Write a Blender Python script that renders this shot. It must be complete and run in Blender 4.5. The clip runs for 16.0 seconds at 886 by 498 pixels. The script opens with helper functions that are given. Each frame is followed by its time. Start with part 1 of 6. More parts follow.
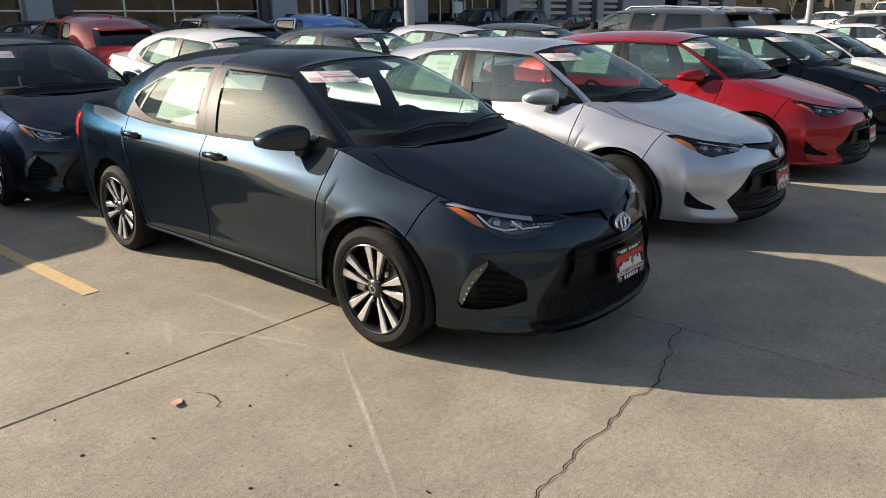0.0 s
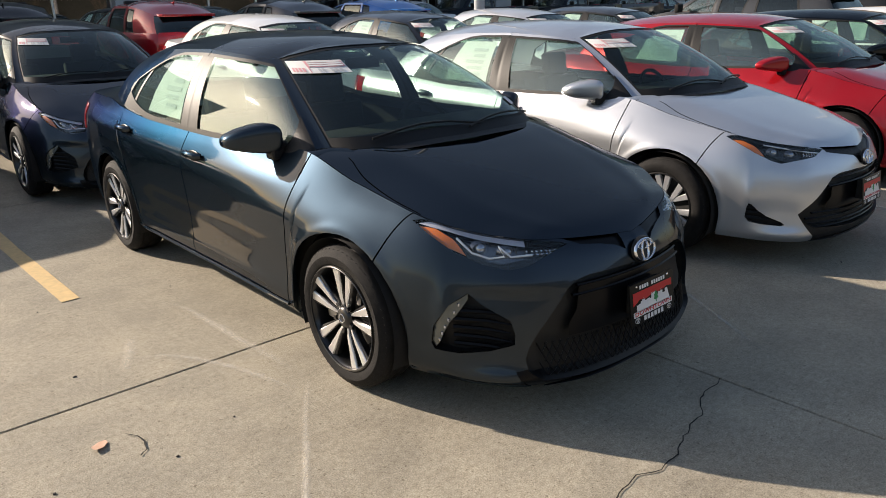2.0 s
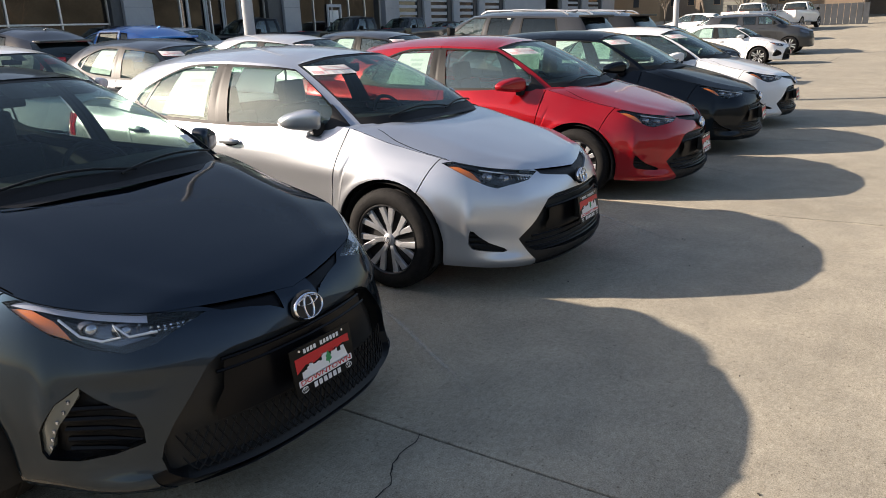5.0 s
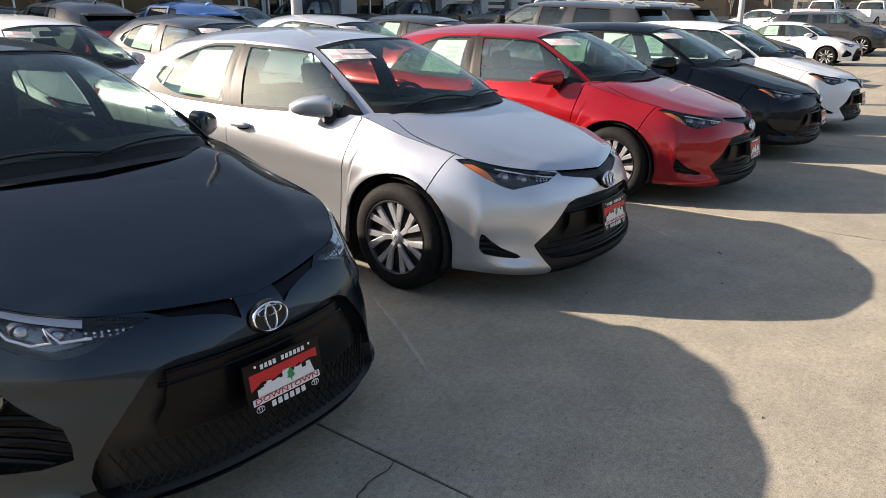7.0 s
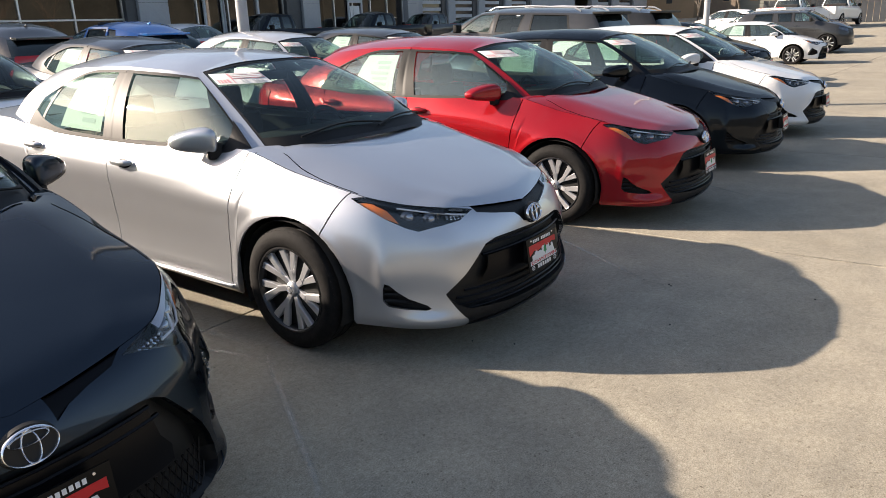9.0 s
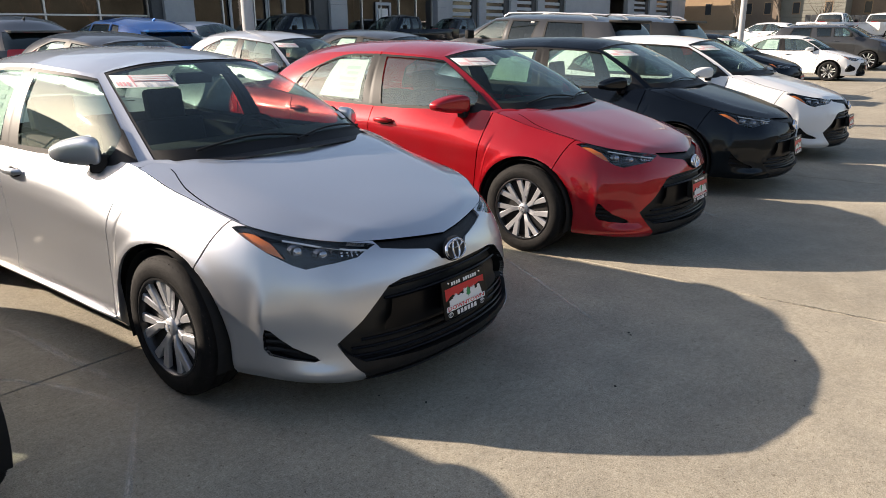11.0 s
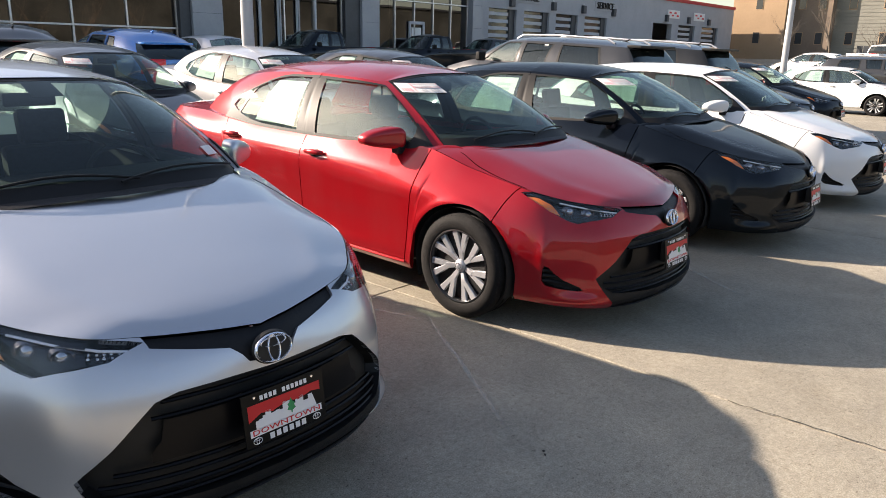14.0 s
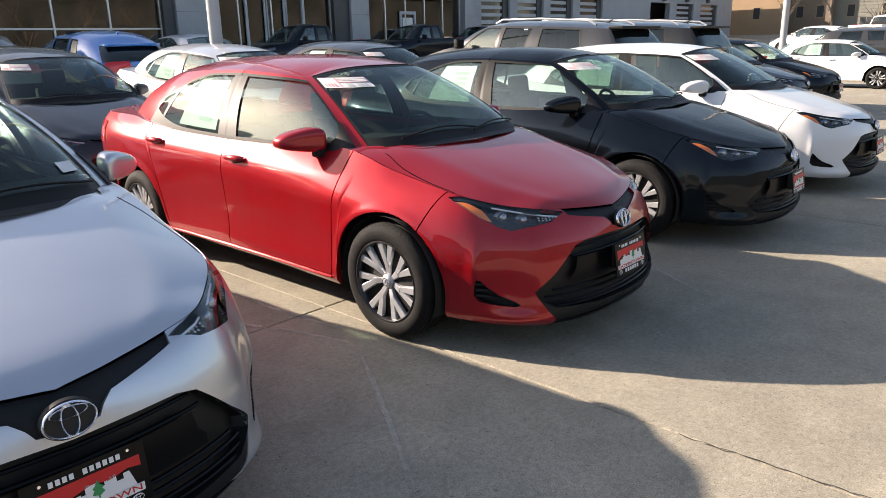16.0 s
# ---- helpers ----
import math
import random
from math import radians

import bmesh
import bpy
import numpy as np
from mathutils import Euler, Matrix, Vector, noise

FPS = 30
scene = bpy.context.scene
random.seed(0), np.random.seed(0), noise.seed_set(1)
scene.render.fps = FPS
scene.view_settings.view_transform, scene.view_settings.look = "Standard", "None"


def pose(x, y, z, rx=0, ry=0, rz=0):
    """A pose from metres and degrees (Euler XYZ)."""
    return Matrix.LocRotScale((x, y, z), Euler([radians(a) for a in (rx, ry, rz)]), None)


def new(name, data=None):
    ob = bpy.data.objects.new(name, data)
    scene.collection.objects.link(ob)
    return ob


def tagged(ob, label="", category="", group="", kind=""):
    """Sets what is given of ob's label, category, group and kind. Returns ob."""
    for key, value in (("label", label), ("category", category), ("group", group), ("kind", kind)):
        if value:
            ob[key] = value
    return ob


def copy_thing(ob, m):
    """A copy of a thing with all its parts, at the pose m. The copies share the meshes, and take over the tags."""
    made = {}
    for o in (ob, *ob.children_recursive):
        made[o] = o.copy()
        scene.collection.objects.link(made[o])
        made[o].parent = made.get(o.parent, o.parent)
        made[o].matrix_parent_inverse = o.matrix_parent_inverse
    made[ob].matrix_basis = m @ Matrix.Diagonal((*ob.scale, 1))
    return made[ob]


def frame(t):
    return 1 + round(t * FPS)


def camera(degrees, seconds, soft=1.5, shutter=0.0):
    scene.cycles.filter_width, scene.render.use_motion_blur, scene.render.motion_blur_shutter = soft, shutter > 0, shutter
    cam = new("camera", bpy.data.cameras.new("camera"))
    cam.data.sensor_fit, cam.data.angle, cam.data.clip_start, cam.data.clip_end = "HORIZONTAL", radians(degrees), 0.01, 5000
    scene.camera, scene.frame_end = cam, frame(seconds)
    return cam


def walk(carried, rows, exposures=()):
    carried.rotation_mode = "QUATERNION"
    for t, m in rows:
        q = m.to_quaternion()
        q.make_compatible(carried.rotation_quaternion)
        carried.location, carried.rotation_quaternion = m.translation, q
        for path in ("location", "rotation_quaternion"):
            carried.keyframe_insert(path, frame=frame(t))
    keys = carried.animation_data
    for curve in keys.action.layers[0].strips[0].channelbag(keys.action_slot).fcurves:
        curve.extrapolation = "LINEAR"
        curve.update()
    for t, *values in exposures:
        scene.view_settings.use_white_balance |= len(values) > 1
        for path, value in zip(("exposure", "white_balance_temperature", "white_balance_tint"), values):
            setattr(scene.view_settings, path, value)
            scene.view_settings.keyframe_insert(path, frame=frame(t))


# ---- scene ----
# ---- camera and walk: seconds, eye, yaw, pitch, roll in degrees ----
cam = camera(63.18, 16.0, 0.8)
PATH = [
    (0, (-3.144, -2.496, 1.573), -48.49, -17.38, -1.00),
    (0.5, (-2.921, -2.499, 1.553), -46.00, -17.32, -1.04),
    (1, (-2.703, -2.463, 1.535), -45.70, -17.95, -1.25),
    (1.5, (-2.519, -2.409, 1.542), -46.38, -18.04, -0.32),
    (2, (-2.393, -2.395, 1.545), -41.48, -18.31, -1.41),
    (2.5, (-2.359, -2.432, 1.544), -42.26, -17.64, -0.70),
    (3, (-2.335, -2.422, 1.541), -42.30, -17.60, -0.40),
    (3.5, (-2.269, -2.476, 1.544), -46.94, -16.65, -1.95),
    (4, (-2.116, -2.547, 1.527), -52.40, -18.44, -1.66),
    (4.5, (-1.880, -2.543, 1.533), -55.30, -18.25, -1.43),
    (4.7, (-1.784, -2.572, 1.532), -56.24, -16.84, -2.24),
    (6.8, (-1.383, -2.644, 1.516), -51.54, -18.58, -0.89),
    (7, (-1.313, -2.605, 1.520), -52.10, -17.87, -0.18),
    (7.5, (-1.162, -2.564, 1.539), -54.76, -17.07, -0.96),
    (8, (-1.004, -2.541, 1.535), -56.14, -17.63, -2.17),
    (8.2, (-0.925, -2.558, 1.542), -54.88, -16.64, -1.96),
    (10.3, (-0.148, -2.588, 1.524), -52.11, -17.90, -2.04),
    (10.5, (-0.077, -2.608, 1.530), -51.57, -17.10, -1.72),
    (11, (0.152, -2.676, 1.518), -51.05, -16.77, -0.48),
    (11.5, (0.372, -2.658, 1.528), -51.40, -15.75, -0.10),
    (12, (0.613, -2.625, 1.535), -51.93, -16.49, -0.16),
    (12.5, (0.783, -2.634, 1.529), -47.71, -16.39, -0.57),
    (13, (0.948, -2.694, 1.515), -46.25, -15.84, 0.10),
    (13.5, (1.082, -2.703, 1.517), -47.23, -17.24, -0.76),
    (14, (1.289, -2.646, 1.529), -47.92, -15.30, 1.16),
    (14.5, (1.428, -2.625, 1.532), -49.12, -16.70, -0.38),
    (15, (1.587, -2.640, 1.543), -45.98, -14.14, -0.79),
    (15.5, (1.764, -2.680, 1.531), -45.75, -14.68, -0.48),
    (16, (1.942, -2.654, 1.520), -47.16, -16.08, -1.27),
]
walk(cam, [(t, pose(*eye, 90 + pitch, 0, yaw) @ pose(0, 0, 0, 0, 0, roll)) for t, eye, yaw, pitch, roll in PATH],
     ((0, 0.78, 7200, 13), (3.5, 0.95, 7100, 14), (7, 1.26, 7250, 15), (8, 1.26, 7250, 15), (11, 1.14, 7300, 15), (13, 1.20, 7250, 15), (14, 1.36, 7250, 16), (16, 1.38, 7250, 16)))

# ---- world, sun, exposure ----
SUN_TO = Vector((1.0, -2.0, -1.0)).normalized()          # the way the sunlight travels
sun = new("sun", bpy.data.lights.new("sun", "SUN"))
sun.data.energy, sun.data.angle, sun.data.color = 5.0, radians(0.6), (1.0, 0.92, 0.82)
sun.matrix_world = Matrix.Translation((-20, 60, 30)) @ SUN_TO.to_track_quat("-Z", "Y").to_matrix().to_4x4()
world = bpy.data.worlds.new("sky")
scene.world = world
world.use_nodes = True
wn = world.node_tree.nodes
sky = wn.new("ShaderNodeTexSky")
sky.sky_type, sky.sun_disc = "NISHITA", False
sky.sun_elevation = math.asin(-SUN_TO.z)
sky.sun_rotation = math.atan2(-SUN_TO.x, -SUN_TO.y)
sky.air_density, sky.dust_density, sky.ozone_density = 1.0, 1.2, 1.0
wn["Background"].inputs["Strength"].default_value = 0.090
world.node_tree.links.new(sky.outputs["Color"], wn["Background"].inputs["Color"])


# ---- materials ----
def mat(name, color=(0.5, 0.5, 0.5), rough=0.5, metal=0.0, **more):
    m = bpy.data.materials.new(name)
    m.use_nodes = True
    b = m.node_tree.nodes["Principled BSDF"]
    b.inputs["Base Color"].default_value = (*color, 1)
    b.inputs["Roughness"].default_value = rough
    b.inputs["Metallic"].default_value = metal
    for key, value in more.items():
        b.inputs[key.replace("_", " ")].default_value = value
    return m


def node(m, kind, **props):
    n = m.node_tree.nodes.new(kind)
    for key, value in props.items():
        if key in n.inputs:
            n.inputs[key].default_value = value
    return n


def link(m, a, b):
    m.node_tree.links.new(a, b)


def vary(m, scale, low, high, detail=4.0, rough=None, bump=0.0, bump_scale=None, coord="Object"):
    """Two scales of noise on the base colour, with wear in the roughness and a fine relief."""
    b = m.node_tree.nodes["Principled BSDF"]
    tc = node(m, "ShaderNodeTexCoord")
    n1 = node(m, "ShaderNodeTexNoise", Scale=scale, Detail=detail)
    n2 = node(m, "ShaderNodeTexNoise", Scale=scale * 9.0, Detail=6.0)
    link(m, tc.outputs[coord], n1.inputs["Vector"])
    link(m, tc.outputs[coord], n2.inputs["Vector"])
    mixf = node(m, "ShaderNodeMath")
    mixf.operation = "MULTIPLY_ADD"
    link(m, n1.outputs["Fac"], mixf.inputs[0])
    mixf.inputs[1].default_value = 0.65
    half = node(m, "ShaderNodeMath")
    half.operation = "MULTIPLY"
    link(m, n2.outputs["Fac"], half.inputs[0])
    half.inputs[1].default_value = 0.35
    link(m, half.outputs[0], mixf.inputs[2])
    ramp = node(m, "ShaderNodeValToRGB")
    ramp.color_ramp.elements[0].position, ramp.color_ramp.elements[0].color = 0.3, (*low, 1)
    ramp.color_ramp.elements[1].position, ramp.color_ramp.elements[1].color = 0.7, (*high, 1)
    link(m, mixf.outputs[0], ramp.inputs["Fac"])
    link(m, ramp.outputs["Color"], b.inputs["Base Color"])
    if rough:
        r = node(m, "ShaderNodeMapRange")
        r.inputs["To Min"].default_value, r.inputs["To Max"].default_value = rough
        link(m, n2.outputs["Fac"], r.inputs["Value"])
        link(m, r.outputs["Result"], b.inputs["Roughness"])
    if bump:
        n3 = node(m, "ShaderNodeTexNoise", Scale=bump_scale or scale * 30, Detail=4.0)
        link(m, tc.outputs[coord], n3.inputs["Vector"])
        bm_ = node(m, "ShaderNodeBump", Strength=bump, Distance=0.01)
        link(m, n3.outputs["Fac"], bm_.inputs["Height"])
        link(m, bm_.outputs["Normal"], b.inputs["Normal"])
    return m


def paint(name, color, metal=0.55, rough=0.32, flake=0.12, coat=1.0, dust=0.02, edge=1.0):
    """Car paint: flaked base under a clear coat, with a thin uneven film of dust."""
    m = mat(name, color, rough, metal)
    b = m.node_tree.nodes["Principled BSDF"]
    b.inputs["Coat Weight"].default_value, b.inputs["Coat Roughness"].default_value = coat, 0.03
    b.inputs["Specular Tint"].default_value = (edge, edge, edge, 1)
    b.inputs["Specular IOR Level"].default_value = 0.12
    tc = node(m, "ShaderNodeTexCoord")
    fl = node(m, "ShaderNodeTexNoise", Scale=900.0, Detail=1.0)
    st = node(m, "ShaderNodeTexNoise", Scale=3.0, Detail=8.0, Roughness=0.65)
    stretch = node(m, "ShaderNodeMapping")
    stretch.inputs["Scale"].default_value = (2.0, 2.0, 0.35)
    link(m, tc.outputs["Object"], fl.inputs["Vector"])
    link(m, tc.outputs["Object"], stretch.inputs["Vector"])
    link(m, stretch.outputs["Vector"], st.inputs["Vector"])
    ramp = node(m, "ShaderNodeMapRange")
    ramp.inputs["From Min"].default_value, ramp.inputs["From Max"].default_value = 0.45, 0.8
    ramp.inputs["To Max"].default_value = dust
    link(m, st.outputs["Fac"], ramp.inputs["Value"])
    mix = node(m, "ShaderNodeMix")
    mix.data_type = "RGBA"
    link(m, ramp.outputs["Result"], mix.inputs["Factor"])
    base = node(m, "ShaderNodeMix")
    base.data_type = "RGBA"
    base.inputs["A"].default_value = (*[c * (1 - flake) for c in color], 1)
    base.inputs["B"].default_value = (*[min(1, c * (1 + flake)) for c in color], 1)
    link(m, fl.outputs["Fac"], base.inputs["Factor"])
    link(m, base.outputs[2], mix.inputs["A"])
    mix.inputs["B"].default_value = (0.32, 0.30, 0.27, 1)
    link(m, mix.outputs[2], b.inputs["Base Color"])
    cr = node(m, "ShaderNodeMapRange")
    cr.inputs["From Min"].default_value, cr.inputs["From Max"].default_value = 0.4, 0.8
    cr.inputs["To Min"].default_value, cr.inputs["To Max"].default_value = 0.03, 0.09
    link(m, st.outputs["Fac"], cr.inputs["Value"])
    link(m, cr.outputs["Result"], b.inputs["Coat Roughness"])
    return m


def pane(name, tint, clear, gloss_rough=0.02, haze=0.0):
    """Thin glass sheet: a tinted see-through with a mirror film on it that grows at grazing angles."""
    m = bpy.data.materials.new(name)
    m.use_nodes = True
    nt = m.node_tree
    nt.nodes.remove(nt.nodes["Principled BSDF"])
    out = nt.nodes["Material Output"]
    tr = nt.nodes.new("ShaderNodeBsdfTransparent")
    tr.inputs["Color"].default_value = (*tint, 1)
    gl = nt.nodes.new("ShaderNodeBsdfGlossy")
    gl.inputs["Roughness"].default_value = gloss_rough
    gl.inputs["Color"].default_value = (0.90, 1, 0.97, 1)
    lw = nt.nodes.new("ShaderNodeLayerWeight")
    lw.inputs["Blend"].default_value = 0.5
    pw = nt.nodes.new("ShaderNodeMath")
    pw.operation = "POWER"
    pw.inputs[1].default_value = 5.0
    mr = nt.nodes.new("ShaderNodeMapRange")
    mr.inputs["To Min"].default_value, mr.inputs["To Max"].default_value = clear, 1.0
    nt.links.new(lw.outputs["Facing"], pw.inputs[0])
    nt.links.new(pw.outputs[0], mr.inputs["Value"])
    mx = nt.nodes.new("ShaderNodeMixShader")
    nt.links.new(mr.outputs["Result"], mx.inputs[0])
    nt.links.new(tr.outputs[0], mx.inputs[1])
    nt.links.new(gl.outputs[0], mx.inputs[2])
    last = mx
    if haze:
        df = nt.nodes.new("ShaderNodeBsdfDiffuse")
        df.inputs["Color"].default_value = (0.40, 0.56, 0.52, 1)
        m2 = nt.nodes.new("ShaderNodeMixShader")
        m2.inputs[0].default_value = haze
        nt.links.new(mx.outputs[0], m2.inputs[1])
        nt.links.new(df.outputs[0], m2.inputs[2])
        last = m2
    nt.links.new(last.outputs[0], out.inputs["Surface"])
    return m


P_SLATE = paint("slate_paint", (0.025, 0.037, 0.051), 0.95, 0.385, coat=0.62, dust=0.003, edge=0.25)
P_SILVER = paint("silver_paint", (0.58, 0.60, 0.635), 0.78, 0.35, 0.05)
P_RED = paint("red_paint", (0.37, 0.0065, 0.013), 0.42, 0.32, 0.1, 1.0, 0.03)
P_BLACK = paint("black_paint", (0.007, 0.011, 0.016), 0.85, 0.34, 0.3, 0.55, 0.003, 0.3)
P_WHITE = paint("white_paint", (0.78, 0.78, 0.77), 0.0, 0.4, 0.02)
P_GREY = paint("grey_paint", (0.028, 0.032, 0.039), 0.6, 0.34, coat=0.75, dust=0.01, edge=0.8)
P_PEARL = paint("pearl_paint", (0.62, 0.63, 0.65), 0.5, 0.36, 0.04)
P_BLUE = paint("blue_paint", (0.012, 0.16, 0.5), 0.35, 0.3)
P_STEEL = paint("steel_paint", (0.055, 0.057, 0.06), 0.4, 0.3, coat=0.8, edge=0.7)
P_BROWN = paint("bronze_paint", (0.025, 0.025, 0.023), 0.5, 0.34)
BLACK_PLASTIC = vary(mat("black_plastic", (0.007, 0.007, 0.008), 0.5, Specular_IOR_Level=0.3), 30, (0.005, 0.005, 0.006), (0.011, 0.011, 0.012), bump=0.15, bump_scale=500)
GLOSS_BLACK = mat("gloss_black", (0.004, 0.004, 0.005), 0.28, Specular_IOR_Level=0.16)
BROW = mat("lamp_brow", (0.42, 0.43, 0.50), 0.25, Coat_Weight=1.0)
DEEP_BLACK = mat("deep_black", (0.004, 0.004, 0.004), 0.55)
GAP_BLACK = mat("gap_black", (0.002, 0.002, 0.002), 1.0, Specular_IOR_Level=0.0)
TRIM_BLACK = mat("satin_black_trim", (0.010, 0.010, 0.010), 0.5, Specular_IOR_Level=0.25)
UNDER = vary(mat("underbody_black", (0.008, 0.008, 0.008), 0.85), 12, (0.006, 0.006, 0.006), (0.014, 0.013, 0.012))
RUBBER = vary(mat("tyre_rubber", (0.012, 0.012, 0.012), 0.75, Specular_IOR_Level=0.15), 25, (0.008, 0.008, 0.008), (0.019, 0.018, 0.018), rough=(0.6, 0.9), bump=0.25, bump_scale=300)
CHROME = mat("chrome", (0.86, 0.88, 0.92), 0.20, 1.0)
LAMP_CLEAR = mat("running_light_plastic", (0.11, 0.12, 0.11), 0.2, 0.2, Coat_Weight=1.0)
MACHINED = vary(mat("machined_alloy", (0.72, 0.72, 0.73), 0.25, 1.0), 40, (0.66, 0.66, 0.67), (0.82, 0.82, 0.83), rough=(0.36, 0.5))
WHEEL_BLACK = mat("wheel_black", (0.012, 0.012, 0.013), 0.3, 0.2, Coat_Weight=0.5)
COVER_SILVER = vary(mat("wheel_cover_silver", (0.5, 0.51, 0.53), 0.4, 0.6), 20, (0.44, 0.45, 0.47), (0.54, 0.55, 0.57), rough=(0.3, 0.45))
DISC = mat("brake_steel", (0.35, 0.34, 0.33), 0.4, 1.0)
AMBER = mat("amber_reflector", (0.70, 0.17, 0.02), 0.25, Coat_Weight=1.0)
RED_LENS = mat("red_lens", (0.55, 0.01, 0.012), 0.15, Coat_Weight=1.0)
LAMP_DARK = mat("lamp_housing", (0.014, 0.015, 0.017), 0.25, 0.2, Coat_Weight=0.5)
LAMP_GREY = mat("lamp_bezel", (0.17, 0.175, 0.19), 0.22, 0.9)
LAMP_CHROME = mat("lamp_reflector", (0.80, 0.82, 0.85), 0.12, 1.0)
LAMP_WHITE = mat("light_guide", (0.75, 0.77, 0.82), 0.2, Coat_Weight=1.0)
LENS = pane("lamp_lens", (0.93, 0.95, 0.97), 0.045)
BULB = mat("projector_glass", (0.42, 0.45, 0.50), 0.06, 0.75, Coat_Weight=1.0)
WINDSHIELD = pane("windshield_glass", (0.39, 0.48, 0.44), 0.06, 0.015, 0.004)
SIDE_GLASS = pane("side_glass", (0.70, 0.84, 0.77), 0.15, 0.02, 0.045)
DARK_GLASS = pane("privacy_glass", (0.10, 0.11, 0.12), 0.08, 0.02, 0.01)
FABRIC = vary(mat("seat_fabric", (0.03, 0.03, 0.032), 0.9), 60, (0.010, 0.010, 0.011), (0.026, 0.026, 0.028), bump=0.3, bump_scale=700)
DASH = vary(mat("dashboard_plastic", (0.010, 0.010, 0.011), 0.75), 60, (0.007, 0.007, 0.007), (0.014, 0.014, 0.015), bump=0.3, bump_scale=600)
PAPER = vary(mat("paper", (0.8, 0.8, 0.77), 0.8), 20, (0.72, 0.72, 0.69), (0.82, 0.82, 0.8))
PINK = mat("pink_print", (0.72, 0.36, 0.38), 0.7)
GREY_PRINT = mat("grey_print", (0.56, 0.57, 0.57), 0.7)
GREEN_PRINT = mat("green_print", (0.02, 0.28, 0.09), 0.5)
PLATE_RED = mat("plate_red", (0.62, 0.015, 0.02), 0.4)
PLATE_WHITE = mat("plate_white", (0.8, 0.8, 0.8), 0.4)
PLATE_BLACK = mat("plate_black", (0.004, 0.004, 0.004), 0.35, Specular_IOR_Level=0.2)


# ---- mesh helpers ----
def obj(name, verts, faces, material, parent=None, label="", smooth=True, kind="", category=""):
    me = bpy.data.meshes.new(name)
    me.from_pydata([tuple(v) for v in verts], [], [tuple(f) for f in faces])
    me.validate()
    me.materials.append(material)
    if smooth:
        me.polygons.foreach_set("use_smooth", [True] * len(me.polygons))
    ob = new(name, me)
    if parent:
        ob.parent = parent
    return tagged(ob, label, category, "", kind)


def part(name, bm, material, parent, label="", smooth=True):
    me = bpy.data.meshes.new(name)
    bm.normal_update()
    bm.to_mesh(me)
    bm.free()
    me.materials.append(material)
    if smooth:
        me.polygons.foreach_set("use_smooth", [True] * len(me.polygons))
        me.set_sharp_from_angle(angle=radians(40))
    ob = new(name, me)
    ob.parent = parent
    return tagged(ob, label)


def thing(name, label, category, m=None, group="", kind=""):
    e = new(name)
    e.empty_display_size = 0.2
    if m:
        e.matrix_world = m
    return tagged(e, label, category, group, kind)


def curve(keys, vals, x):
    """Cubic through the keyed values, with limited slopes so that it never overshoots."""
    k, v, x = np.asarray(keys, float), np.asarray(vals, float), np.asarray(x, float)
    h = np.diff(k)
    s = np.diff(v) / h
    m = np.zeros(len(k))
    same = s[:-1] * s[1:] > 0
    w1, w2 = 2 * h[1:] + h[:-1], h[1:] + 2 * h[:-1]
    inner = np.where(same, (w1 + w2) / (w1 / np.where(s[:-1] == 0, 1, s[:-1]) + w2 / np.where(s[1:] == 0, 1, s[1:])), 0)
    m[1:-1], m[0], m[-1] = inner, s[0], s[-1]
    x = np.clip(x, k[0], k[-1])
    i = np.clip(np.searchsorted(k, x, "right") - 1, 0, len(k) - 2)
    t = (x - k[i]) / h[i]
    return (v[i] * (1 + 2 * t) * (1 - t) ** 2 + h[i] * m[i] * t * (1 - t) ** 2 + v[i + 1] * t * t * (3 - 2 * t) + h[i] * m[i + 1] * t * t * (t - 1))


def free_curve(keys, vals, x):
    """Catmull-Rom through the keyed values."""
    k, v, x = np.asarray(keys, float), np.asarray(vals, float), np.asarray(x, float)
    h = np.diff(k)
    m = np.gradient(v, k)
    x = np.clip(x, k[0], k[-1])
    i = np.clip(np.searchsorted(k, x, "right") - 1, 0, len(k) - 2)
    t = (x - k[i]) / h[i]
    return (v[i] * (1 + 2 * t) * (1 - t) ** 2 + h[i] * m[i] * t * (1 - t) ** 2 + v[i + 1] * t * t * (3 - 2 * t) + h[i] * m[i + 1] * t * t * (t - 1))


def grid_faces(r, c, start=0, flip=False):
    out = []
    for i in range(r - 1):
        for j in range(c - 1):
            a = start + i * c + j
            f = (a, a + 1, a + c + 1, a + c)
            out.append(f[::-1] if flip else f)
    return out


def box_bm(sx, sy, sz, at=(0, 0, 0), bevel=0.0, segments=2, turn=None, bm=None):
    own = bmesh.new()
    bmesh.ops.create_cube(own, size=1, matrix=Matrix.Diagonal((sx, sy, sz, 1)))
    if bevel:
        bmesh.ops.bevel(own, geom=own.edges[:], offset=bevel, segments=segments, profile=0.7, affect="EDGES", clamp_overlap=True)
    m = Matrix.Translation(at) @ (turn or Matrix.Identity(4))
    bmesh.ops.transform(own, matrix=m, verts=own.verts)
    if bm is None:
        return own
    me = bpy.data.meshes.new("tmp")
    own.to_mesh(me)
    own.free()
    bm.from_mesh(me)
    bpy.data.meshes.remove(me)
    return bm


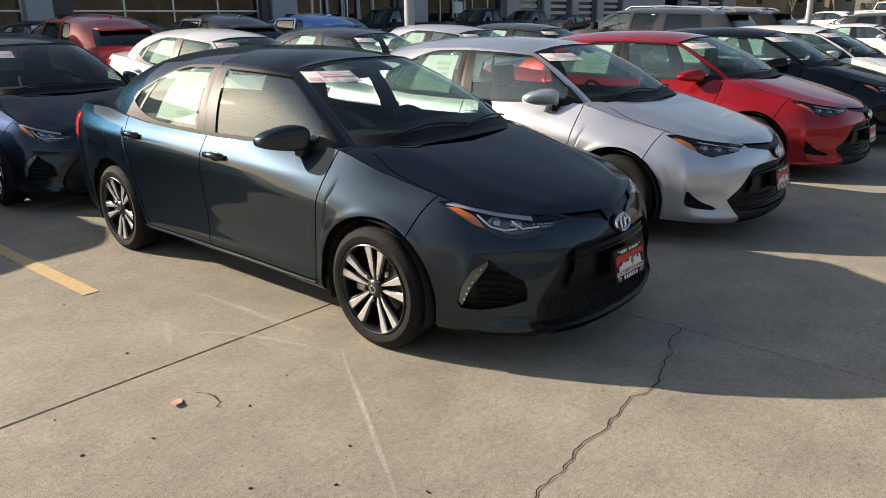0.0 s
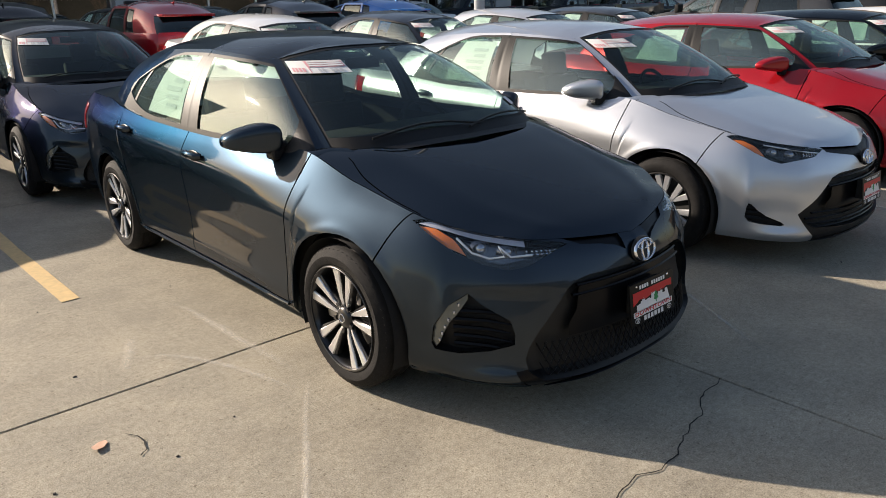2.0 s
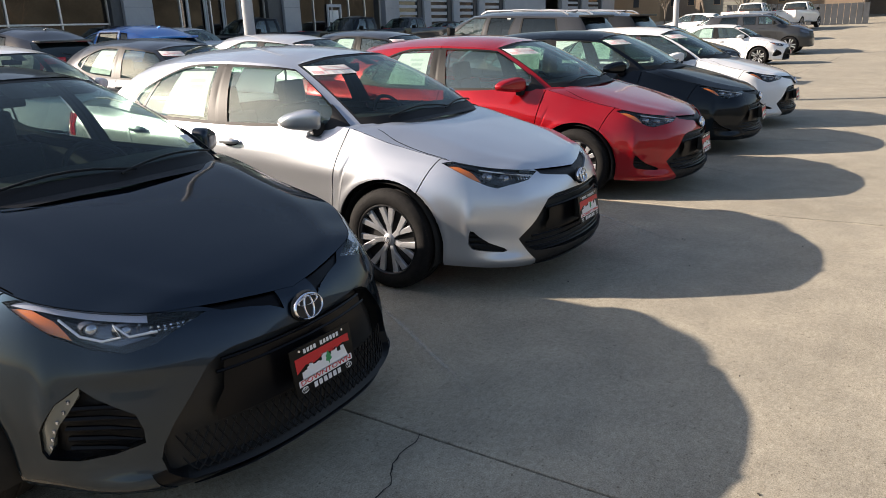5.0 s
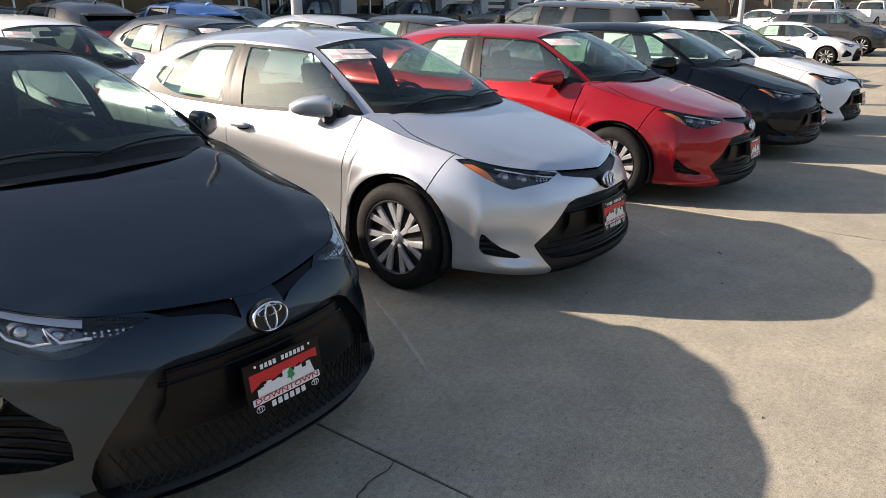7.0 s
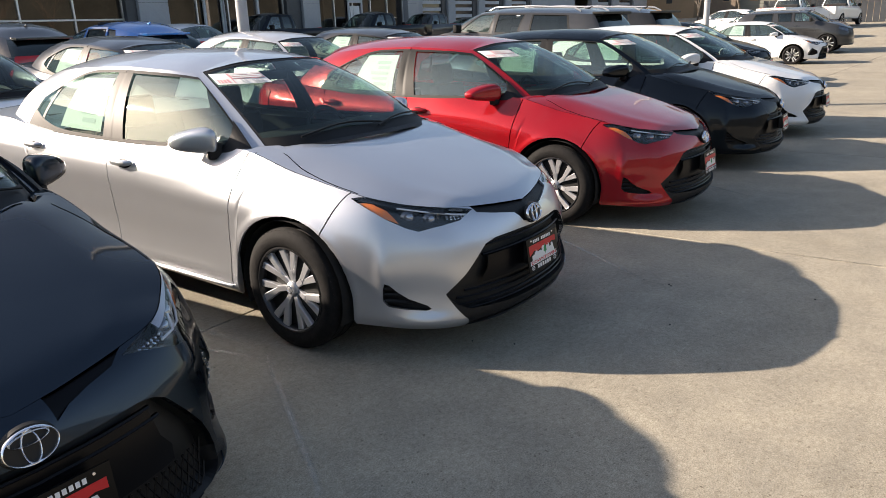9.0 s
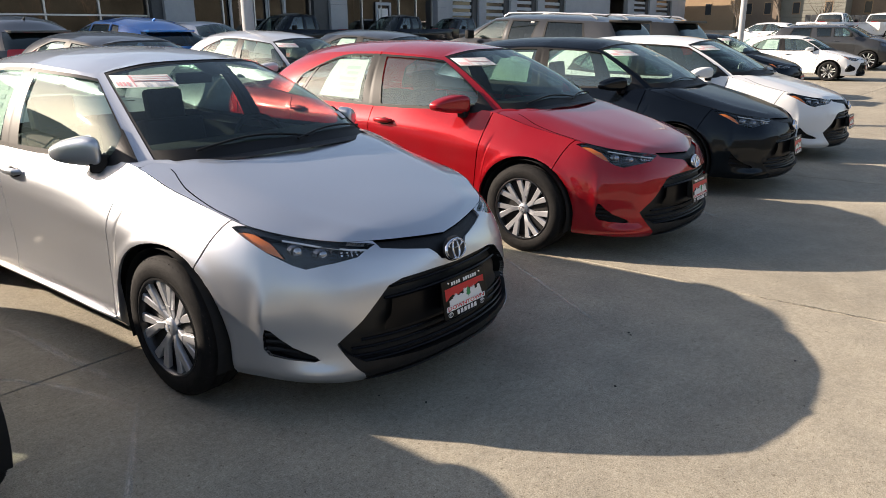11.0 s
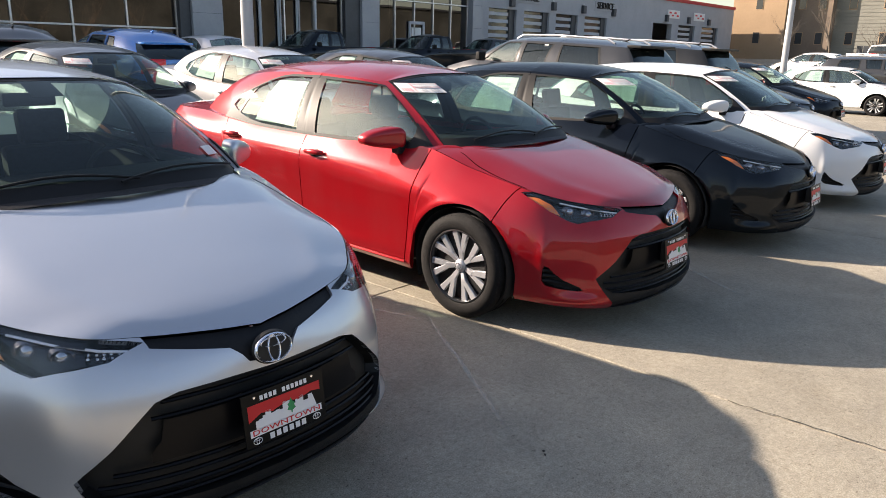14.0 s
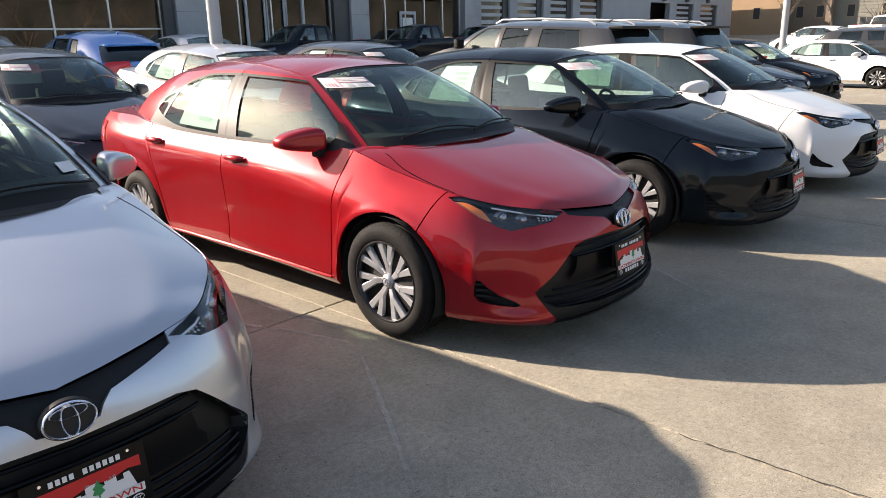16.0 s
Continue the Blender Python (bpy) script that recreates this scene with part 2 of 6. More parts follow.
def lathe_bm(profile, n=48, axis="x", bm=None):
    """A ring shape: profile rows of (along the axis, radius)."""
    bm = bm or bmesh.new()
    rows = []
    for a, r in profile:
        ring = []
        for i in range(n):
            t = 2 * math.pi * i / n
            c, s = r * math.cos(t), r * math.sin(t)
            ring.append(bm.verts.new((a, c, s) if axis == "x" else (c, s, a)))
        rows.append(ring)
    for p, q in zip(rows, rows[1:]):
        for i in range(n):
            bm.faces.new((p[i], p[(i + 1) % n], q[(i + 1) % n], q[i]))
    return bm


def tube_bm(points, radius, n=8, bm=None, flat=1.0):
    bm = bm or bmesh.new()
    pts = [Vector(p) for p in points]
    rows = []
    for i, p in enumerate(pts):
        d = (pts[min(i + 1, len(pts) - 1)] - pts[max(i - 1, 0)]).normalized()
        side = d.cross(Vector((0, 0, 1)))
        side = side.normalized() if side.length > 1e-3 else Vector((1, 0, 0))
        up = side.cross(d).normalized()
        r = radius[i] if isinstance(radius, (list, tuple)) else radius
        rows.append([bm.verts.new(p + side * r * math.cos(2 * math.pi * k / n) + up * r * flat * math.sin(2 * math.pi * k / n)) for k in range(n)])
    for p, q in zip(rows, rows[1:]):
        for k in range(n):
            bm.faces.new((p[k], p[(k + 1) % n], q[(k + 1) % n], q[k]))
    bm.faces.new(rows[0][::-1])
    bm.faces.new(rows[-1])
    return bm


# ---- car shells ----
from mathutils.bvhtree import BVHTree


class Shell:
    """The outer skin of a car below the windows: a plan outline, and feature lines (height, inset) that run round it from the nose to the tail."""

    def __init__(self, plan_x, plan_y, at, z_lines, d_lines, arches):
        self.px, self.py = np.array(plan_x, float), np.array(plan_y, float)
        step = np.hypot(np.diff(self.px), np.diff(self.py))
        self.pk = np.r_[0, np.cumsum(step)]
        self.length = self.pk[-1]
        self.sk = np.array([self.pk[i] for i in at])
        self.z_lines, self.d_lines = np.array(z_lines, float), np.array(d_lines, float)
        self.arches = arches
        self.forms = []
        fine = np.linspace(0, self.length, 1200)
        self.fine, self.fx, self.fy = fine, free_curve(self.pk, self.px, fine), free_curve(self.pk, self.py, fine)

    def plan(self, q):
        x, y = free_curve(self.pk, self.px, q), free_curve(self.pk, self.py, q)
        e = 0.012
        lo, hi = np.clip(q - e, 0, self.length), np.clip(q + e, 0, self.length)
        tx, ty = free_curve(self.pk, self.px, hi) - free_curve(self.pk, self.px, lo), free_curve(self.pk, self.py, hi) - free_curve(self.pk, self.py, lo)
        n = np.hypot(tx, ty) + 1e-9
        nx, ny = ty / n, -tx / n
        w = np.clip(np.minimum(q, self.length - q) / 0.05, 0, 1)
        return x, y, nx * w, ny

    def zd(self, q, v):
        k = len(self.z_lines)
        z = np.stack([curve(self.sk, line, q) for line in self.z_lines])
        d = np.stack([curve(self.sk, line, q) for line in self.d_lines])
        f = np.clip(v, 0, 1) * (k - 1)
        i = np.clip(np.floor(f).astype(int), 0, k - 2)
        t = f - i

        def mix(a):
            g = lambda n: np.take_along_axis(a, np.clip(n, 0, k - 1)[None], 0)[0]
            p0, p1, p2, p3 = g(i - 1), g(i), g(i + 1), g(i + 2)
            return 0.5 * (2 * p1 + (p2 - p0) * t + (2 * p0 - 5 * p1 + 4 * p2 - p3) * t**2 + (3 * p1 - p0 - 3 * p2 + p3) * t**3)
        z, d = mix(z), mix(d)
        if self.forms:
            y = free_curve(self.pk, self.py, q)
            for f in self.forms:
                d = d + f(q, y, z)
        return z, d

    def raw(self, q, v):
        q, v = np.asarray(q, float), np.asarray(v, float)
        x, y, nx, ny = self.plan(q)
        z, d = self.zd(q, v)
        return np.stack([x - d * nx, y - d * ny, z], -1)

    def at(self, q, v, off=0.0):
        p = self.raw(q, v)
        if not off:
            return p
        a = self.raw(np.clip(q + 0.01, 0, self.length), v) - self.raw(np.clip(q - 0.01, 0, self.length), v)
        b = self.raw(q, np.clip(v + 0.02, 0, 1)) - self.raw(q, np.clip(v - 0.02, 0, 1))
        n = np.cross(a, b)
        n /= np.linalg.norm(n, axis=-1, keepdims=True) + 1e-9
        return p - off * n

    def q_x(self, x):
        half = np.argmax(self.fx)
        return float(np.interp(x, self.fx[:half], self.fine[:half]))

    def q_y(self, y):
        return float(np.interp(y, self.fy, self.fine))

    def v_z(self, q, z):
        v = np.linspace(0, 1, 201)
        zz, _ = self.zd(np.full(201, q), v)
        return float(np.interp(z, zz, v))

    def floor_v(self, qb, qt, low, k=1.0):
        v = np.linspace(0, 1, 241)
        p = self.raw(qb + (qt - qb) * v**k, v)
        v0 = low
        for yc, zc, r in self.arches:
            inside = (p[:, 1] - yc) ** 2 + (p[:, 2] - zc) ** 2 < r * r
            if inside.any():
                v0 = max(v0, v[np.nonzero(inside)[0][-1]])
        return v0

    def flat(self, qb, qt, low=0.0, high=1.0, rows=14, bend=(1.0, 1.0)):
        """A panel as a flat sheet of (q, v); its columns run from qb at the foot to qt at the top."""
        bm = bmesh.new()
        grid = []
        for b, t, k in zip(qb, qt, np.linspace(*bend, len(qb))):
            v0 = min(self.floor_v(b, t, low, k), high - 0.01)
            grid.append([bm.verts.new((b + (t - b) * v**k, v, 0)) for v in np.linspace(v0, high, rows)])
        for p, n in zip(grid, grid[1:]):
            for j in range(rows - 1):
                bm.faces.new((p[j], n[j], n[j + 1], p[j + 1]))
        return bm

    def lift(self, bm, faces=None, off=0.0, flange=0.012, wall=0.0):
        """The flat sheet, or some of its faces, laid on the skin; its rim is turned in by flange."""
        faces = list(bm.faces) if faces is None else faces
        ids, co = {}, []
        out = []
        for f in faces:
            row = []
            for v in f.verts:
                if v not in ids:
                    ids[v] = len(co)
                    co.append((v.co.x, v.co.y))
                row.append(ids[v])
            out.append(tuple(row))
        co = np.array(co)
        p = self.at(co[:, 0], co[:, 1], off)
        verts = [tuple(a) for a in p]
        if flange or wall:
            count = {}
            for f in out:
                for a, b in zip(f, f[1:] + f[:1]):
                    count.setdefault((min(a, b), max(a, b)), []).append((a, b))
            rim = [e[0] for e in count.values() if len(e) == 1]
            inner = self.at(co[:, 0], co[:, 1], off + (flange if flange else -wall))
            for a, b in rim:
                if abs(co[a, 0]) < 1e-6 and abs(co[b, 0]) < 1e-6:
                    continue
                n = len(verts)
                verts += [tuple(p[a]), tuple(p[b]), tuple(inner[b]), tuple(inner[a])]
                out.append((n + 1, n, n + 3, n + 2))
        return verts, out


def cut(bm, poly):
    """Cuts the flat sheet along the polygon's edges and gives the faces inside it."""
    lo, hi = np.min(poly, 0) - 0.004, np.max(poly, 0) + 0.004
    for (ax, ay), (bx, by) in zip(poly, poly[1:] + poly[:1]):
        e0 = (min(ax, bx) - 0.03, min(ay, by) - 0.03)
        e1 = (max(ax, bx) + 0.03, max(ay, by) + 0.03)
        near = [f for f in bm.faces if not (max(v.co.x for v in f.verts) < e0[0] or min(v.co.x for v in f.verts) > e1[0]
                                            or max(v.co.y for v in f.verts) < e0[1] or min(v.co.y for v in f.verts) > e1[1])]
        geom = list({v for f in near for v in f.verts}) + list({e for f in near for e in f.edges}) + near
        bmesh.ops.bisect_plane(bm, geom=geom, dist=1e-5, plane_co=(ax, ay, 0), plane_no=(-(by - ay), bx - ax, 0))
    inside = []
    for f in bm.faces:
        c = f.calc_center_median()
        if lo[0] < c.x < hi[0] and lo[1] < c.y < hi[1]:
            odd = False
            for (ax, ay), (bx, by) in zip(poly, poly[1:] + poly[:1]):
                if (ay > c.y) != (by > c.y) and c.x < (bx - ax) * (c.y - ay) / (by - ay) + ax:
                    odd = not odd
            if odd:
                inside.append(f)
    return inside


def sided(verts, faces, side):
    """side 1: the car's left as it is; side -1: its mirror image."""
    if side > 0:
        return verts, faces
    return [(-x, y, z) for x, y, z in verts], [f[::-1] for f in faces]


def both(verts, faces):
    """The half and its mirror image in one mesh, welded on the middle."""
    ids, out = {}, list(verts)
    for i, (x, y, z) in enumerate(verts):
        if abs(x) < 1e-4:
            ids[i] = i
        else:
            ids[i] = len(out)
            out.append((-x, y, z))
    return out, list(faces) + [tuple(ids[i] for i in f[::-1]) for f in faces]


class House:
    """The glass house: a foot line and a roof line round it, with bulged sides between."""

    def __init__(self, foot, top, bulge=0.035, roof_y=(), roof_z=()):
        self.foot, self.top, self.n = np.array(foot, float), np.array(top, float), len(foot)
        self.k = np.arange(self.n)
        self.bulge, self.roof_y, self.roof_z = bulge, roof_y, roof_z

    def line(self, table, p):
        return np.stack([free_curve(self.k, table[:, i], p) for i in range(3)], -1)

    def at(self, p, v, off=0.0):
        p, v = np.broadcast_arrays(np.asarray(p, float), np.asarray(v, float))
        f, t = self.line(self.foot, p), self.line(self.top, p)
        e = 0.05
        g = self.line(self.foot, np.clip(p + e, 0, self.n - 1)) - self.line(self.foot, np.clip(p - e, 0, self.n - 1))
        n = np.cross(g, t - f)
        n /= np.linalg.norm(n, axis=-1, keepdims=True) + 1e-9
        w = np.clip(np.minimum(p, self.n - 1 - p) / 0.3, 0, 1)
        n[..., 0] *= w
        return f + (t - f) * v[..., None] + n * (self.bulge * 4 * v * (1 - v) - off)[..., None]

    def sheet(self, ps, lo, hi, rows, off=0.0, flange=0.0):
        """Columns at ps, each from lo to hi (numbers or functions of p)."""
        ps = np.asarray(ps, float)
        f = lambda a: np.array([a(p) if callable(a) else a for p in ps], float)
        a, b = f(lo), f(hi)
        t = np.linspace(0, 1, rows)
        v = a[:, None] + (b - a)[:, None] * t
        p = np.broadcast_to(ps[:, None], v.shape)
        pts = self.at(p, v, off)
        verts = [tuple(q) for q in pts.reshape(-1, 3)]
        c = rows
        faces = [(i * c + j, (i + 1) * c + j, (i + 1) * c + j + 1, i * c + j + 1) for i in range(len(ps) - 1) for j in range(c - 1)]
        if flange:
            inner = self.at(p, v, off + flange).reshape(-1, 3)
            m = len(ps)
            ring = [i * c for i in range(m)] + [(m - 1) * c + j for j in range(1, c)] + [i * c + c - 1 for i in range(m - 2, -1, -1)] + [j for j in range(c - 2, -1, -1)]
            for i0, i1 in zip(ring, ring[1:]):
                n = len(verts)
                verts += [verts[i0], verts[i1], tuple(inner[i1]), tuple(inner[i0])]
                faces.append((n + 1, n, n + 3, n + 2))
        return verts, faces

    def roof(self, rows=15, p0=0.0, p1=None, step=0.2):
        ps = np.arange(p0, (self.n - 1 if p1 is None else p1) + 1e-6, step)
        r = self.line(self.top, ps)
        us = np.linspace(1, -1, 2 * rows - 1)
        zc = curve(self.roof_y, self.roof_z, r[:, 1])
        x = r[:, 0:1] * us
        z = r[:, 2:3] + (zc - r[:, 2])[:, None] * (1 - np.abs(us) ** 2.4)
        y = np.broadcast_to(r[:, 1:2], x.shape)
        verts = np.stack([x, y, z], -1).reshape(-1, 3)
        c = len(us)
        return [tuple(v) for v in verts], [(i * c + j, i * c + j + 1, (i + 1) * c + j + 1, (i + 1) * c + j) for i in range(len(ps) - 1) for j in range(c - 1)]


def ladder(shell, q0, q1, n, mid_y, mid_z, rows=16, inset=0.004, power=2.2, crease=0.0):
    """A lid between the skin's two top edges (hood, boot lid), crowned to the middle heights."""
    qs = np.linspace(q0, q1, n)
    e = shell.raw(qs, np.ones(n))
    us = np.linspace(1, -1, 2 * rows - 1)
    zc = curve(mid_y, mid_z, e[:, 1])
    x = np.maximum(e[:, 0:1] - inset, 0.0) * us
    z = e[:, 2:3] + (zc - e[:, 2])[:, None] * (1 - np.abs(us) ** np.reshape(power, (-1, 1)))
    if crease:
        z = z + crease * np.exp(-((np.abs(us) - 0.72) / 0.10) ** 2) * np.clip(e[:, 0:1] - 0.3, 0, 0.3) / 0.3
    y = np.broadcast_to(e[:, 1:2], x.shape)
    verts = np.stack([x, y, z], -1).reshape(-1, 3)
    c = len(us)
    return [tuple(v) for v in verts], [(i * c + j, i * c + j + 1, (i + 1) * c + j + 1, (i + 1) * c + j) for i in range(n - 1) for j in range(c - 1)]


# ---- wheels ----
def tyre_bm(r, w, rim):
    """The tyre of outer radius r and width w on a rim, its outer face at x = 0 towards -x, with tread grooves."""
    bm = lathe_bm([(0.045, rim - 0.012), (0.012, rim), (0.004, rim + 0.012), (0.0, (r + rim) / 2), (0.006, r - 0.035), (0.018, r - 0.012), (0.030, r - 0.003),
                   (0.046, r), (0.050, r - 0.008), (0.056, r - 0.008), (0.060, r), (w / 2 - 0.008, r), (w / 2 - 0.004, r - 0.008), (w / 2 + 0.004, r - 0.008), (w / 2 + 0.008, r),
                   (w - 0.060, r), (w - 0.056, r - 0.008), (w - 0.050, r - 0.008), (w - 0.046, r), (w - 0.018, r - 0.012), (w, (r + rim) / 2), (w - 0.02, rim)], 72)
    return bm


def tread_blocks(bm, r, w):
    """Short cross bars on both shoulders of the tread."""
    for side in (0.026, w - 0.026):
        for i in range(60):
            t = 2 * math.pi * i / 60
            box_bm(0.020, 0.008, 0.010, bm=bm, turn=Matrix.Rotation(t, 4, "X") @ Matrix.Translation((side, 0, r - 0.0165)) @ Matrix.Rotation(0.3, 4, "Z"))
    return bm


def blade(bm, a, b, wa, wb, x_out, depth, skew=0.0):
    """One spoke from radius a to b, of widths wa, wb, its face at x_out(radius)."""
    rows = []
    for k in range(6):
        t = k / 5
        r = a + (b - a) * t
        w = (wa + (wb - wa) * t) / 2
        x = x_out(r)
        s = skew * t
        rows.append([bm.verts.new(c) for c in ((x + depth, s - w, r), (x + 0.004, s - w, r), (x, s - w * 0.8, r), (x, s + w * 0.8, r), (x + 0.004, s + w, r), (x + depth, s + w, r))])
    for p, q in zip(rows, rows[1:]):
        for i in range(5):
            bm.faces.new((p[i], p[i + 1], q[i + 1], q[i]))
    bm.faces.new(rows[0])
    bm.faces.new(rows[-1][::-1])


def turned(make, angle):
    """Runs make on an empty bmesh, and gives it turned about the axle."""
    bm = bmesh.new()
    make(bm)
    bmesh.ops.transform(bm, matrix=Matrix.Rotation(angle, 4, "X"), verts=bm.verts)
    return bm


def join(bms):
    out = bmesh.new()
    for b in bms:
        me = bpy.data.meshes.new("tmp")
        b.to_mesh(me)
        b.free()
        out.from_mesh(me)
        bpy.data.meshes.remove(me)
    bmesh.ops.recalc_face_normals(out, faces=out.faces[:])
    return out


def wheel(car, yc, side, style, r=0.316, w=0.215, face=0.87, turn=0.2):
    """A wheel under its car, as one part with tyre, rim and spokes below it. side -1: the car's right."""
    rim = r - (0.086 if style == "alloy" else 0.098)
    hub = new("wheel")
    hub.parent = car
    base = pose(0, 0, 0, 0, 0, 0 if side < 0 else 180)
    hub.matrix_local = Matrix.Translation((side * face, yc, r)) @ base
    part("tyre", tread_blocks(tyre_bm(r, w, rim), r, w), RUBBER, hub)
    barrel = lathe_bm([(0.006, rim + 0.004), (0.004, rim - 0.004), (0.012, rim - 0.010), (0.03, rim - 0.016), (0.15, rim - 0.02), (0.19, rim + 0.002)], 64)
    part("rim", barrel, WHEEL_BLACK, hub)
    if style == "alloy":
        part("brake_disc", lathe_bm([(0.10, 0.0), (0.085, 0.05), (0.09, 0.06), (0.09, 0.14), (0.105, 0.14), (0.11, 0.0)], 48), DISC, hub)
        part("backing", lathe_bm([(0.13, 0.0), (0.13, rim - 0.02)], 48), UNDER, hub)
        caliper = box_bm(0.06, 0.07, 0.13, (0.075, 0.125, 0.02), 0.012)
        part("caliper", caliper, DISC, hub)
    else:
        # black disc close behind the spokes stands in for the shade in the gaps
        part("backing", lathe_bm([(0.044, 0.0), (0.044, rim - 0.012)], 40), DEEP_BLACK, hub)
    dish = lambda q: 0.022 - 0.012 * (q / rim) ** 2 + 0.02 * max(0, 1 - q / 0.09)
    if style == "alloy":
        for i in range(5):
            a = turn + 2 * math.pi * i / 5
            for s in (-1, 1):
                b = a + s * 0.285
                sp = part("spoke", join([turned(lambda bm: blade(bm, 0.03, rim - 0.004, 0.018, 0.060, lambda q: dish(q) + 0.006, 0.03, s * 0.010), b)]), WHEEL_BLACK, hub)
                part("spoke_face", join([turned(lambda bm: blade(bm, 0.045, rim - 0.004, 0.008, 0.047, dish, 0.008, s * 0.018), b)]), MACHINED, sp, "machined bright spoke face")
        part("rim_lip", lathe_bm([(0.001, rim + 0.001), (-0.001, rim - 0.002), (0.001, rim - 0.006), (0.01, rim - 0.007)], 72), WHEEL_BLACK, hub)
        cap = WHEEL_BLACK
    else:
        for i in range(7):
            a = turn + 2 * math.pi * i / 7
            part("spoke", join([turned(lambda bm: blade(bm, 0.026, 0.100, 0.026, 0.036, dish, 0.022, 0.004), a),
                                turned(lambda bm: blade(bm, 0.078, rim - 0.005, 0.030, 0.050, lambda q: dish(q) + 0.001, 0.020, 0.062), a),
                                turned(lambda bm: blade(bm, 0.070, rim - 0.005, 0.022, 0.044, lambda q: dish(q) + 0.003, 0.020, -0.024), a)]), COVER_SILVER, hub)
        part("rim_lip", lathe_bm([(0.008, rim + 0.001), (0.006, rim - 0.002), (0.009, rim - 0.006), (0.016, rim - 0.008), (0.02, rim - 0.008)], 72), COVER_SILVER, hub)
        cap = COVER_SILVER
    if style == "alloy":
        part("hub_cap", lathe_bm([(0.03, 0.05), (0.022, 0.046), (0.016, 0.038), (0.014, 0.03), (0.013, 0.027), (0.012, 0.0001)], 40), cap, hub)
    else:
        part("hub_cap", lathe_bm([(0.036, 0.040), (0.026, 0.037), (0.020, 0.030), (0.017, 0.0001)], 32), cap, hub)
    badge = lathe_bm([(0.012, 0.021), (0.010, 0.020), (0.010, 0.017), (0.012, 0.016)], 32)
    part("cap_badge", badge, CHROME, hub)
    for i in range(5 if style == "alloy" else 0):
        part("lug_nut", turned(lambda bm: box_bm(0.014, 0.018, 0.018, (0.022, 0, 0.062), 0.004, bm=bm), turn + 0.6 + 2 * math.pi * i / 5), WHEEL_BLACK, hub)
    return hub


def wheel_well(car, yc, side, r=0.35, zc=0.316, x_in=0.50, x_out=0.85):
    verts, faces = [], []
    n = 22
    for k in range(n + 1):
        a = math.pi * (-0.12 + 1.24 * k / n)
        for x in (x_in, x_out):
            verts.append((side * x, yc + r * math.cos(a), zc + r * math.sin(a)))
    for k in range(n):
        faces.append((2 * k, 2 * k + 1, 2 * k + 3, 2 * k + 2))
    verts.append((side * x_in, yc, zc))
    for k in range(n):
        faces.append((2 * k, 2 * k + 2, len(verts) - 1))
    return obj("wheel_well", verts, faces, UNDER, car)


def badge_bm(w, h, thick=0.006, only=None):
    """The oval badge of three rings, or one of them, facing -y."""
    bm = bmesh.new()

    def ring(rx, rz, cx, cz, band):
        n = 40
        rows = []
        for k in range(n):
            a = 2 * math.pi * k / n
            c, s = math.cos(a), math.sin(a)
            bx, bz = band
            rows.append([bm.verts.new(p) for p in ((cx + rx * c, 0, cz + rz * s), (cx + (rx - 0.12 * bx) * c, -0.7 * thick, cz + (rz - 0.12 * bz) * s), (cx + (rx - 0.5 * bx) * c, -thick, cz + (rz - 0.5 * bz) * s),
                                                   (cx + (rx - 0.88 * bx) * c, -0.7 * thick, cz + (rz - 0.88 * bz) * s), (cx + (rx - bx) * c, 0, cz + (rz - bz) * s))])
        for k in range(n):
            p, q = rows[k], rows[(k + 1) % n]
            for j in range(4):
                bm.faces.new((p[j], p[j + 1], q[j + 1], q[j]))
    for k, r in enumerate(((w, h, 0, 0, (0.11 * w, 0.16 * h)), (0.36 * w, 0.92 * h, 0, -0.02 * h, (0.11 * w, 0.11 * w)), (0.72 * w, 0.36 * h, 0, 0.42 * h, (0.10 * w, 0.11 * h)))):
        if only in (None, k):
            ring(*r)
    bmesh.ops.recalc_face_normals(bm, faces=bm.faces[:])
    return bm


# ---- the compact sedan of the rows ----
PLAN_X = (0, .2, .4, .565, .695, .788, .845, .876, .884, .886, .886, .884, .872, .84, .785, .70, .5, .25, 0)
PLAN_Y = (-.93, -.918, -.875, -.795, -.64, -.44, -.2, 0, .45, 1.2, 2.0, 2.5, 2.9, 3.2, 3.42, 3.555, 3.65, 3.70, 3.715)
STATIONS = (0, 2, 4, 5, 7, 8, 9, 10, 11, 12, 14, 18)
Z0 = (.17, .165, .17, .18, .19, .205, .21, .21, .205, .21, .21, .22)
Z1 = (.22, .22, .22, .24, .255, .265, .27, .27, .265, .27, .27, .28)
Z2 = (.33, .33, .34, .35, .37, .38, .38, .38, .38, .39, .40, .40)
Z3 = (.45, .45, .45, .47, .49, .50, .51, .52, .52, .53, .54, .55)
Z4 = (.55, .56, .57, .59, .61, .62, .64, .66, .67, .69, .70, .72)
Z5 = (.62, .64, .66, .69, .71, .73, .77, .80, .82, .85, .86, .88)
Z6 = (.665, .69, .72, .755, .80, .85, .875, .90, .92, .96, .97, .99)
Z7 = (.69, .715, .75, .79, .878, .972, .952, .965, 1.0, 1.03, 1.035, 1.045)
D0 = (.05, .05, .05, .045, .03, .065, .085, .085, .065, .05, .06, .06)
D1 = (.0, .005, .02, .018, .01, .03, .035, .035, .03, .03, .03, .03)
D2 = (.015, .02, .022, .01, .0, .02, .025, .025, .015, .01, .01, .0)
D3 = (.02, .025, .02, .005, -.004, .014, .020, .018, .006, .0, .0, .0)
D4 = (.03, .045, .045, .02, .0, .010, .014, .010, .002, .0, .002, .03)
D5 = (.045, .08, .08, .05, .034, .008, .006, .004, .002, .006, .012, .05)
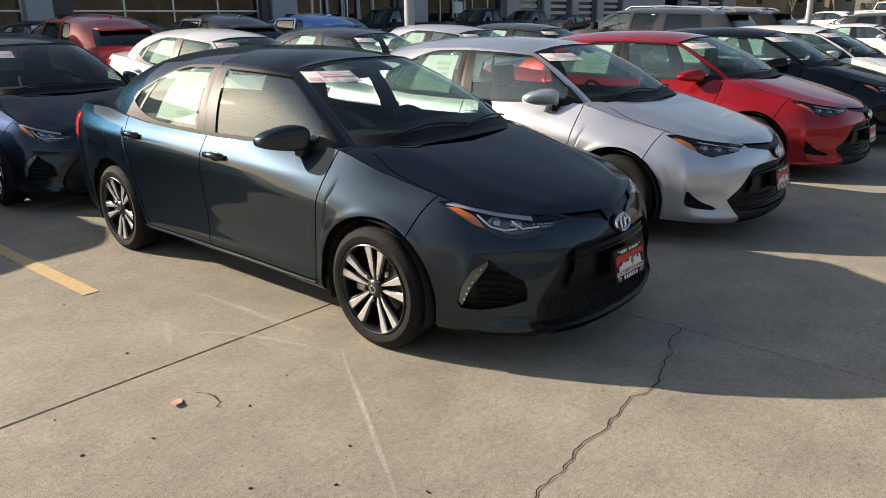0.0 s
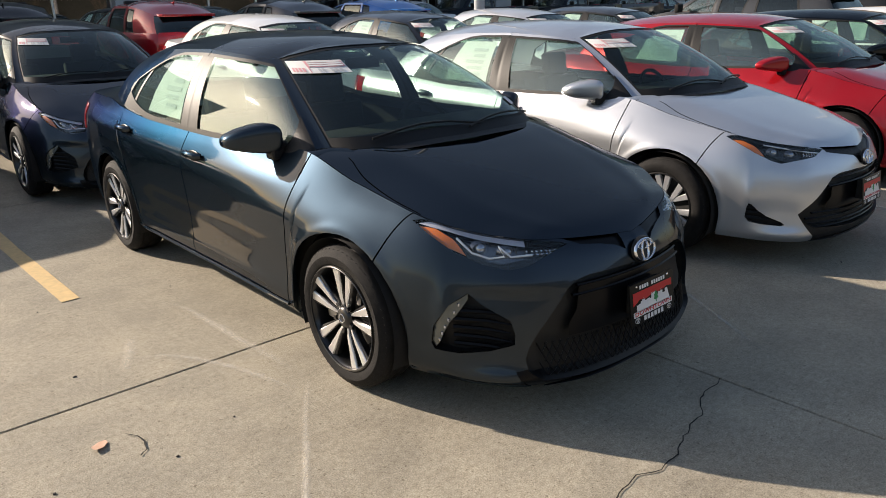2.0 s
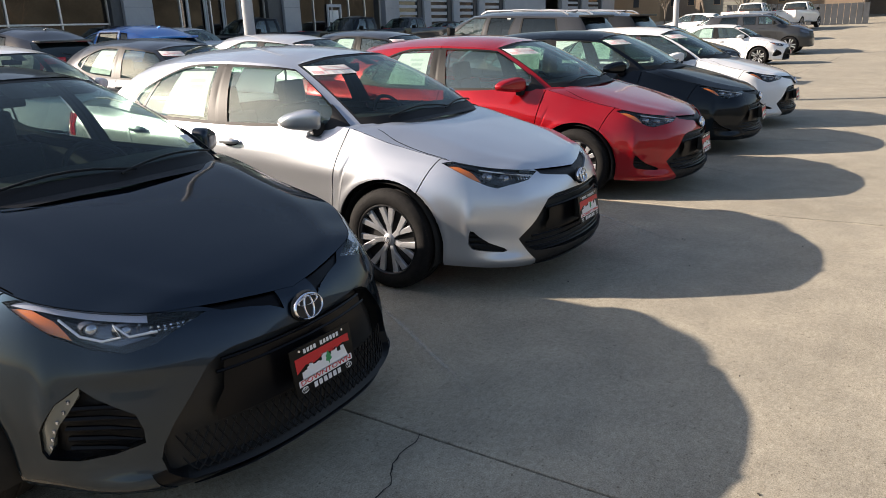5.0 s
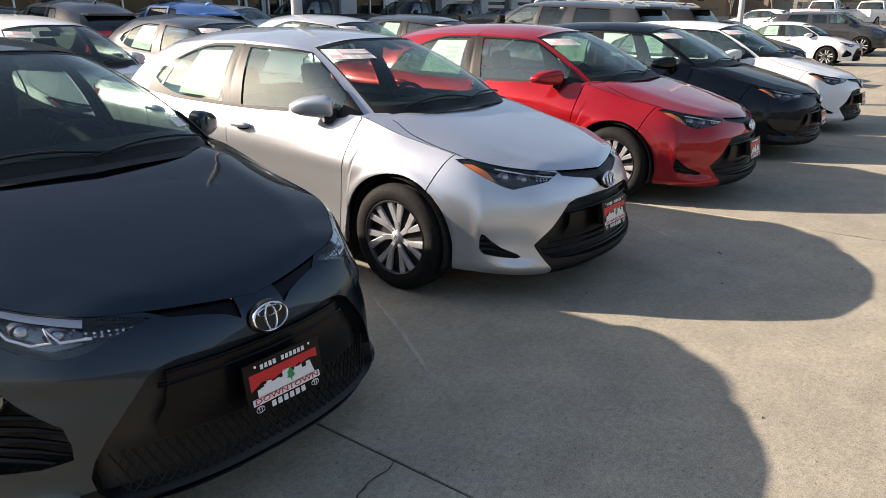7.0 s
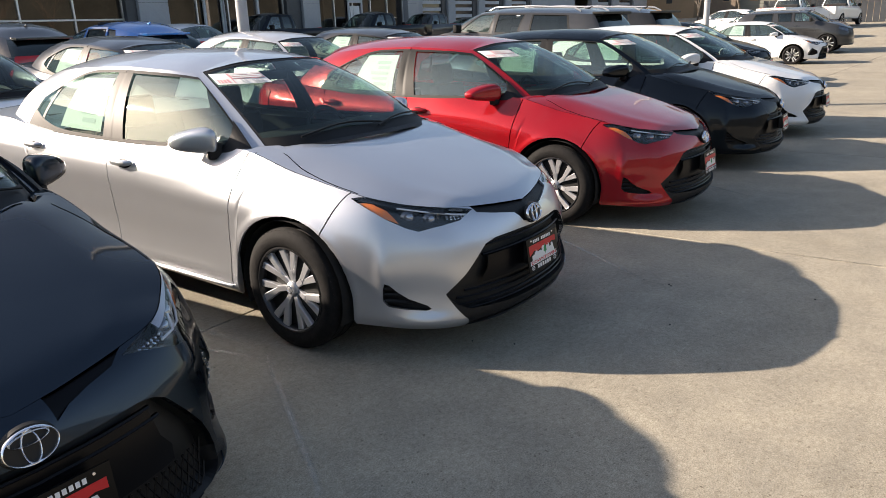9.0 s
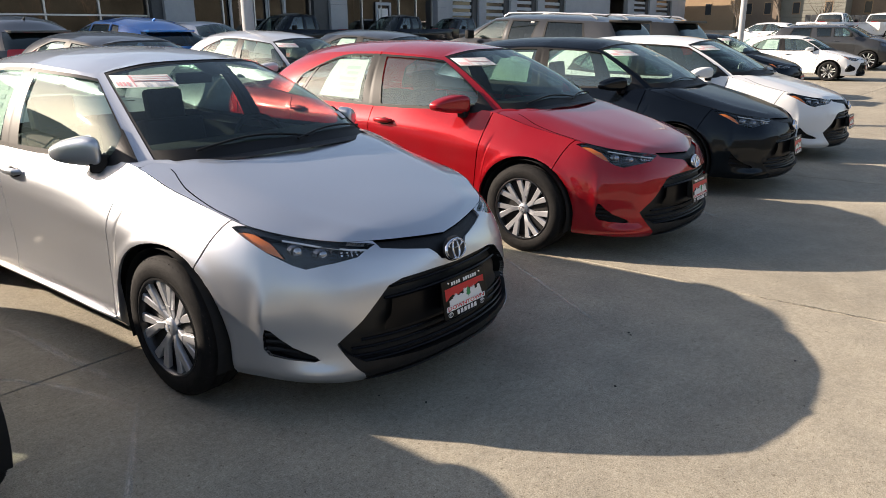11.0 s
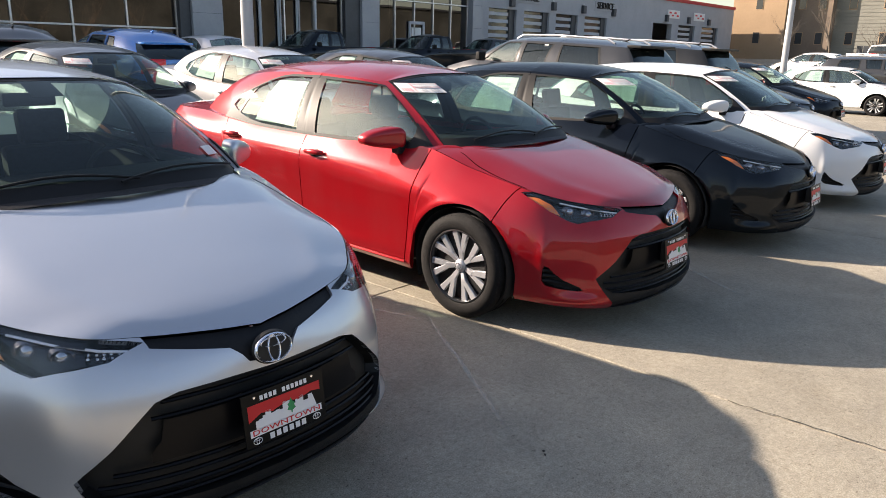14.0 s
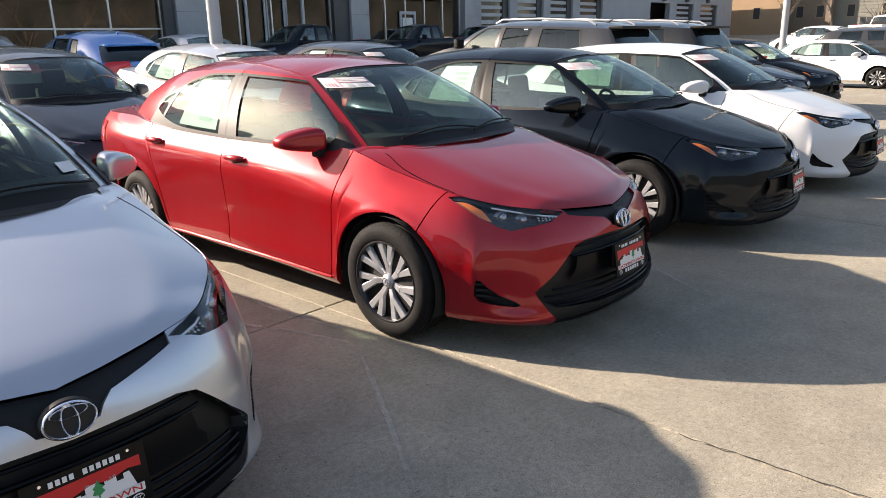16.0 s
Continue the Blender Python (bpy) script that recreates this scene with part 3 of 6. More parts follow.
D6 = (.07, .115, .105, .082, .090, .062, .036, .034, .035, .055, .05, .03)
D7 = (.10, .15, .135, .11, .150, .148, .078, .076, .09, .13, .10, .06)
FOOT_X = (0, .35, .56, .662, .730, .765, .797, .797, .79, .765, .70, .61, .35, 0)
FOOT_Y = (.09, .125, .215, .345, .42, .75, 1.44, 1.56, 2.15, 2.55, 2.85, 3.03, 3.10, 3.12)
FOOT_Z = (.984, .984, .980, .976, .960, .954, .950, .952, .972, 1.01, 1.03, 1.045, 1.055, 1.06)
TOP_X = (0, .27, .43, .50, .53, .555, .565, .565, .56, .55, .53, .48, .28, 0)
TOP_Y = (.86, .88, .93, .985, 1.04, 1.2, 1.53, 1.62, 2.02, 2.27, 2.48, 2.62, 2.71, 2.74)
TOP_Z = (1.385, 1.379, 1.353, 1.331, 1.331, 1.347, 1.365, 1.368, 1.362, 1.350, 1.330, 1.320, 1.362, 1.380)


def paste(name, verts, faces, material, parent, side=0, label=""):
    """side 1 or -1: one half; 0: both halves in one mesh."""
    v, f = both(verts, faces) if side == 0 else sided(verts, faces, side)
    ob = obj(name, v, f, material, parent, label)
    ob.data.set_sharp_from_angle(angle=radians(38))
    return ob


def text_mesh(name, body, size, material, parent, m, extrude=0.0008, align="CENTER"):
    cu = bpy.data.curves.new(name, "FONT")
    cu.body, cu.size, cu.extrude, cu.align_x, cu.align_y = body, size, extrude, align, "CENTER"
    cu.resolution_u = 2
    tmp = bpy.data.objects.new(name, cu)
    scene.collection.objects.link(tmp)
    dg = bpy.context.evaluated_depsgraph_get()
    me = bpy.data.meshes.new_from_object(tmp.evaluated_get(dg))
    bpy.data.objects.remove(tmp)
    me.materials.clear()
    me.materials.append(material)
    ob = new(name, me)
    ob.parent = parent
    ob.matrix_local = m
    return ob


def flat_poly(name, pts, material, parent, m, thick=0.001):
    """A thin plate from an outline in its own x, z plane, facing -y."""
    bm = bmesh.new()
    a = [bm.verts.new((x, -thick, z)) for x, z in pts]
    b = [bm.verts.new((x, 0, z)) for x, z in pts]
    bm.faces.new(a)
    bm.faces.new(b[::-1])
    for i in range(len(pts)):
        j = (i + 1) % len(pts)
        bm.faces.new((a[j], a[i], b[i], b[j]))
    bmesh.ops.recalc_face_normals(bm, faces=bm.faces[:])
    ob = part(name, bm, material, parent, smooth=False)
    ob.matrix_local = m
    return ob


def dealer_plate(car, m):
    """The dealer's front plate: black board, red field, white city skyline, a green tree, and lettering."""
    board = part("front_plate", box_bm(0.305, 0.006, 0.168, (0, 0, 0), 0.003), PLATE_BLACK, car, "black dealer plate with red band and white skyline")
    board.matrix_local = m
    up = Matrix.Translation((0, -0.0035, 0))
    flat_poly("red_field", [(-0.135, 0.048), (0.135, 0.048), (0.135, 0.018), (0.10, 0.024), (0.05, 0.012), (0.01, 0.022), (-0.05, 0.008), (-0.09, 0.016), (-0.135, -0.004)], PLATE_RED, board, up)
    rng = random.Random(4)
    sky_line = [(-0.112, -0.034)]
    x = -0.112
    while x < 0.10:
        w = rng.uniform(0.010, 0.02)
        h = rng.uniform(-0.012, 0.014) + 0.012 * math.cos((x - 0.02) * 9)
        sky_line += [(x, h), (min(x + w, 0.118), h)]
        x += w
    sky_line += [(0.118, -0.034)]
    flat_poly("skyline", sky_line, PLATE_WHITE, board, up)
    flat_poly("name_band", [(-0.135, -0.052), (0.135, -0.052), (0.135, -0.030), (-0.135, -0.030)], PLATE_WHITE, board, up)
    text_mesh("lettering", "DOWNTOWN", 0.024, PLATE_RED, board, Matrix.Translation((0, -0.0052, -0.041)) @ pose(0, 0, 0, 90) @ Matrix.Diagonal((1.62, 1, 1, 1)))
    flat_poly("tree_mark", [(0.018, -0.022), (0.022, -0.022), (0.022, -0.014), (0.036, -0.008), (0.03, 0.002), (0.034, 0.008), (0.026, 0.014), (0.02, 0.028), (0.014, 0.014), (0.006, 0.008), (0.01, 0.002), (0.004, -0.008), (0.018, -0.014)],
              GREEN_PRINT, board, Matrix.Translation((0, -0.0046, 0)))
    for k, w in enumerate((0.020, 0.016, 0.016, 0.018, 0.0, 0.020, 0.010, 0.012, 0.012, 0.016, 0.016)):
        if w:
            part("name_bar", box_bm(0.011, 0.001, 0.015, (-0.083 + 0.0165 * k, -0.004, 0.063)), PLATE_WHITE, board)
    for k in range(6):
        part("maker_bar", box_bm(0.016, 0.001, 0.019, (-0.060 + 0.024 * k, -0.004, -0.0675)), PLATE_WHITE, board)
    for s in (-1, 1):
        b = part("plate_badge", badge_bm(0.016, 0.011, 0.001), PLATE_WHITE, board)
        b.matrix_local = Matrix.Translation((0.112 * s, -0.0035, -0.067))
        screw = part("screw", lathe_bm([(0.003, 0.0001), (0.003, 0.004), (0.0, 0.005)], 12, "z"), CHROME, board)
        screw.matrix_local = Matrix.Translation((0.108 * s, -0.0025, 0.070)) @ pose(0, 0, 0, 90)
    return board


def seat_bm(w, rear=False):
    bm = box_bm(w, 0.50, 0.16, (0, -0.05, 0.40), 0.05, 3)
    box_bm(w * 0.94, 0.13, 0.60, (0, 0.28, 0.72), 0.05, 3, Matrix.Identity(4), bm)
    return bm


def sedan(name, kind, body):
    """The compact sedan, nose to -y, front axle at y = 0. kind: 'sport' (alloy wheels, mesh grille) or 'plain' (wheel covers)."""
    car = thing(name, "", "car")
    sport = kind == "sport"
    zl = (Z0, Z1, Z2, Z3, Z4, Z5, Z6, Z7)
    dl = (D0, D1, D2, D3, D4, D5, D6, D7)
    R = 0.374
    sh = Shell(PLAN_X, PLAN_Y, STATIONS, zl, dl, ((0.0, 0.316, R), (2.70, 0.316, R)))
    gauss = lambda a, c, w: np.exp(-(((a - c) / w) ** 2))
    along = lambda y, a, b, e: 1 / (1 + np.exp(-(y - a) / e)) / (1 + np.exp((y - b) / e))
    corner = sh.q_y(-0.62)
    sh.forms += [lambda q, y, z: -0.006 * along(y, 0.5, 3.3, 0.1) * gauss(z, 0.80 + 0.030 * y, 0.032),      # shoulder crease
                 lambda q, y, z: 0.006 * along(y, 0.45, 2.3, 0.12) * gauss(z, 0.44 + 0.02 * y, 0.085),       # hollow of the doors
                 lambda q, y, z: -0.006 * along(y, 0.45, 2.3, 0.12) * gauss(z, 0.315, 0.03),                  # foot of the doors
                 lambda q, y, z: -0.005 * (gauss(np.hypot(y, z - 0.316), 0.385, 0.025) + gauss(np.hypot(y - 2.7, z - 0.316), 0.385, 0.025)) * (z > 0.2),   # arch lips
                 (lambda q, y, z: 0.016 * gauss(q, corner - 0.16, 0.17) / (1 + np.exp((z - 0.557) / 0.006)) * gauss(np.minimum(z, 0.557), 0.557, 0.17)) if sport else (lambda q, y, z: 0.011 * gauss(q, corner - 0.05, 0.12) * gauss(z, 0.42, 0.11)),            # hollow beside the grille
                 lambda q, y, z: -0.022 * gauss(q, corner - 0.10, 0.14) * gauss(z, 0.215, 0.035),            # lower fang
                 lambda q, y, z: -0.013 * gauss(q, corner + 0.11, 0.035) * gauss(z, 0.45, 0.12),
                 lambda q, y, z: -0.016 * along(y, 0.45, 2.25, 0.05) * gauss(z, 0.245, 0.022)]              # corner edge; sill ledge shaped to catch the sun
    hs = House(np.stack([FOOT_X, FOOT_Y, FOOT_Z], 1), np.stack([TOP_X, TOP_Y, TOP_Z], 1), 0.03, (.86, 1.0, 1.25, 1.6, 2.0, 2.4, 2.74), (1.385, 1.410, 1.438, 1.453, 1.449, 1.424, 1.38))
    g = 0.004

    def near(x, y, z):
        q = float(sh.fine[np.argmin((sh.fx - x) ** 2 + (sh.fy - y) ** 2)])
        top = sh.zd(np.array([q]), np.array([1.0]))[0][0]
        return (q, 1.03 if z > top - 0.004 else sh.v_z(q, z))

    qy = sh.q_y
    # front bumper with its openings
    sb, st = qy(0.03), qy(-0.345)
    SEAM = 0.8
    n = 84
    bm = sh.flat(np.linspace(0, sb - g, n), np.linspace(0, st - g, n), 0, 0.995, 40, (SEAM, SEAM))
    if sport:
        lamp = [near(*p) for p in ((.745, -.335, .786), (.70, -.43, .80), (.60, -.57, .768), (.50, -.69, .738), (.40, -.78, .712), (.335, -.815, .698), (.42, -.75, .676), (.475, -.71, .650), (.53, -.66, .634), (.60, -.60, .648), (.67, -.51, .692))]
        grille = [(0.0, .587), (.14, .587), (.31, .586), (.365, .577), (.405, .556), (.44, .515), (.53, .40), (.562, .34), (.573, .295), (.562, .25), (.50, .205), (.25, .19), (0.0, .188)]
        fog = [near(*p) for p in ((.712, -.605, .545), (.68, -.655, .505), (.645, -.70, .475), (.612, -.745, .45), (.60, -.755, .40), (.60, -.755, .355), (.66, -.68, .325), (.72, -.58, .305), (.768, -.488, .310), (.775, -.475, .335), (.768, -.488, .41), (.742, -.545, .50))]
        led = [near(*p) for p in ((.712, -.605, .541), (.742, -.545, .497), (.767, -.488, .41), (.774, -.475, .337), (.767, -.488, .316), (.759, -.508, .34), (.741, -.550, .43), (.712, -.606, .52))]
    else:
        lamp = [near(*p) for p in ((.745, -.335, .786), (.70, -.43, .80), (.60, -.57, .768), (.50, -.69, .738), (.40, -.78, .712), (.36, -.80, .703), (.44, -.74, .672), (.52, -.65, .655), (.56, -.60, .640), (.60, -.56, .655), (.66, -.49, .700))]
        grille = [(0.0, .572), (.14, .572), (.31, .567), (.38, .55), (.50, .435), (.57, .372), (.594, .345), (.580, .315), (.50, .262), (.25, .245), (0.0, .243)]
        fog = [near(*p) for p in ((.738, -.525, .408), (.743, -.515, .38), (.745, -.510, .32), (.735, -.53, .292), (.70, -.595, .280), (.648, -.69, .273), (.634, -.71, .281), (.645, -.695, .296), (.69, -.615, .330), (.716, -.57, .365), (.730, -.542, .400))]
    front_q = lambda x: sh.q_x(x)
    grille = [(front_q(x), sh.v_z(front_q(x), z)) for x, z in grille]
    slot = [(front_q(x), 1.03 if z > .695 else sh.v_z(front_q(x), z)) for x, z in (((.078, .70), (.15, .70), (.34, .72), (.42, .72), (.40, .702), (.30, .690), (.20, .678), (.13, .664), (.085, .642)) if sport else
                                                                                 ((0, .70), (.15, .70), (.34, .72), (.40, .72), (.37, .688), (.25, .668), (.13, .650), (.098, .625), (.080, .60), (0, .592)))]
    lip = [(front_q(x), sh.v_z(front_q(x), z)) for x, z in (((0, .188), (.25, .19), (.50, .205), (.565, .26), (.60, .25), (.53, .166), (0, .165)) if sport else
                                                            ((0, .243), (.25, .245), (.50, .262), (.580, .315), (.545, .258), (.505, .21), (.475, .166), (0, .165)))]
    lip = [(q, -0.05 if v < 0.03 else v) for q, v in lip]
    taken = set()
    out = {}
    for key, poly in (("slot", slot), ("grille", grille), ("lip", lip), ("lamp", lamp), ("fog", fog)):
        cut(bm, poly)
    for key, poly in (("slot", slot), ("grille", grille), ("lip", lip), ("lamp", lamp), ("fog", fog)):
        out[key] = [f for f in cut_inside(bm, poly) if f not in taken]
        taken.update(out[key])
    rest = [f for f in bm.faces if f not in taken]
    bumper = paste("front_bumper", *sh.lift(bm, rest, 0, 0.02), body, car)
    for s in ((-1, 1) if sport else (0,)):
        paste("upper_grille_slot", *sh.lift(bm, out["slot"], 0.012, 0), GLOSS_BLACK if sport else BLACK_PLASTIC, car, s)
    paste("lower_lip", *sh.lift(bm, out["lip"], 0.004, 0.0), GLOSS_BLACK if sport else BLACK_PLASTIC, car)
    gr = paste("grille", *sh.lift(bm, out["grille"], 0.055, 0, 0.055), DEEP_BLACK, car, 0, "black front grille")
    # bars of the grille
    bars = []
    zs = (.545, .50, .345, .315, .285, .262) if not sport else (.555, .52)
    for z in zs:
        top = 0.5 if z > 0.36 else 0.56
        xs = np.linspace(0, 0.33 + (0.587 - z) * 0.72 if z > 0.335 else 0.545, 18)
        qs = np.array([front_q(x) for x in xs])
        vs = np.array([sh.v_z(q, z) for q in qs])
        p = sh.at(qs, vs, 0.024)
        pts = [(-a[0], a[1], a[2]) for a in p[::-1]] + [tuple(a) for a in p[1:]]
        bars.append(pts)
    for pts in bars:
        part("grille_bar", tube_bm(pts, 0.0085, 6, flat=0.7), GLOSS_BLACK, gr)
    # smooth radar-free panel behind the plate
    xs = np.linspace(-0.40, 0.40, 25)
    zz = np.linspace(0.365, 0.49, 5) if not sport else np.linspace(0.36, 0.56, 5)
    pv, k = [], 0
    for x in xs:
        for z in zz:
            xx = x * (1.0 if z < 0.42 else 0.93 - 0.5 * (z - 0.42))
            q = front_q(abs(xx))
            p = sh.at(np.array([q]), np.array([sh.v_z(q, z)]), 0.020)[0]
            pv.append((math.copysign(p[0], xx) if xx else 0.0, p[1], p[2]))
    pf = [(i * 5 + j, (i + 1) * 5 + j, (i + 1) * 5 + j + 1, i * 5 + j + 1) for i in range(24) for j in range(4)]
    obj("grille_panel", pv, pf, GLOSS_BLACK, gr)
    if sport:
        mesh_bars(sh, front_q, gr)
    # splitter under the bumper
    pts = []
    for x in np.linspace(-0.50, 0.50, 25):
        q = front_q(abs(x))
        a = sh.at(np.array([q]), np.array([0.03]))[0]
        pts.append((math.copysign(a[0], x), a[1] - (0.004 if sport else 0.0), a[2] - 0.002))
    part("splitter", tube_bm(pts, [0.014 * min(1, 0.25 + 4 * (0.5 - abs(x))) for x in np.linspace(-0.5, 0.5, 25)], 8, flat=0.5), GLOSS_BLACK if sport else BLACK_PLASTIC, car)
    # fog openings
    for s in (-1, 1):
        fo = paste("fog_recess", *sh.lift(bm, out["fog"], 0.05, 0, 0.05), BLACK_PLASTIC, car, s)
        for z in ((.475, .44, .405, .37, .338) if sport else (.375, .345, .315)):
            pts = []
            span = ((.735, -.56), (.67, -.668), (.61, -.745)) if sport else ((.742, -.515), (.72, -.56), (.68, -.63))
            for x, y in span:
                q, v = near(x, y, z)
                a = sh.at(np.array([q]), np.array([v]), 0.022)[0]
                pts.append((s * a[0], a[1], a[2] - (0.012 if x == span[-1][0] else 0)))
            part("fog_slat", tube_bm(pts, [0.010, 0.009, 0.004], 6), GLOSS_BLACK if sport else BLACK_PLASTIC, fo)
        if sport:
            b3 = sh.flat(np.linspace(qy(-0.64), qy(-0.42), 16), np.linspace(qy(-0.64), qy(-0.42), 16), 0.15, 0.75, 16)
            cut(b3, led)
            cells = cut_inside(b3, led)
            lamp_ob = paste("running_light", *sh.lift(b3, cells, 0.010, 0.02), LAMP_CLEAR, fo, s, "vertical clear daytime running light")
            b3.free()
            for z in (.50, .47, .44, .41, .38, .35):
                u = (z - 0.33) / 0.2
                q, v = near(.766 - .045 * u, -.495 - .095 * u, z)
                a = sh.at(np.array([q]), np.array([v]), 0.008)[0]
                part("led_cell", box_bm(0.008, 0.010, 0.013, (s * a[0], a[1], a[2]), 0.005), BULB, lamp_ob)
        # headlamp
        head = paste("headlamp", *sh.lift(bm, out["lamp"], 0.045, 0, 0.045), LAMP_DARK, car, s)
        paste("lens", *sh.lift(bm, out["lamp"], 0.001, 0), LENS, head, s).visible_shadow = False
        amber = [near(*p) for p in ((.742, -.355, .772), (.71, -.43, .772), (.672, -.50, .738), (.640, -.545, .678), (.682, -.48, .708))]
        b2 = sh.flat(np.linspace(qy(-0.62), qy(-0.30), 14), np.linspace(qy(-0.62), qy(-0.30), 14), 0.6, 0.99, 10)
        cut(b2, amber)
        paste("side_marker", *sh.lift(b2, cut_inside(b2, amber), 0.014, 0.0, 0), AMBER, head, s, "amber side marker")
        b2.free()
        top_strip = [near(*c) for c in ((.735, -.36, .781), (.70, -.43, .789), (.60, -.57, .757), (.50, -.69, .728), (.40, -.78, .704), (.42, -.765, .699), (.50, -.69, .714), (.60, -.57, .736), (.68, -.47, .764))]
        b2 = sh.flat(np.linspace(qy(-0.80), qy(-0.30), 20), np.linspace(qy(-0.80), qy(-0.30), 20), 0.6, 0.99, 12)
        cut(b2, top_strip)
        paste("brow", *sh.lift(b2, cut_inside(b2, top_strip), 0.010, 0.0, 0), BROW if sport else LAMP_DARK, head, s)
        b2.free()
        bezel = [near(*c) for c in ((.625, -.545, .738), (.55, -.635, .722), (.47, -.72, .703), (.40, -.785, .693), (.44, -.74, .682), (.50, -.68, .668), (.54, -.63, .654), (.585, -.585, .668))]
        b2 = sh.flat(np.linspace(qy(-0.80), qy(-0.45), 20), np.linspace(qy(-0.80), qy(-0.45), 20), 0.5, 0.99, 14)
        cut(b2, bezel)
        paste("bezel", *sh.lift(b2, cut_inside(b2, bezel), 0.032, 0.0, 0.01), LAMP_GREY if sport else LAMP_DARK, head, s)
        b2.free()
        guides = (((.655, -.505, .742), (.615, -.555, .688), (.575, -.605, .672), (.535, -.645, .680), (.555, -.630, .716), (.525, -.662, .680), (.47, -.72, .684)),) if sport else (((.635, -.53, .748), (.55, -.635, .726), (.46, -.73, .705), (.40, -.78, .694)),)
        for line in guides:
            strip = []
            for x, y, z in line:
                q, v = near(x, y, z)
                a = sh.at(np.array([q]), np.array([v]), 0.012)[0]
                strip.append((s * a[0], a[1], a[2]))
            part("light_guide", tube_bm(strip, 0.0042, 6), LAMP_WHITE, head)
        for (x, y, z), r in (((.592, -.575, .708), 0.024), ((.528, -.652, .700), 0.021)):
            q, v = near(x, y, z)
            a = sh.at(np.array([q]), np.array([v]), 0.034)[0]
            ball = bmesh.new()
            bmesh.ops.create_uvsphere(ball, u_segments=20, v_segments=12, radius=r, matrix=Matrix.Translation((s * a[0], a[1] + 0.004, a[2])))
            part("projector", ball, BULB, head)
            cup = lathe_bm([(-0.008, r + 0.001), (-0.010, r + 0.004), (0.004, r + 0.014), (0.02, r + 0.008)], 24, "z")
            bmesh.ops.transform(cup, matrix=Matrix.Translation((s * a[0], a[1], a[2])) @ pose(0, 0, 0, -90, 0, s * 35) @ Matrix.Diagonal((1.25, 0.92, 1, 1)), verts=cup.verts)
            part("projector_ring", cup, LAMP_GREY, head)
        cells = bmesh.new()
        for i in range(7):
            for k in range(2):
                q, v = near(.482 - 0.016 * i, -.708 - 0.014 * i, .702 - 0.012 * k - 0.001 * i)
                a = sh.at(np.array([q]), np.array([v]), 0.024)[0]
                box_bm(0.009, 0.012, 0.008, (s * a[0], a[1], a[2]), 0.002, 1, Matrix.Rotation(0.5 * s * (1 if (i + k) % 2 else -0.4), 4, "Z") @ Matrix.Rotation(0.3 * (i % 3 - 1), 4, "X"), cells)
        part("reflector", cells, LAMP_CHROME, head, "bright faceted reflector")
    bm.free()
    # badge and plate
    nose = sh.at(np.array([0.0]), np.array([sh.v_z(0, .627)]))[0]
    back = lathe_bm([(0.012, 0.0001), (0.012, 0.058), (0.0, 0.064)], 36, "z")
    bmesh.ops.transform(back, matrix=Matrix.Translation((0, nose[1], .627)) @ pose(0, 0, 0, 78) @ Matrix.Diagonal((1.1, 0.84, 1, 1)), verts=back.verts)
    bd = part("badge", back, DEEP_BLACK, car)
    for k in range(3):
        em = part("badge_ring", badge_bm(0.068, 0.047, 0.012, k), CHROME, bd, "chrome oval ring")
        em.matrix_local = Matrix.Translation((0, nose[1] - 0.010, .627)) @ pose(0, 0, 0, -12)
    part("plate_bracket", box_bm(0.20, 0.05, 0.12, (0, -0.915, 0.44), 0.01), DEEP_BLACK, car)
    dealer_plate(car, Matrix.Translation((0, -0.945, 0.437)) @ pose(0, 0, 0, -8))
    # sides
    for s in (-1, 1):
        def panel(nm, a, b, c, d, cols, low=0.0, rows=26, high=0.997, material=body, bend=(1.0, 1.0)):
            f = sh.flat(np.linspace(a + g, b - g, cols), np.linspace(c + g, d - g, cols), low, high, rows, bend)
            v, fc = sh.lift(f, None, 0, 0.014)
            f.free()
            return paste(nm, v, fc, material, car, s)
        lo = 0.145
        panel("front_fender", sb, qy(.46), st, qy(.34), 44, bend=(SEAM, 1.0))
        fd = panel("front_door", qy(.46), qy(1.475), qy(.34), qy(1.46), 40, lo)
        rd = panel("rear_door", qy(1.475), qy(2.22), qy(1.46), qy(2.47), 34, lo)
        panel("rear_fender", qy(2.22), qy(3.40), qy(2.47), qy(3.40), 52)
        panel("side_sill", qy(.41), qy(2.36), qy(.41), qy(2.36), 40, 0.0, 6, lo - 0.006)
        # bead added to catch the sun as the sill's bright line
        e = sh.at(np.linspace(qy(.44), qy(2.26), 24), np.full(24, 0.125))
        part("sill_glint_bead", tube_bm([(s * (a[0] + 0.003), a[1], a[2]) for a in e], 0.008, 8), body, car)
        for door, y0, z0 in ((fd, 1.30, 0.845), (rd, 2.31, 0.885)):
            q = qy(y0)
            v = sh.v_z(q, z0)
            a = sh.at(np.array([q]), np.array([v]))[0]
            cup = bmesh.new()
            bmesh.ops.create_uvsphere(cup, u_segments=20, v_segments=10, radius=1, matrix=Matrix.Translation((s * (a[0] - 0.002), y0, z0 - 0.004)) @ Matrix.Diagonal((0.009, 0.082, 0.038, 1)))
            hd = part("door_handle", cup, GLOSS_BLACK, door)
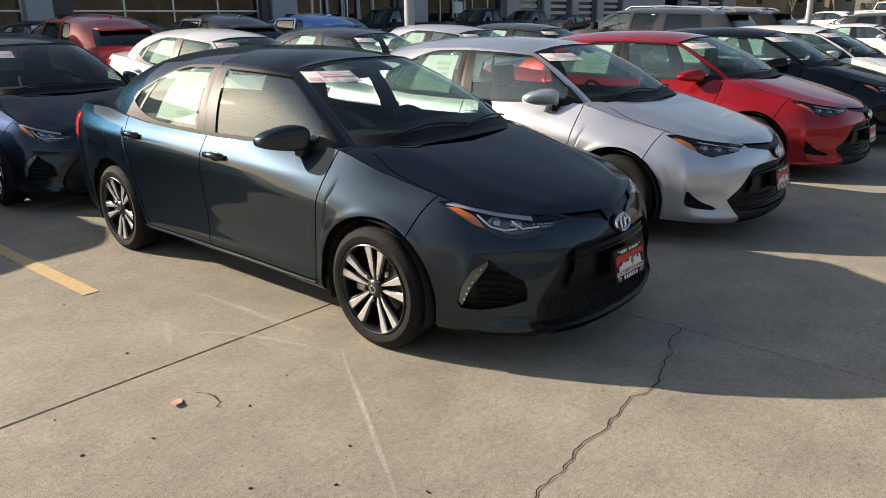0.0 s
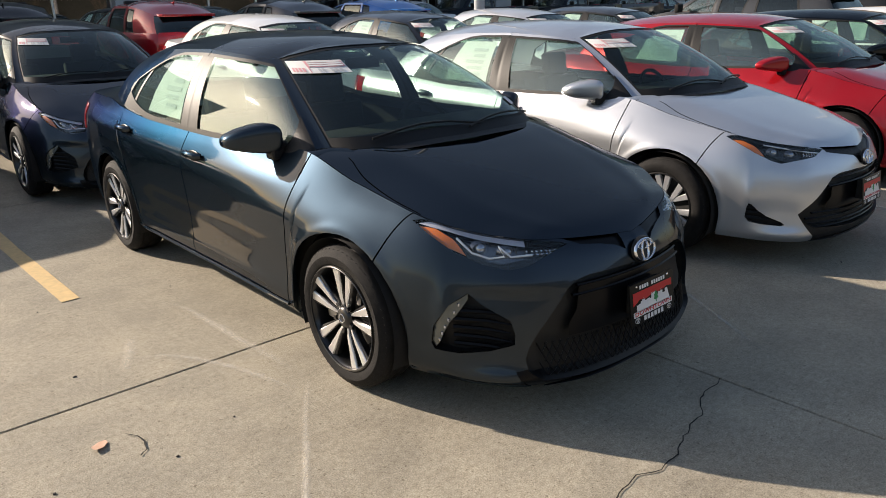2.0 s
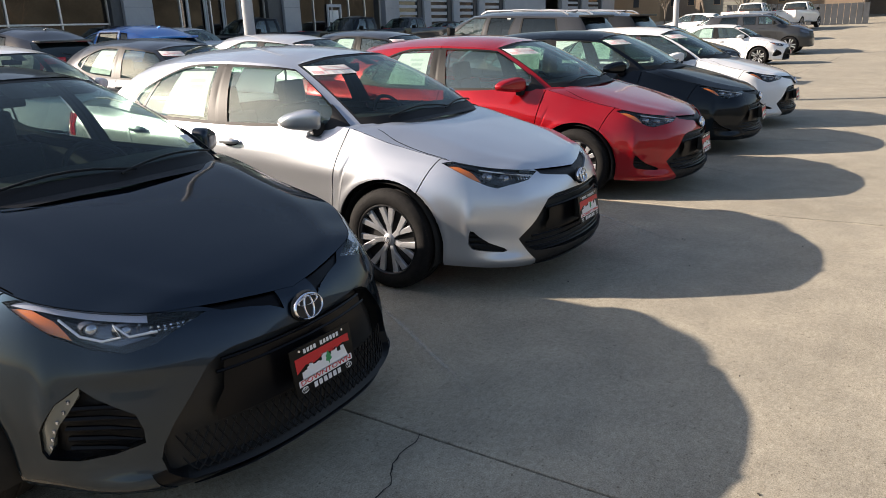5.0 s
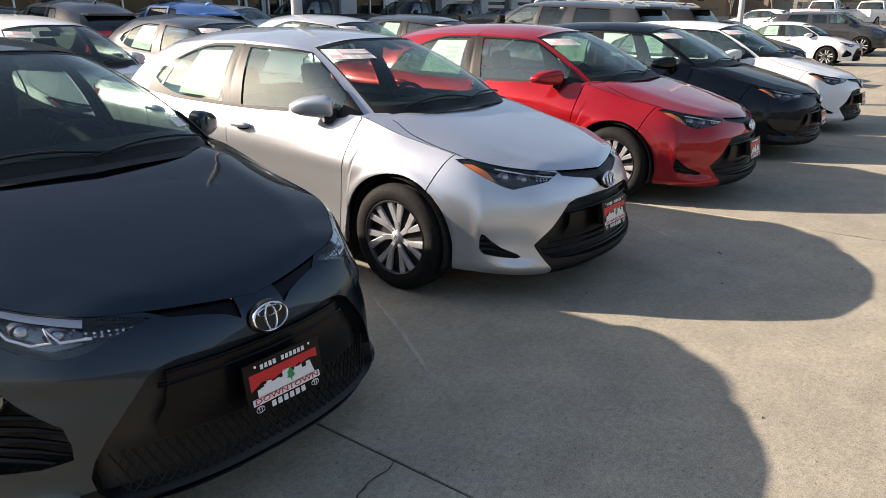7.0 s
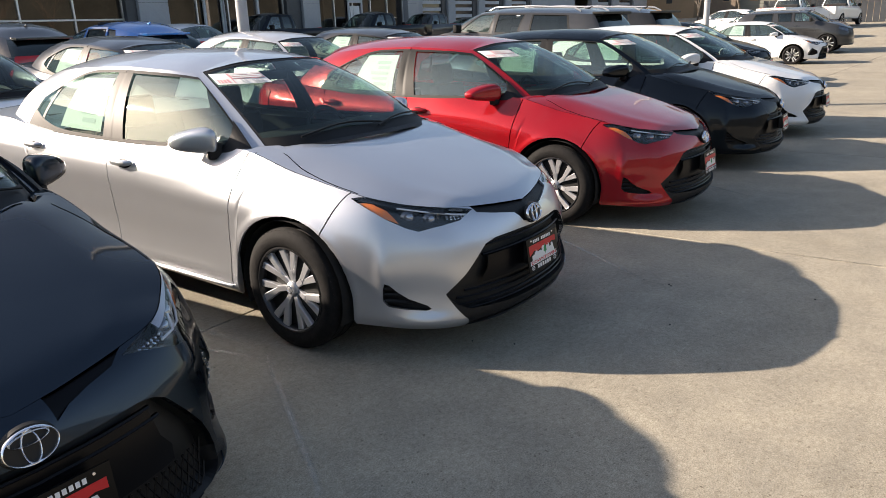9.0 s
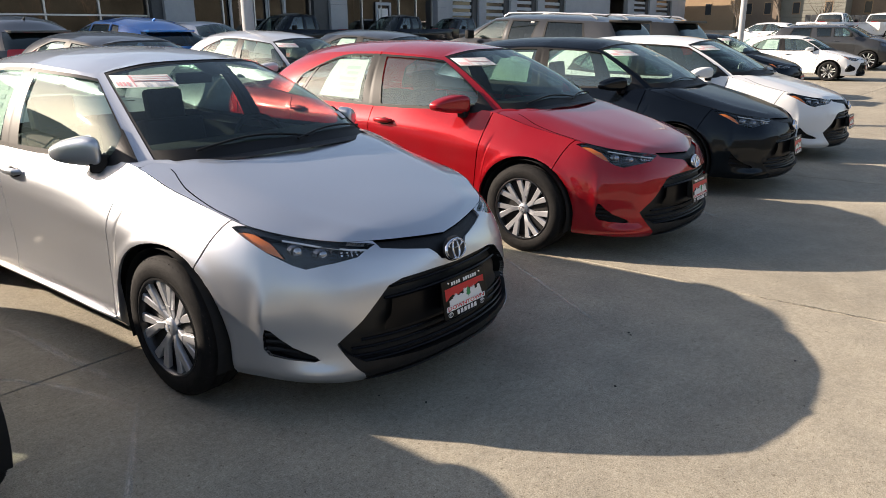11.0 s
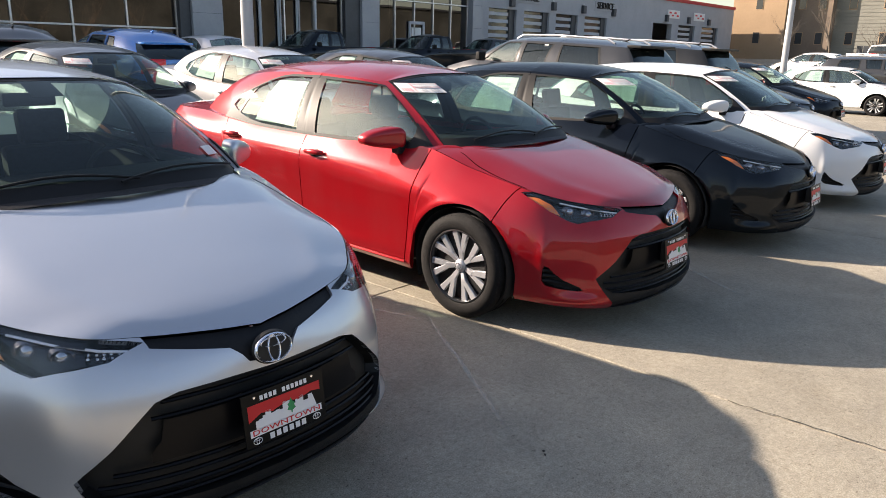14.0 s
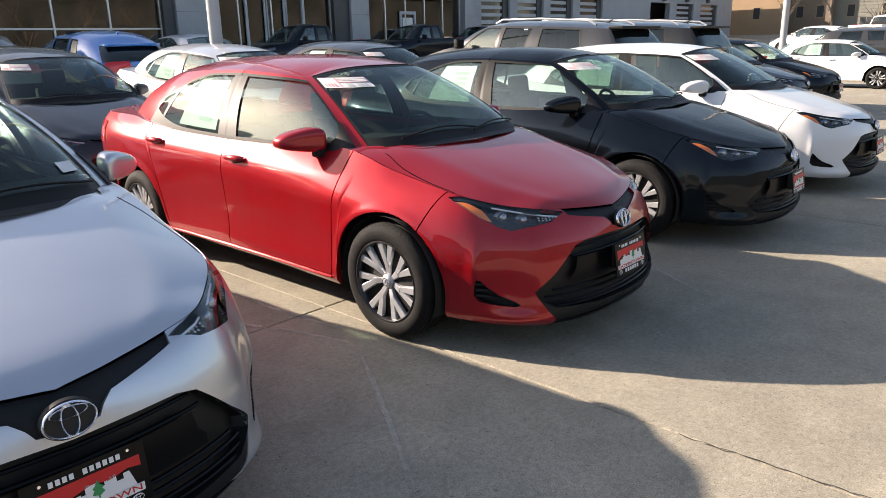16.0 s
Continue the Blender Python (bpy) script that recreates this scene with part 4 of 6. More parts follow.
            grip = tube_bm([(s * (a[0] + 0.000), y0 - 0.092, z0 + 0.012), (s * (a[0] + 0.026), y0 - 0.066, z0 + 0.012), (s * (a[0] + 0.034), y0, z0 + 0.013), (s * (a[0] + 0.026), y0 + 0.068, z0 + 0.012), (s * (a[0] + 0.0), y0 + 0.092, z0 + 0.012)],
                           [0.010, 0.015, 0.016, 0.015, 0.010], 10, flat=1.2)
            part("handle_grip", grip, body, hd)
        # mirror
        mb = bmesh.new()
        bmesh.ops.create_uvsphere(mb, u_segments=32, v_segments=20, radius=1, matrix=pose(0, 0, 0, 90))
        for v in mb.verts:
            x, y, z = (math.copysign(abs(c) ** 0.55, c) for c in v.co)
            o = (x * s + 1) / 2
            y = min(y, 0.45) if y > 0 else y * (1.0 - 0.45 * o)
            k = 1.0 - 0.48 * o**1.8
            v.co = Vector((s * 0.866 + x * 0.108, 0.575 + y * 0.084 + 0.13 * o, 1.010 + z * 0.074 * k - 0.018 * o * o + (0.010 * o if z < 0 else 0)))
        mir = part("door_mirror", mb, body, car)
        part("mirror_base", box_bm(0.085, 0.075, 0.085, (s * 0.772, 0.575, 0.955), 0.022, 3), BLACK_PLASTIC, mir)
        gl = bmesh.new()
        bmesh.ops.create_circle(gl, cap_ends=True, radius=1, segments=24, matrix=Matrix.Translation((s * 0.845, 0.672, 1.004)) @ pose(0, 0, 0, 0, 0, s * 31) @ Matrix.Diagonal((0.085, 1, 0.052, 1)) @ pose(0, 0, 0, -90))
        part("mirror_glass", gl, CHROME, mir)
        paste("mirror_sail", *hs.sheet(np.linspace(3.42, 4.50, 8), -0.08, lambda p: 0.30 * max(0.02, (4.50 - p) / 1.1), 6, -0.008, 0.02), BLACK_PLASTIC, car, s)
        wheel_well(car, 0.0, s)
        wheel_well(car, 2.70, s)
    # inner skin that closes the gaps, floor
    qs = np.linspace(0, sh.length, 150)
    f = sh.flat(qs, qs, 0.0, 0.98, 8)
    paste("inner_body", *sh.lift(f, None, 0.075, 0), UNDER, car)
    f.free()
    part("floor_pan", box_bm(1.1, 4.2, 0.06, (0, 1.4, 0.24), 0.02), UNDER, car)
    # tail
    rb = sh.flat(np.linspace(qy(3.40), sh.length, 30), np.linspace(qy(3.40), sh.length, 30), 0, 0.997, 26)
    paste("rear_bumper", *sh.lift(rb, None, 0, 0.014), body, car)
    rb.free()
    for s in (-1, 1):
        tl = sh.flat(np.linspace(qy(3.22), sh.q_y(3.64), 16), np.linspace(qy(3.26), sh.q_y(3.64), 16), 0.66, 0.86, 6)
        paste("tail_lamp", *sh.lift(tl, None, -0.006, 0.02), RED_LENS, car, s, "red wraparound tail lamp")
        tl.free()
    # hood, boot lid
    hv, hf = ladder(sh, 0.0, qy(.30), 54, (-.83, -.74, -.6, -.4, -.1, .1, .2, .55), (.69, .742, .79, .846, .924, .968, .982, .995), 18, 0.004, np.interp(np.linspace(0, qy(.30), 54), (qy(-.5), qy(.1)), (2.4, 5.0)), 0.006)
    hood = obj("hood", hv, hf, body, car)
    hood_tree = BVHTree.FromPolygons(hv, hf)
    for s in (-1, 1):
        line = []
        for t in np.linspace(0, 1, 24):
            y = -0.345 + 0.525 * t
            x = float(curve((-.345, -.2, 0, .1, .14, .18), (.690, .700, .690, .668, .655, .648), y))
            hit = hood_tree.ray_cast(Vector((s * x, y, 2)), Vector((0, 0, -1)))[0]
            if hit:
                line.append((hit.x, hit.y, hit.z - 0.0016))
        part("hood_seam", tube_bm(line, 0.0032, 6), GAP_BLACK, hood)
    bv, bf = ladder(sh, qy(2.2), sh.length, 42, (2.2, 2.6, 3.0, 3.3, 3.6, 3.72), (1.0, 1.04, 1.07, 1.075, 1.06, 1.045), 14)
    obj("boot_lid", bv, bf, body, car)
    # glass house
    ro = obj("roof", *hs.roof(), body, car)
    spans = ((0.0, 2.72, "w"), (2.72, 3.55, "p"), (3.55, 5.9, "s"), (5.9, 7.1, "b"), (7.1, 9.0, "s"), (9.0, 10.6, "p"), (10.6, 13.0, "r"))
    low_f = lambda p: 0.045 if p < 7.6 else 0.045 + 0.20 * ((p - 7.6) / 1.4) ** 2
    high_f = lambda p: (0.93 - 0.04 * max(0, (4.2 - p) / 0.9)) if p < 7.6 else 0.93 - 0.52 * max(0, (p - 7.6) / 1.4) ** 1.8
    for s in (-1, 1):
        paste("side_frame", *join_lists(hs.sheet(np.linspace(2.80, 3.52, 10), 0.0, 1.0, 14), hs.sheet(np.linspace(9.0, 10.6, 14), 0.0, 1.0, 14),
                                        hs.sheet(np.linspace(3.52, 9.0, 62), high_f, 1.0, 5)), body, car, s)
        paste("window_trim", *join_lists(hs.sheet(np.linspace(3.52, 9.0, 62), -0.02, low_f, 3, -0.002),
                                         hs.sheet(np.linspace(3.52, 9.0, 62), lambda p: high_f(p) - 0.025, lambda p: high_f(p) + 0.02, 3, -0.002),
                                         hs.sheet(np.linspace(8.93, 9.06, 3), low_f, high_f, 6, -0.002), hs.sheet(np.linspace(3.49, 3.58, 3), low_f, high_f, 12, -0.002)), TRIM_BLACK, car, s)
        paste("centre_pillar", *hs.sheet(np.linspace(5.9, 7.1, 6), low_f, high_f, 12, -0.001), TRIM_BLACK, car, s)
    paste("rear_header", *hs.sheet(np.linspace(10.6, 13, 14), 0.93, 1.0, 3), body, car)
    ws = paste("windshield", *hs.sheet(np.linspace(0, 2.80, 24), 0.0, 0.985, 16, 0.004), WINDSHIELD, car)
    paste("windshield_frit", *join_lists(hs.sheet(np.linspace(0, 2.80, 24), -0.01, 0.085, 3, 0.003), hs.sheet(np.linspace(2.68, 2.80, 3), 0.05, 0.985, 12, 0.003), hs.sheet(np.linspace(0, 2.80, 24), 0.965, 0.992, 3, 0.003)), TRIM_BLACK, car)
    rw = paste("rear_window", *hs.sheet(np.linspace(10.6, 13, 20), 0.03, 0.93, 12, 0.004), SIDE_GLASS, car)
    for s in (-1, 1):
        for nm, a, b in (("front_side_window", 3.54, 5.9), ("rear_side_window", 7.1, 8.55), ("quarter_window", 8.6, 8.95)):
            w = paste(nm, *hs.sheet(np.linspace(a, b, 16), low_f, high_f, 10, 0.008), SIDE_GLASS, car, s)
            w.visible_shadow = True
        paste("window_bar", *hs.sheet(np.linspace(8.53, 8.62, 3), low_f, high_f, 8, 0.004), TRIM_BLACK, car, s)
    # cowl and wipers
    cw = []
    for p in np.linspace(0, 2.45, 26):
        a = hs.at(p, 0.0)
        cw.append((a[0], a[1] + 0.02, a[2] + 0.004))
    v = [(x, y - 0.066 + 0.02 * (x / 0.7) ** 2, z - 0.014 - 0.022 * (x / 0.65) ** 2) for x, y, z in cw] + cw
    m_ = len(cw)
    paste("cowl", [(0.0 if abs(x) < 1e-6 else x, y, z) for x, y, z in v], [(i, i + 1, m_ + i + 1, m_ + i) for i in range(m_ - 1)], BLACK_PLASTIC, car)
    # painted corner between the hood, the fender and the windshield
    for s in (-1, 1):
        cv, rows_ = [], 6
        for k in range(14):
            t = k / 13
            a = hs.at(2.38 + 1.52 * t, 0.0)
            b_ = sh.raw(np.array([qy(0.20 + 0.25 * t)]), np.array([0.99]))[0]
            hit = hood_tree.ray_cast(Vector((0.60 + 0.13 * t, 0.20 + 0.22 * t, 2)), Vector((0, 0, -1)))[0]
            b_ = np.array(hit) if hit and t < 0.6 else b_
            for u in np.linspace(0, 1, rows_):
                c_ = a + (b_ - a) * u
                cv.append((c_[0], c_[1], c_[2] + 0.004 * 4 * u * (1 - u)))
        paste("cowl_corner", cv, [(i * rows_ + j, i * rows_ + j + 1, (i + 1) * rows_ + j + 1, (i + 1) * rows_ + j) for i in range(13) for j in range(rows_ - 1)], body, car, s)
    for x0, x1, p0, p1 in ((-0.50, 0.10, 0.03, 0.10), (0.02, 0.60, 0.03, 0.09)):
        pts = []
        for t in np.linspace(0, 1, 8):
            x = x0 + (x1 - x0) * t
            p = float(np.interp(abs(x), [a[0] for a in cw], np.linspace(0, 2.45, 26)))
            a = hs.at(p, p0 + (p1 - p0) * math.sin(t * 3) ** 1 + 0.01, -0.012)
            pts.append((x, a[1], a[2]))
        part("wiper", tube_bm(pts, 0.0055, 6), TRIM_BLACK, car)
    # stickers on the glass
    def decal(nm, p0, p1, v0, v1, material, s, off, label="", parent=car):
        return paste(nm, *hs.sheet(np.linspace(p0, p1, 5), v0, v1, 4, off), material, parent, s, label)
    grid_v = np.linspace(0.5, 1.0, 60)

    def level(z):
        return lambda p: float(np.interp(z, hs.at(np.full(60, p), grid_v)[:, 2], grid_v))
    tag = decal("price_label", 1.0, 2.62, level(1.268), level(1.322), PAPER, -1, -0.002, "white and pink price label on the glass")
    decal("label_panel", 1.03, 1.92, level(1.293), level(1.319), PINK, -1, -0.0035, parent=tag)
    decal("label_rule", 1.92, 1.95, level(1.270), level(1.320), PINK, -1, -0.0035, parent=tag)
    strips = lambda spans, off: join_lists(*[hs.sheet(np.linspace(a, b, 3), level(lo_), level(hi_), 3, off) for a, b, lo_, hi_ in spans])
    paste("label_band", *strips([(1.06, 1.88, 1.2955 + 0.008 * i, 1.301 + 0.008 * i) for i in range(3)], -0.005), PAPER, tag, -1)
    paste("label_print", *strips([(2.06 + 0.12 * i, 2.14 + 0.12 * i, 1.274, 1.291) for i in range(4)], -0.0035), PINK, tag, -1)
    paste("label_price", *strips([(1.14 + 0.10 * i, 1.21 + 0.10 * i, 1.273, 1.288) for i in range(6) if i != 3], -0.0035), GREY_PRINT, tag, -1)
    decal("corner_label", 1.75, 2.25, 0.16, 0.24, PAPER, 1, -0.002, "small white stock label")
    win = decal("window_sheet", 7.22, 8.02, 0.10, 0.84, PAPER, -1, 0.016, "white paper window sheet behind the glass")
    for i in range(5):
        decal("print_block", 7.36, 7.6 + 0.06 * (i % 3), 0.2 + 0.11 * i, 0.26 + 0.11 * i, GREY_PRINT, -1, 0.0145, parent=win)
    decal("sensor_housing", 0.0, 0.22, 0.80, 0.97, TRIM_BLACK, 0, 0.012)
    # inside
    lv, lf_ = hs.roof(8, 0.0, None, 0.5)
    obj("headliner", [(x * 0.96, y, z - 0.025) for x, y, z in lv], lf_, FABRIC, car)
    for x in (-0.37, 0.37):
        st_ = part("front_seat", seat_bm(0.50), FABRIC, car)
        st_.matrix_local = Matrix.Translation((x, 1.45, 0.0)) @ pose(0, 0, 0, -8)
        hr = part("headrest", box_bm(0.26, 0.10, 0.20, (0, 0.31, 1.12), 0.045, 3), FABRIC, st_)
    rs = part("rear_seat", seat_bm(1.25), FABRIC, car)
    rs.matrix_local = Matrix.Translation((0, 2.35, 0.02)) @ pose(0, 0, 0, -14)
    for x in (-0.36, 0.36):
        part("headrest", box_bm(0.24, 0.09, 0.15, (x, 0.30, 1.05), 0.04, 3), FABRIC, rs)
    part("parcel_shelf", box_bm(1.15, 0.45, 0.03, (0, 2.88, 1.02), 0.01), DASH, car)
    dv, df = [], []
    for p_ in np.linspace(0, 3.1, 20):
        a = hs.at(p_, 0.0)
        x = min(a[0], 0.66)
        dv += [(x, a[1] + 0.05, a[2] + 0.008), (x, a[1] + 0.16, a[2] + 0.026), (x, 0.70, 0.985), (x, 0.78, 0.95), (x, 0.80, 0.60)]
    df = [(5 * i + k, 5 * i + k + 1, 5 * i + k + 6, 5 * i + k + 5) for i in range(19) for k in range(4)]
    paste("dashboard", [(0.0 if x < 1e-6 else x, y, z) for x, y, z in dv], df, DASH, car)
    part("centre_console", box_bm(0.22, 0.9, 0.35, (0, 1.0, 0.55), 0.04, 2), DASH, car)
    wh = bmesh.new()
    ringp = [(0.185 * math.cos(a), 0, 0.185 * math.sin(a)) for a in np.linspace(0, 2 * math.pi, 29)]
    tube_bm(ringp, 0.014, 8, wh)
    box_bm(0.34, 0.03, 0.05, bm=wh)
    box_bm(0.14, 0.05, 0.13, (0, 0.0, -0.02), 0.03, bm=wh)
    sw = part("steering_wheel", wh, DASH, car)
    sw.matrix_local = Matrix.Translation((0.37, 0.85, 0.88)) @ pose(0, 0, 0, -25)
    part("inner_mirror", box_bm(0.22, 0.03, 0.06, (0, 0.94, 1.285), 0.02, 3), TRIM_BLACK, car)
    for yc in (0.0, 2.70):
        for s in (-1, 1):
            wheel(car, yc, s, "alloy" if sport else "cover", turn=0.3 + yc * 0.7 + s * 0.2)
    return car


def join_lists(*sheets):
    v, f = [], []
    for a, b in sheets:
        n = len(v)
        v += a
        f += [tuple(i + n for i in face) for face in b]
    return v, f


def cut_inside(bm, poly):
    """The faces whose middle lies in the polygon."""
    lo, hi = np.min(poly, 0) - 0.004, np.max(poly, 0) + 0.004
    inside = []
    for f in bm.faces:
        c = f.calc_center_median()
        if lo[0] < c.x < hi[0] and lo[1] < c.y < hi[1]:
            odd = False
            for (ax, ay), (bx, by) in zip(poly, poly[1:] + poly[:1]):
                if (ay > c.y) != (by > c.y) and c.x < (bx - ax) * (c.y - ay) / (by - ay) + ax:
                    odd = not odd
            if odd:
                inside.append(f)
    return inside


def mesh_bars(sh, front_q, gr):
    """The fine crossing bars of the lower mesh grille."""
    def on(x, z):
        q = front_q(min(abs(x), 0.56))
        a = sh.at(np.array([q]), np.array([sh.v_z(q, z)]), 0.022)[0]
        return (math.copysign(a[0], x) if x else 0.0, a[1], a[2])
    n = 19
    bm = bmesh.new()
    for k in range(-n, n + 1):
        for lean in (-1, 1):
            x0 = k * 0.03
            pts = [on(x0 + lean * 0.08 * t, 0.205 + 0.145 * t) for t in np.linspace(0, 1, 5) if abs(x0 + lean * 0.08 * t) < 0.50 + 0.05 * t]
            if len(pts) > 1:
                tube_bm(pts, 0.0032, 4, bm)
    tagged(part("grille_mesh", bm, GLOSS_BLACK, gr), kind="stuff")


PAINTED = []


def repaint(car, material):
    for o in car.children_recursive:
        if o.type == "MESH" and o.material_slots and o.material_slots[0].material in PAINTED:
            o.material_slots[0].link = "OBJECT"
            o.material_slots[0].material = material
    return car


# ---- ground ----
def concrete():
    m = mat("concrete", (0.36, 0.33, 0.27), 0.85)
    b = m.node_tree.nodes["Principled BSDF"]
    b.inputs["Specular IOR Level"].default_value = 0.15
    tc = node(m, "ShaderNodeTexCoord")
    big = node(m, "ShaderNodeTexNoise", Scale=0.35, Detail=5.0, Roughness=0.6)
    mid = node(m, "ShaderNodeTexNoise", Scale=3.0, Detail=8.0, Roughness=0.7)
    fine = node(m, "ShaderNodeTexNoise", Scale=150.0, Detail=4.0, Roughness=0.8)
    pit = node(m, "ShaderNodeTexNoise", Scale=55.0, Detail=3.0, Roughness=0.55)
    blot = node(m, "ShaderNodeTexNoise", Scale=1.3, Detail=9.0, Roughness=0.62, Distortion=0.6)
    for n_ in (big, mid, fine, pit, blot):
        link(m, tc.outputs["Object"], n_.inputs["Vector"])
    r1 = node(m, "ShaderNodeValToRGB")
    r1.color_ramp.elements[0].position, r1.color_ramp.elements[0].color = 0.3, (0.385, 0.355, 0.295, 1)
    r1.color_ramp.elements[1].position, r1.color_ramp.elements[1].color = 0.7, (0.497, 0.455, 0.374, 1)
    r2 = node(m, "ShaderNodeValToRGB")
    r2.color_ramp.elements[0].position, r2.color_ramp.elements[0].color = 0.35, (0.83, 0.83, 0.83, 1)
    r2.color_ramp.elements[1].position, r2.color_ramp.elements[1].color = 0.65, (1.08, 1.07, 1.05, 1)
    r3 = node(m, "ShaderNodeValToRGB")
    r3.color_ramp.elements[0].position, r3.color_ramp.elements[0].color = 0.30, (0.48, 0.47, 0.45, 1)
    r3.color_ramp.elements[1].position, r3.color_ramp.elements[1].color = 0.64, (1.16, 1.16, 1.15, 1)
    for a, r in ((big, r1), (mid, r2), (fine, r3)):
        link(m, a.outputs["Fac"], r.inputs["Fac"])
    m1 = node(m, "ShaderNodeMix")
    m1.data_type, m1.blend_type = "RGBA", "MULTIPLY"
    m2 = node(m, "ShaderNodeMix")
    m2.data_type, m2.blend_type = "RGBA", "MULTIPLY"
    m1.inputs["Factor"].default_value = m2.inputs["Factor"].default_value = 1.0
    link(m, r1.outputs["Color"], m1.inputs["A"])
    link(m, r2.outputs["Color"], m1.inputs["B"])
    link(m, m1.outputs[2], m2.inputs["A"])
    link(m, r3.outputs["Color"], m2.inputs["B"])
    last = m2
    speck = node(m, "ShaderNodeTexNoise", Scale=38.0, Detail=7.0, Roughness=0.8)
    link(m, tc.outputs["Object"], speck.inputs["Vector"])
    for src, lo, hi, dark in ((speck, 0.38, 0.60, (0.73, 0.72, 0.70, 1)), (pit, 0.30, 0.37, (0.55, 0.53, 0.50, 1)), (blot, 0.30, 0.48, (0.89, 0.88, 0.87, 1))):
        r4 = node(m, "ShaderNodeValToRGB")
        r4.color_ramp.elements[0].position, r4.color_ramp.elements[0].color = lo, dark
        r4.color_ramp.elements[1].position, r4.color_ramp.elements[1].color = hi, (1, 1, 1, 1)
        link(m, src.outputs["Fac"], r4.inputs["Fac"])
        m3 = node(m, "ShaderNodeMix")
        m3.data_type, m3.blend_type = "RGBA", "MULTIPLY"
        m3.inputs["Factor"].default_value = 1.0
        link(m, last.outputs[2], m3.inputs["A"])
        link(m, r4.outputs["Color"], m3.inputs["B"])
        last = m3
    link(m, last.outputs[2], b.inputs["Base Color"])
    bp = node(m, "ShaderNodeBump", Strength=0.5, Distance=0.006)
    link(m, fine.outputs["Fac"], bp.inputs["Height"])
    link(m, bp.outputs["Normal"], b.inputs["Normal"])
    rr = node(m, "ShaderNodeMapRange")
    rr.inputs["To Min"].default_value, rr.inputs["To Max"].default_value = 0.6, 0.95
    link(m, mid.outputs["Fac"], rr.inputs["Value"])
    link(m, rr.outputs["Result"], b.inputs["Roughness"])
    return m


CONCRETE = concrete()
JOINT = vary(mat("joint_filler", (0.03, 0.028, 0.025), 0.9), 20, (0.008, 0.008, 0.007), (0.026, 0.024, 0.021))
YELLOW = vary(mat("yellow_road_paint", (0.62, 0.43, 0.19), 0.8), 25, (0.46, 0.34, 0.17), (0.66, 0.46, 0.21), rough=(0.6, 0.9))


def rise(x, y):
    """The lot climbs gently to the building and to the houses."""
    dip = 0.24 * float(np.interp(x, (16.705, 37.155, 43.0), (0, 1, 0))) * float(np.interp(y, (8.82, 12.91), (1, 0)))
    return float(np.interp(y, (4.73, 8.82, 19.3), (0, 0.20, 0.45))) + 0.026 * min(max(x - 32, 0), 60) - dip


gx, gy = (-300, -60, -12, 16.705, 32, 37.155, 43, 50, 92, 400), (-300, -40, 4.73, 8.82, 12.91, 19.3, 60, 300)
ground = obj("ground", [(x, y, -0.02 + rise(x, y)) for x in gx for y in gy], grid_faces(len(gx), len(gy), 0, True), CONCRETE, None, "grey concrete ground of the parking lot", False, "structure", "ground")
# cast slabs with open joints between them
paving = thing("pavement", "cast concrete parking slabs with dark joints", "pavement", kind="structure")
JX, JY, SLAB, GAP = 0.345, 0.64, 4.09, 0.010
for i in range(-3, 8):
    for j in range(-3, 2):
        x0, y0 = JX + i * SLAB + GAP / 2, JY + j * SLAB + GAP / 2
        x1, y1 = x0 + SLAB - GAP, y0 + SLAB - GAP
        b = 0.004
        v = [(x0, y0, -0.02), (x1, y0, -0.02), (x1, y1, -0.02), (x0, y1, -0.02), (x0, y0, -b), (x1, y0, -b), (x1, y1, -b), (x0, y1, -b), (x0 + b, y0 + b, 0), (x1 - b, y0 + b, 0), (x1 - b, y1 - b, 0), (x0 + b, y1 - b, 0)]
        v = [(x, y, z + rise(x, y)) for x, y, z in v]
        f = [(0, 1, 5, 4), (1, 2, 6, 5), (2, 3, 7, 6), (3, 0, 4, 7), (4, 5, 9, 8), (5, 6, 10, 9), (6, 7, 11, 10), (7, 4, 8, 11), (8, 9, 10, 11)]
        obj("slab", v, f, CONCRETE, paving, smooth=False)

jx, jy = [JX + i * SLAB for i in range(-3, 9)], [JY + j * SLAB for j in range(-3, 3)]
obj("joint_filler", [(x, y, -0.010 + rise(x, y)) for x in jx for y in jy], grid_faces(len(jx), len(jy), 0, True), JOINT, paving, smooth=False)


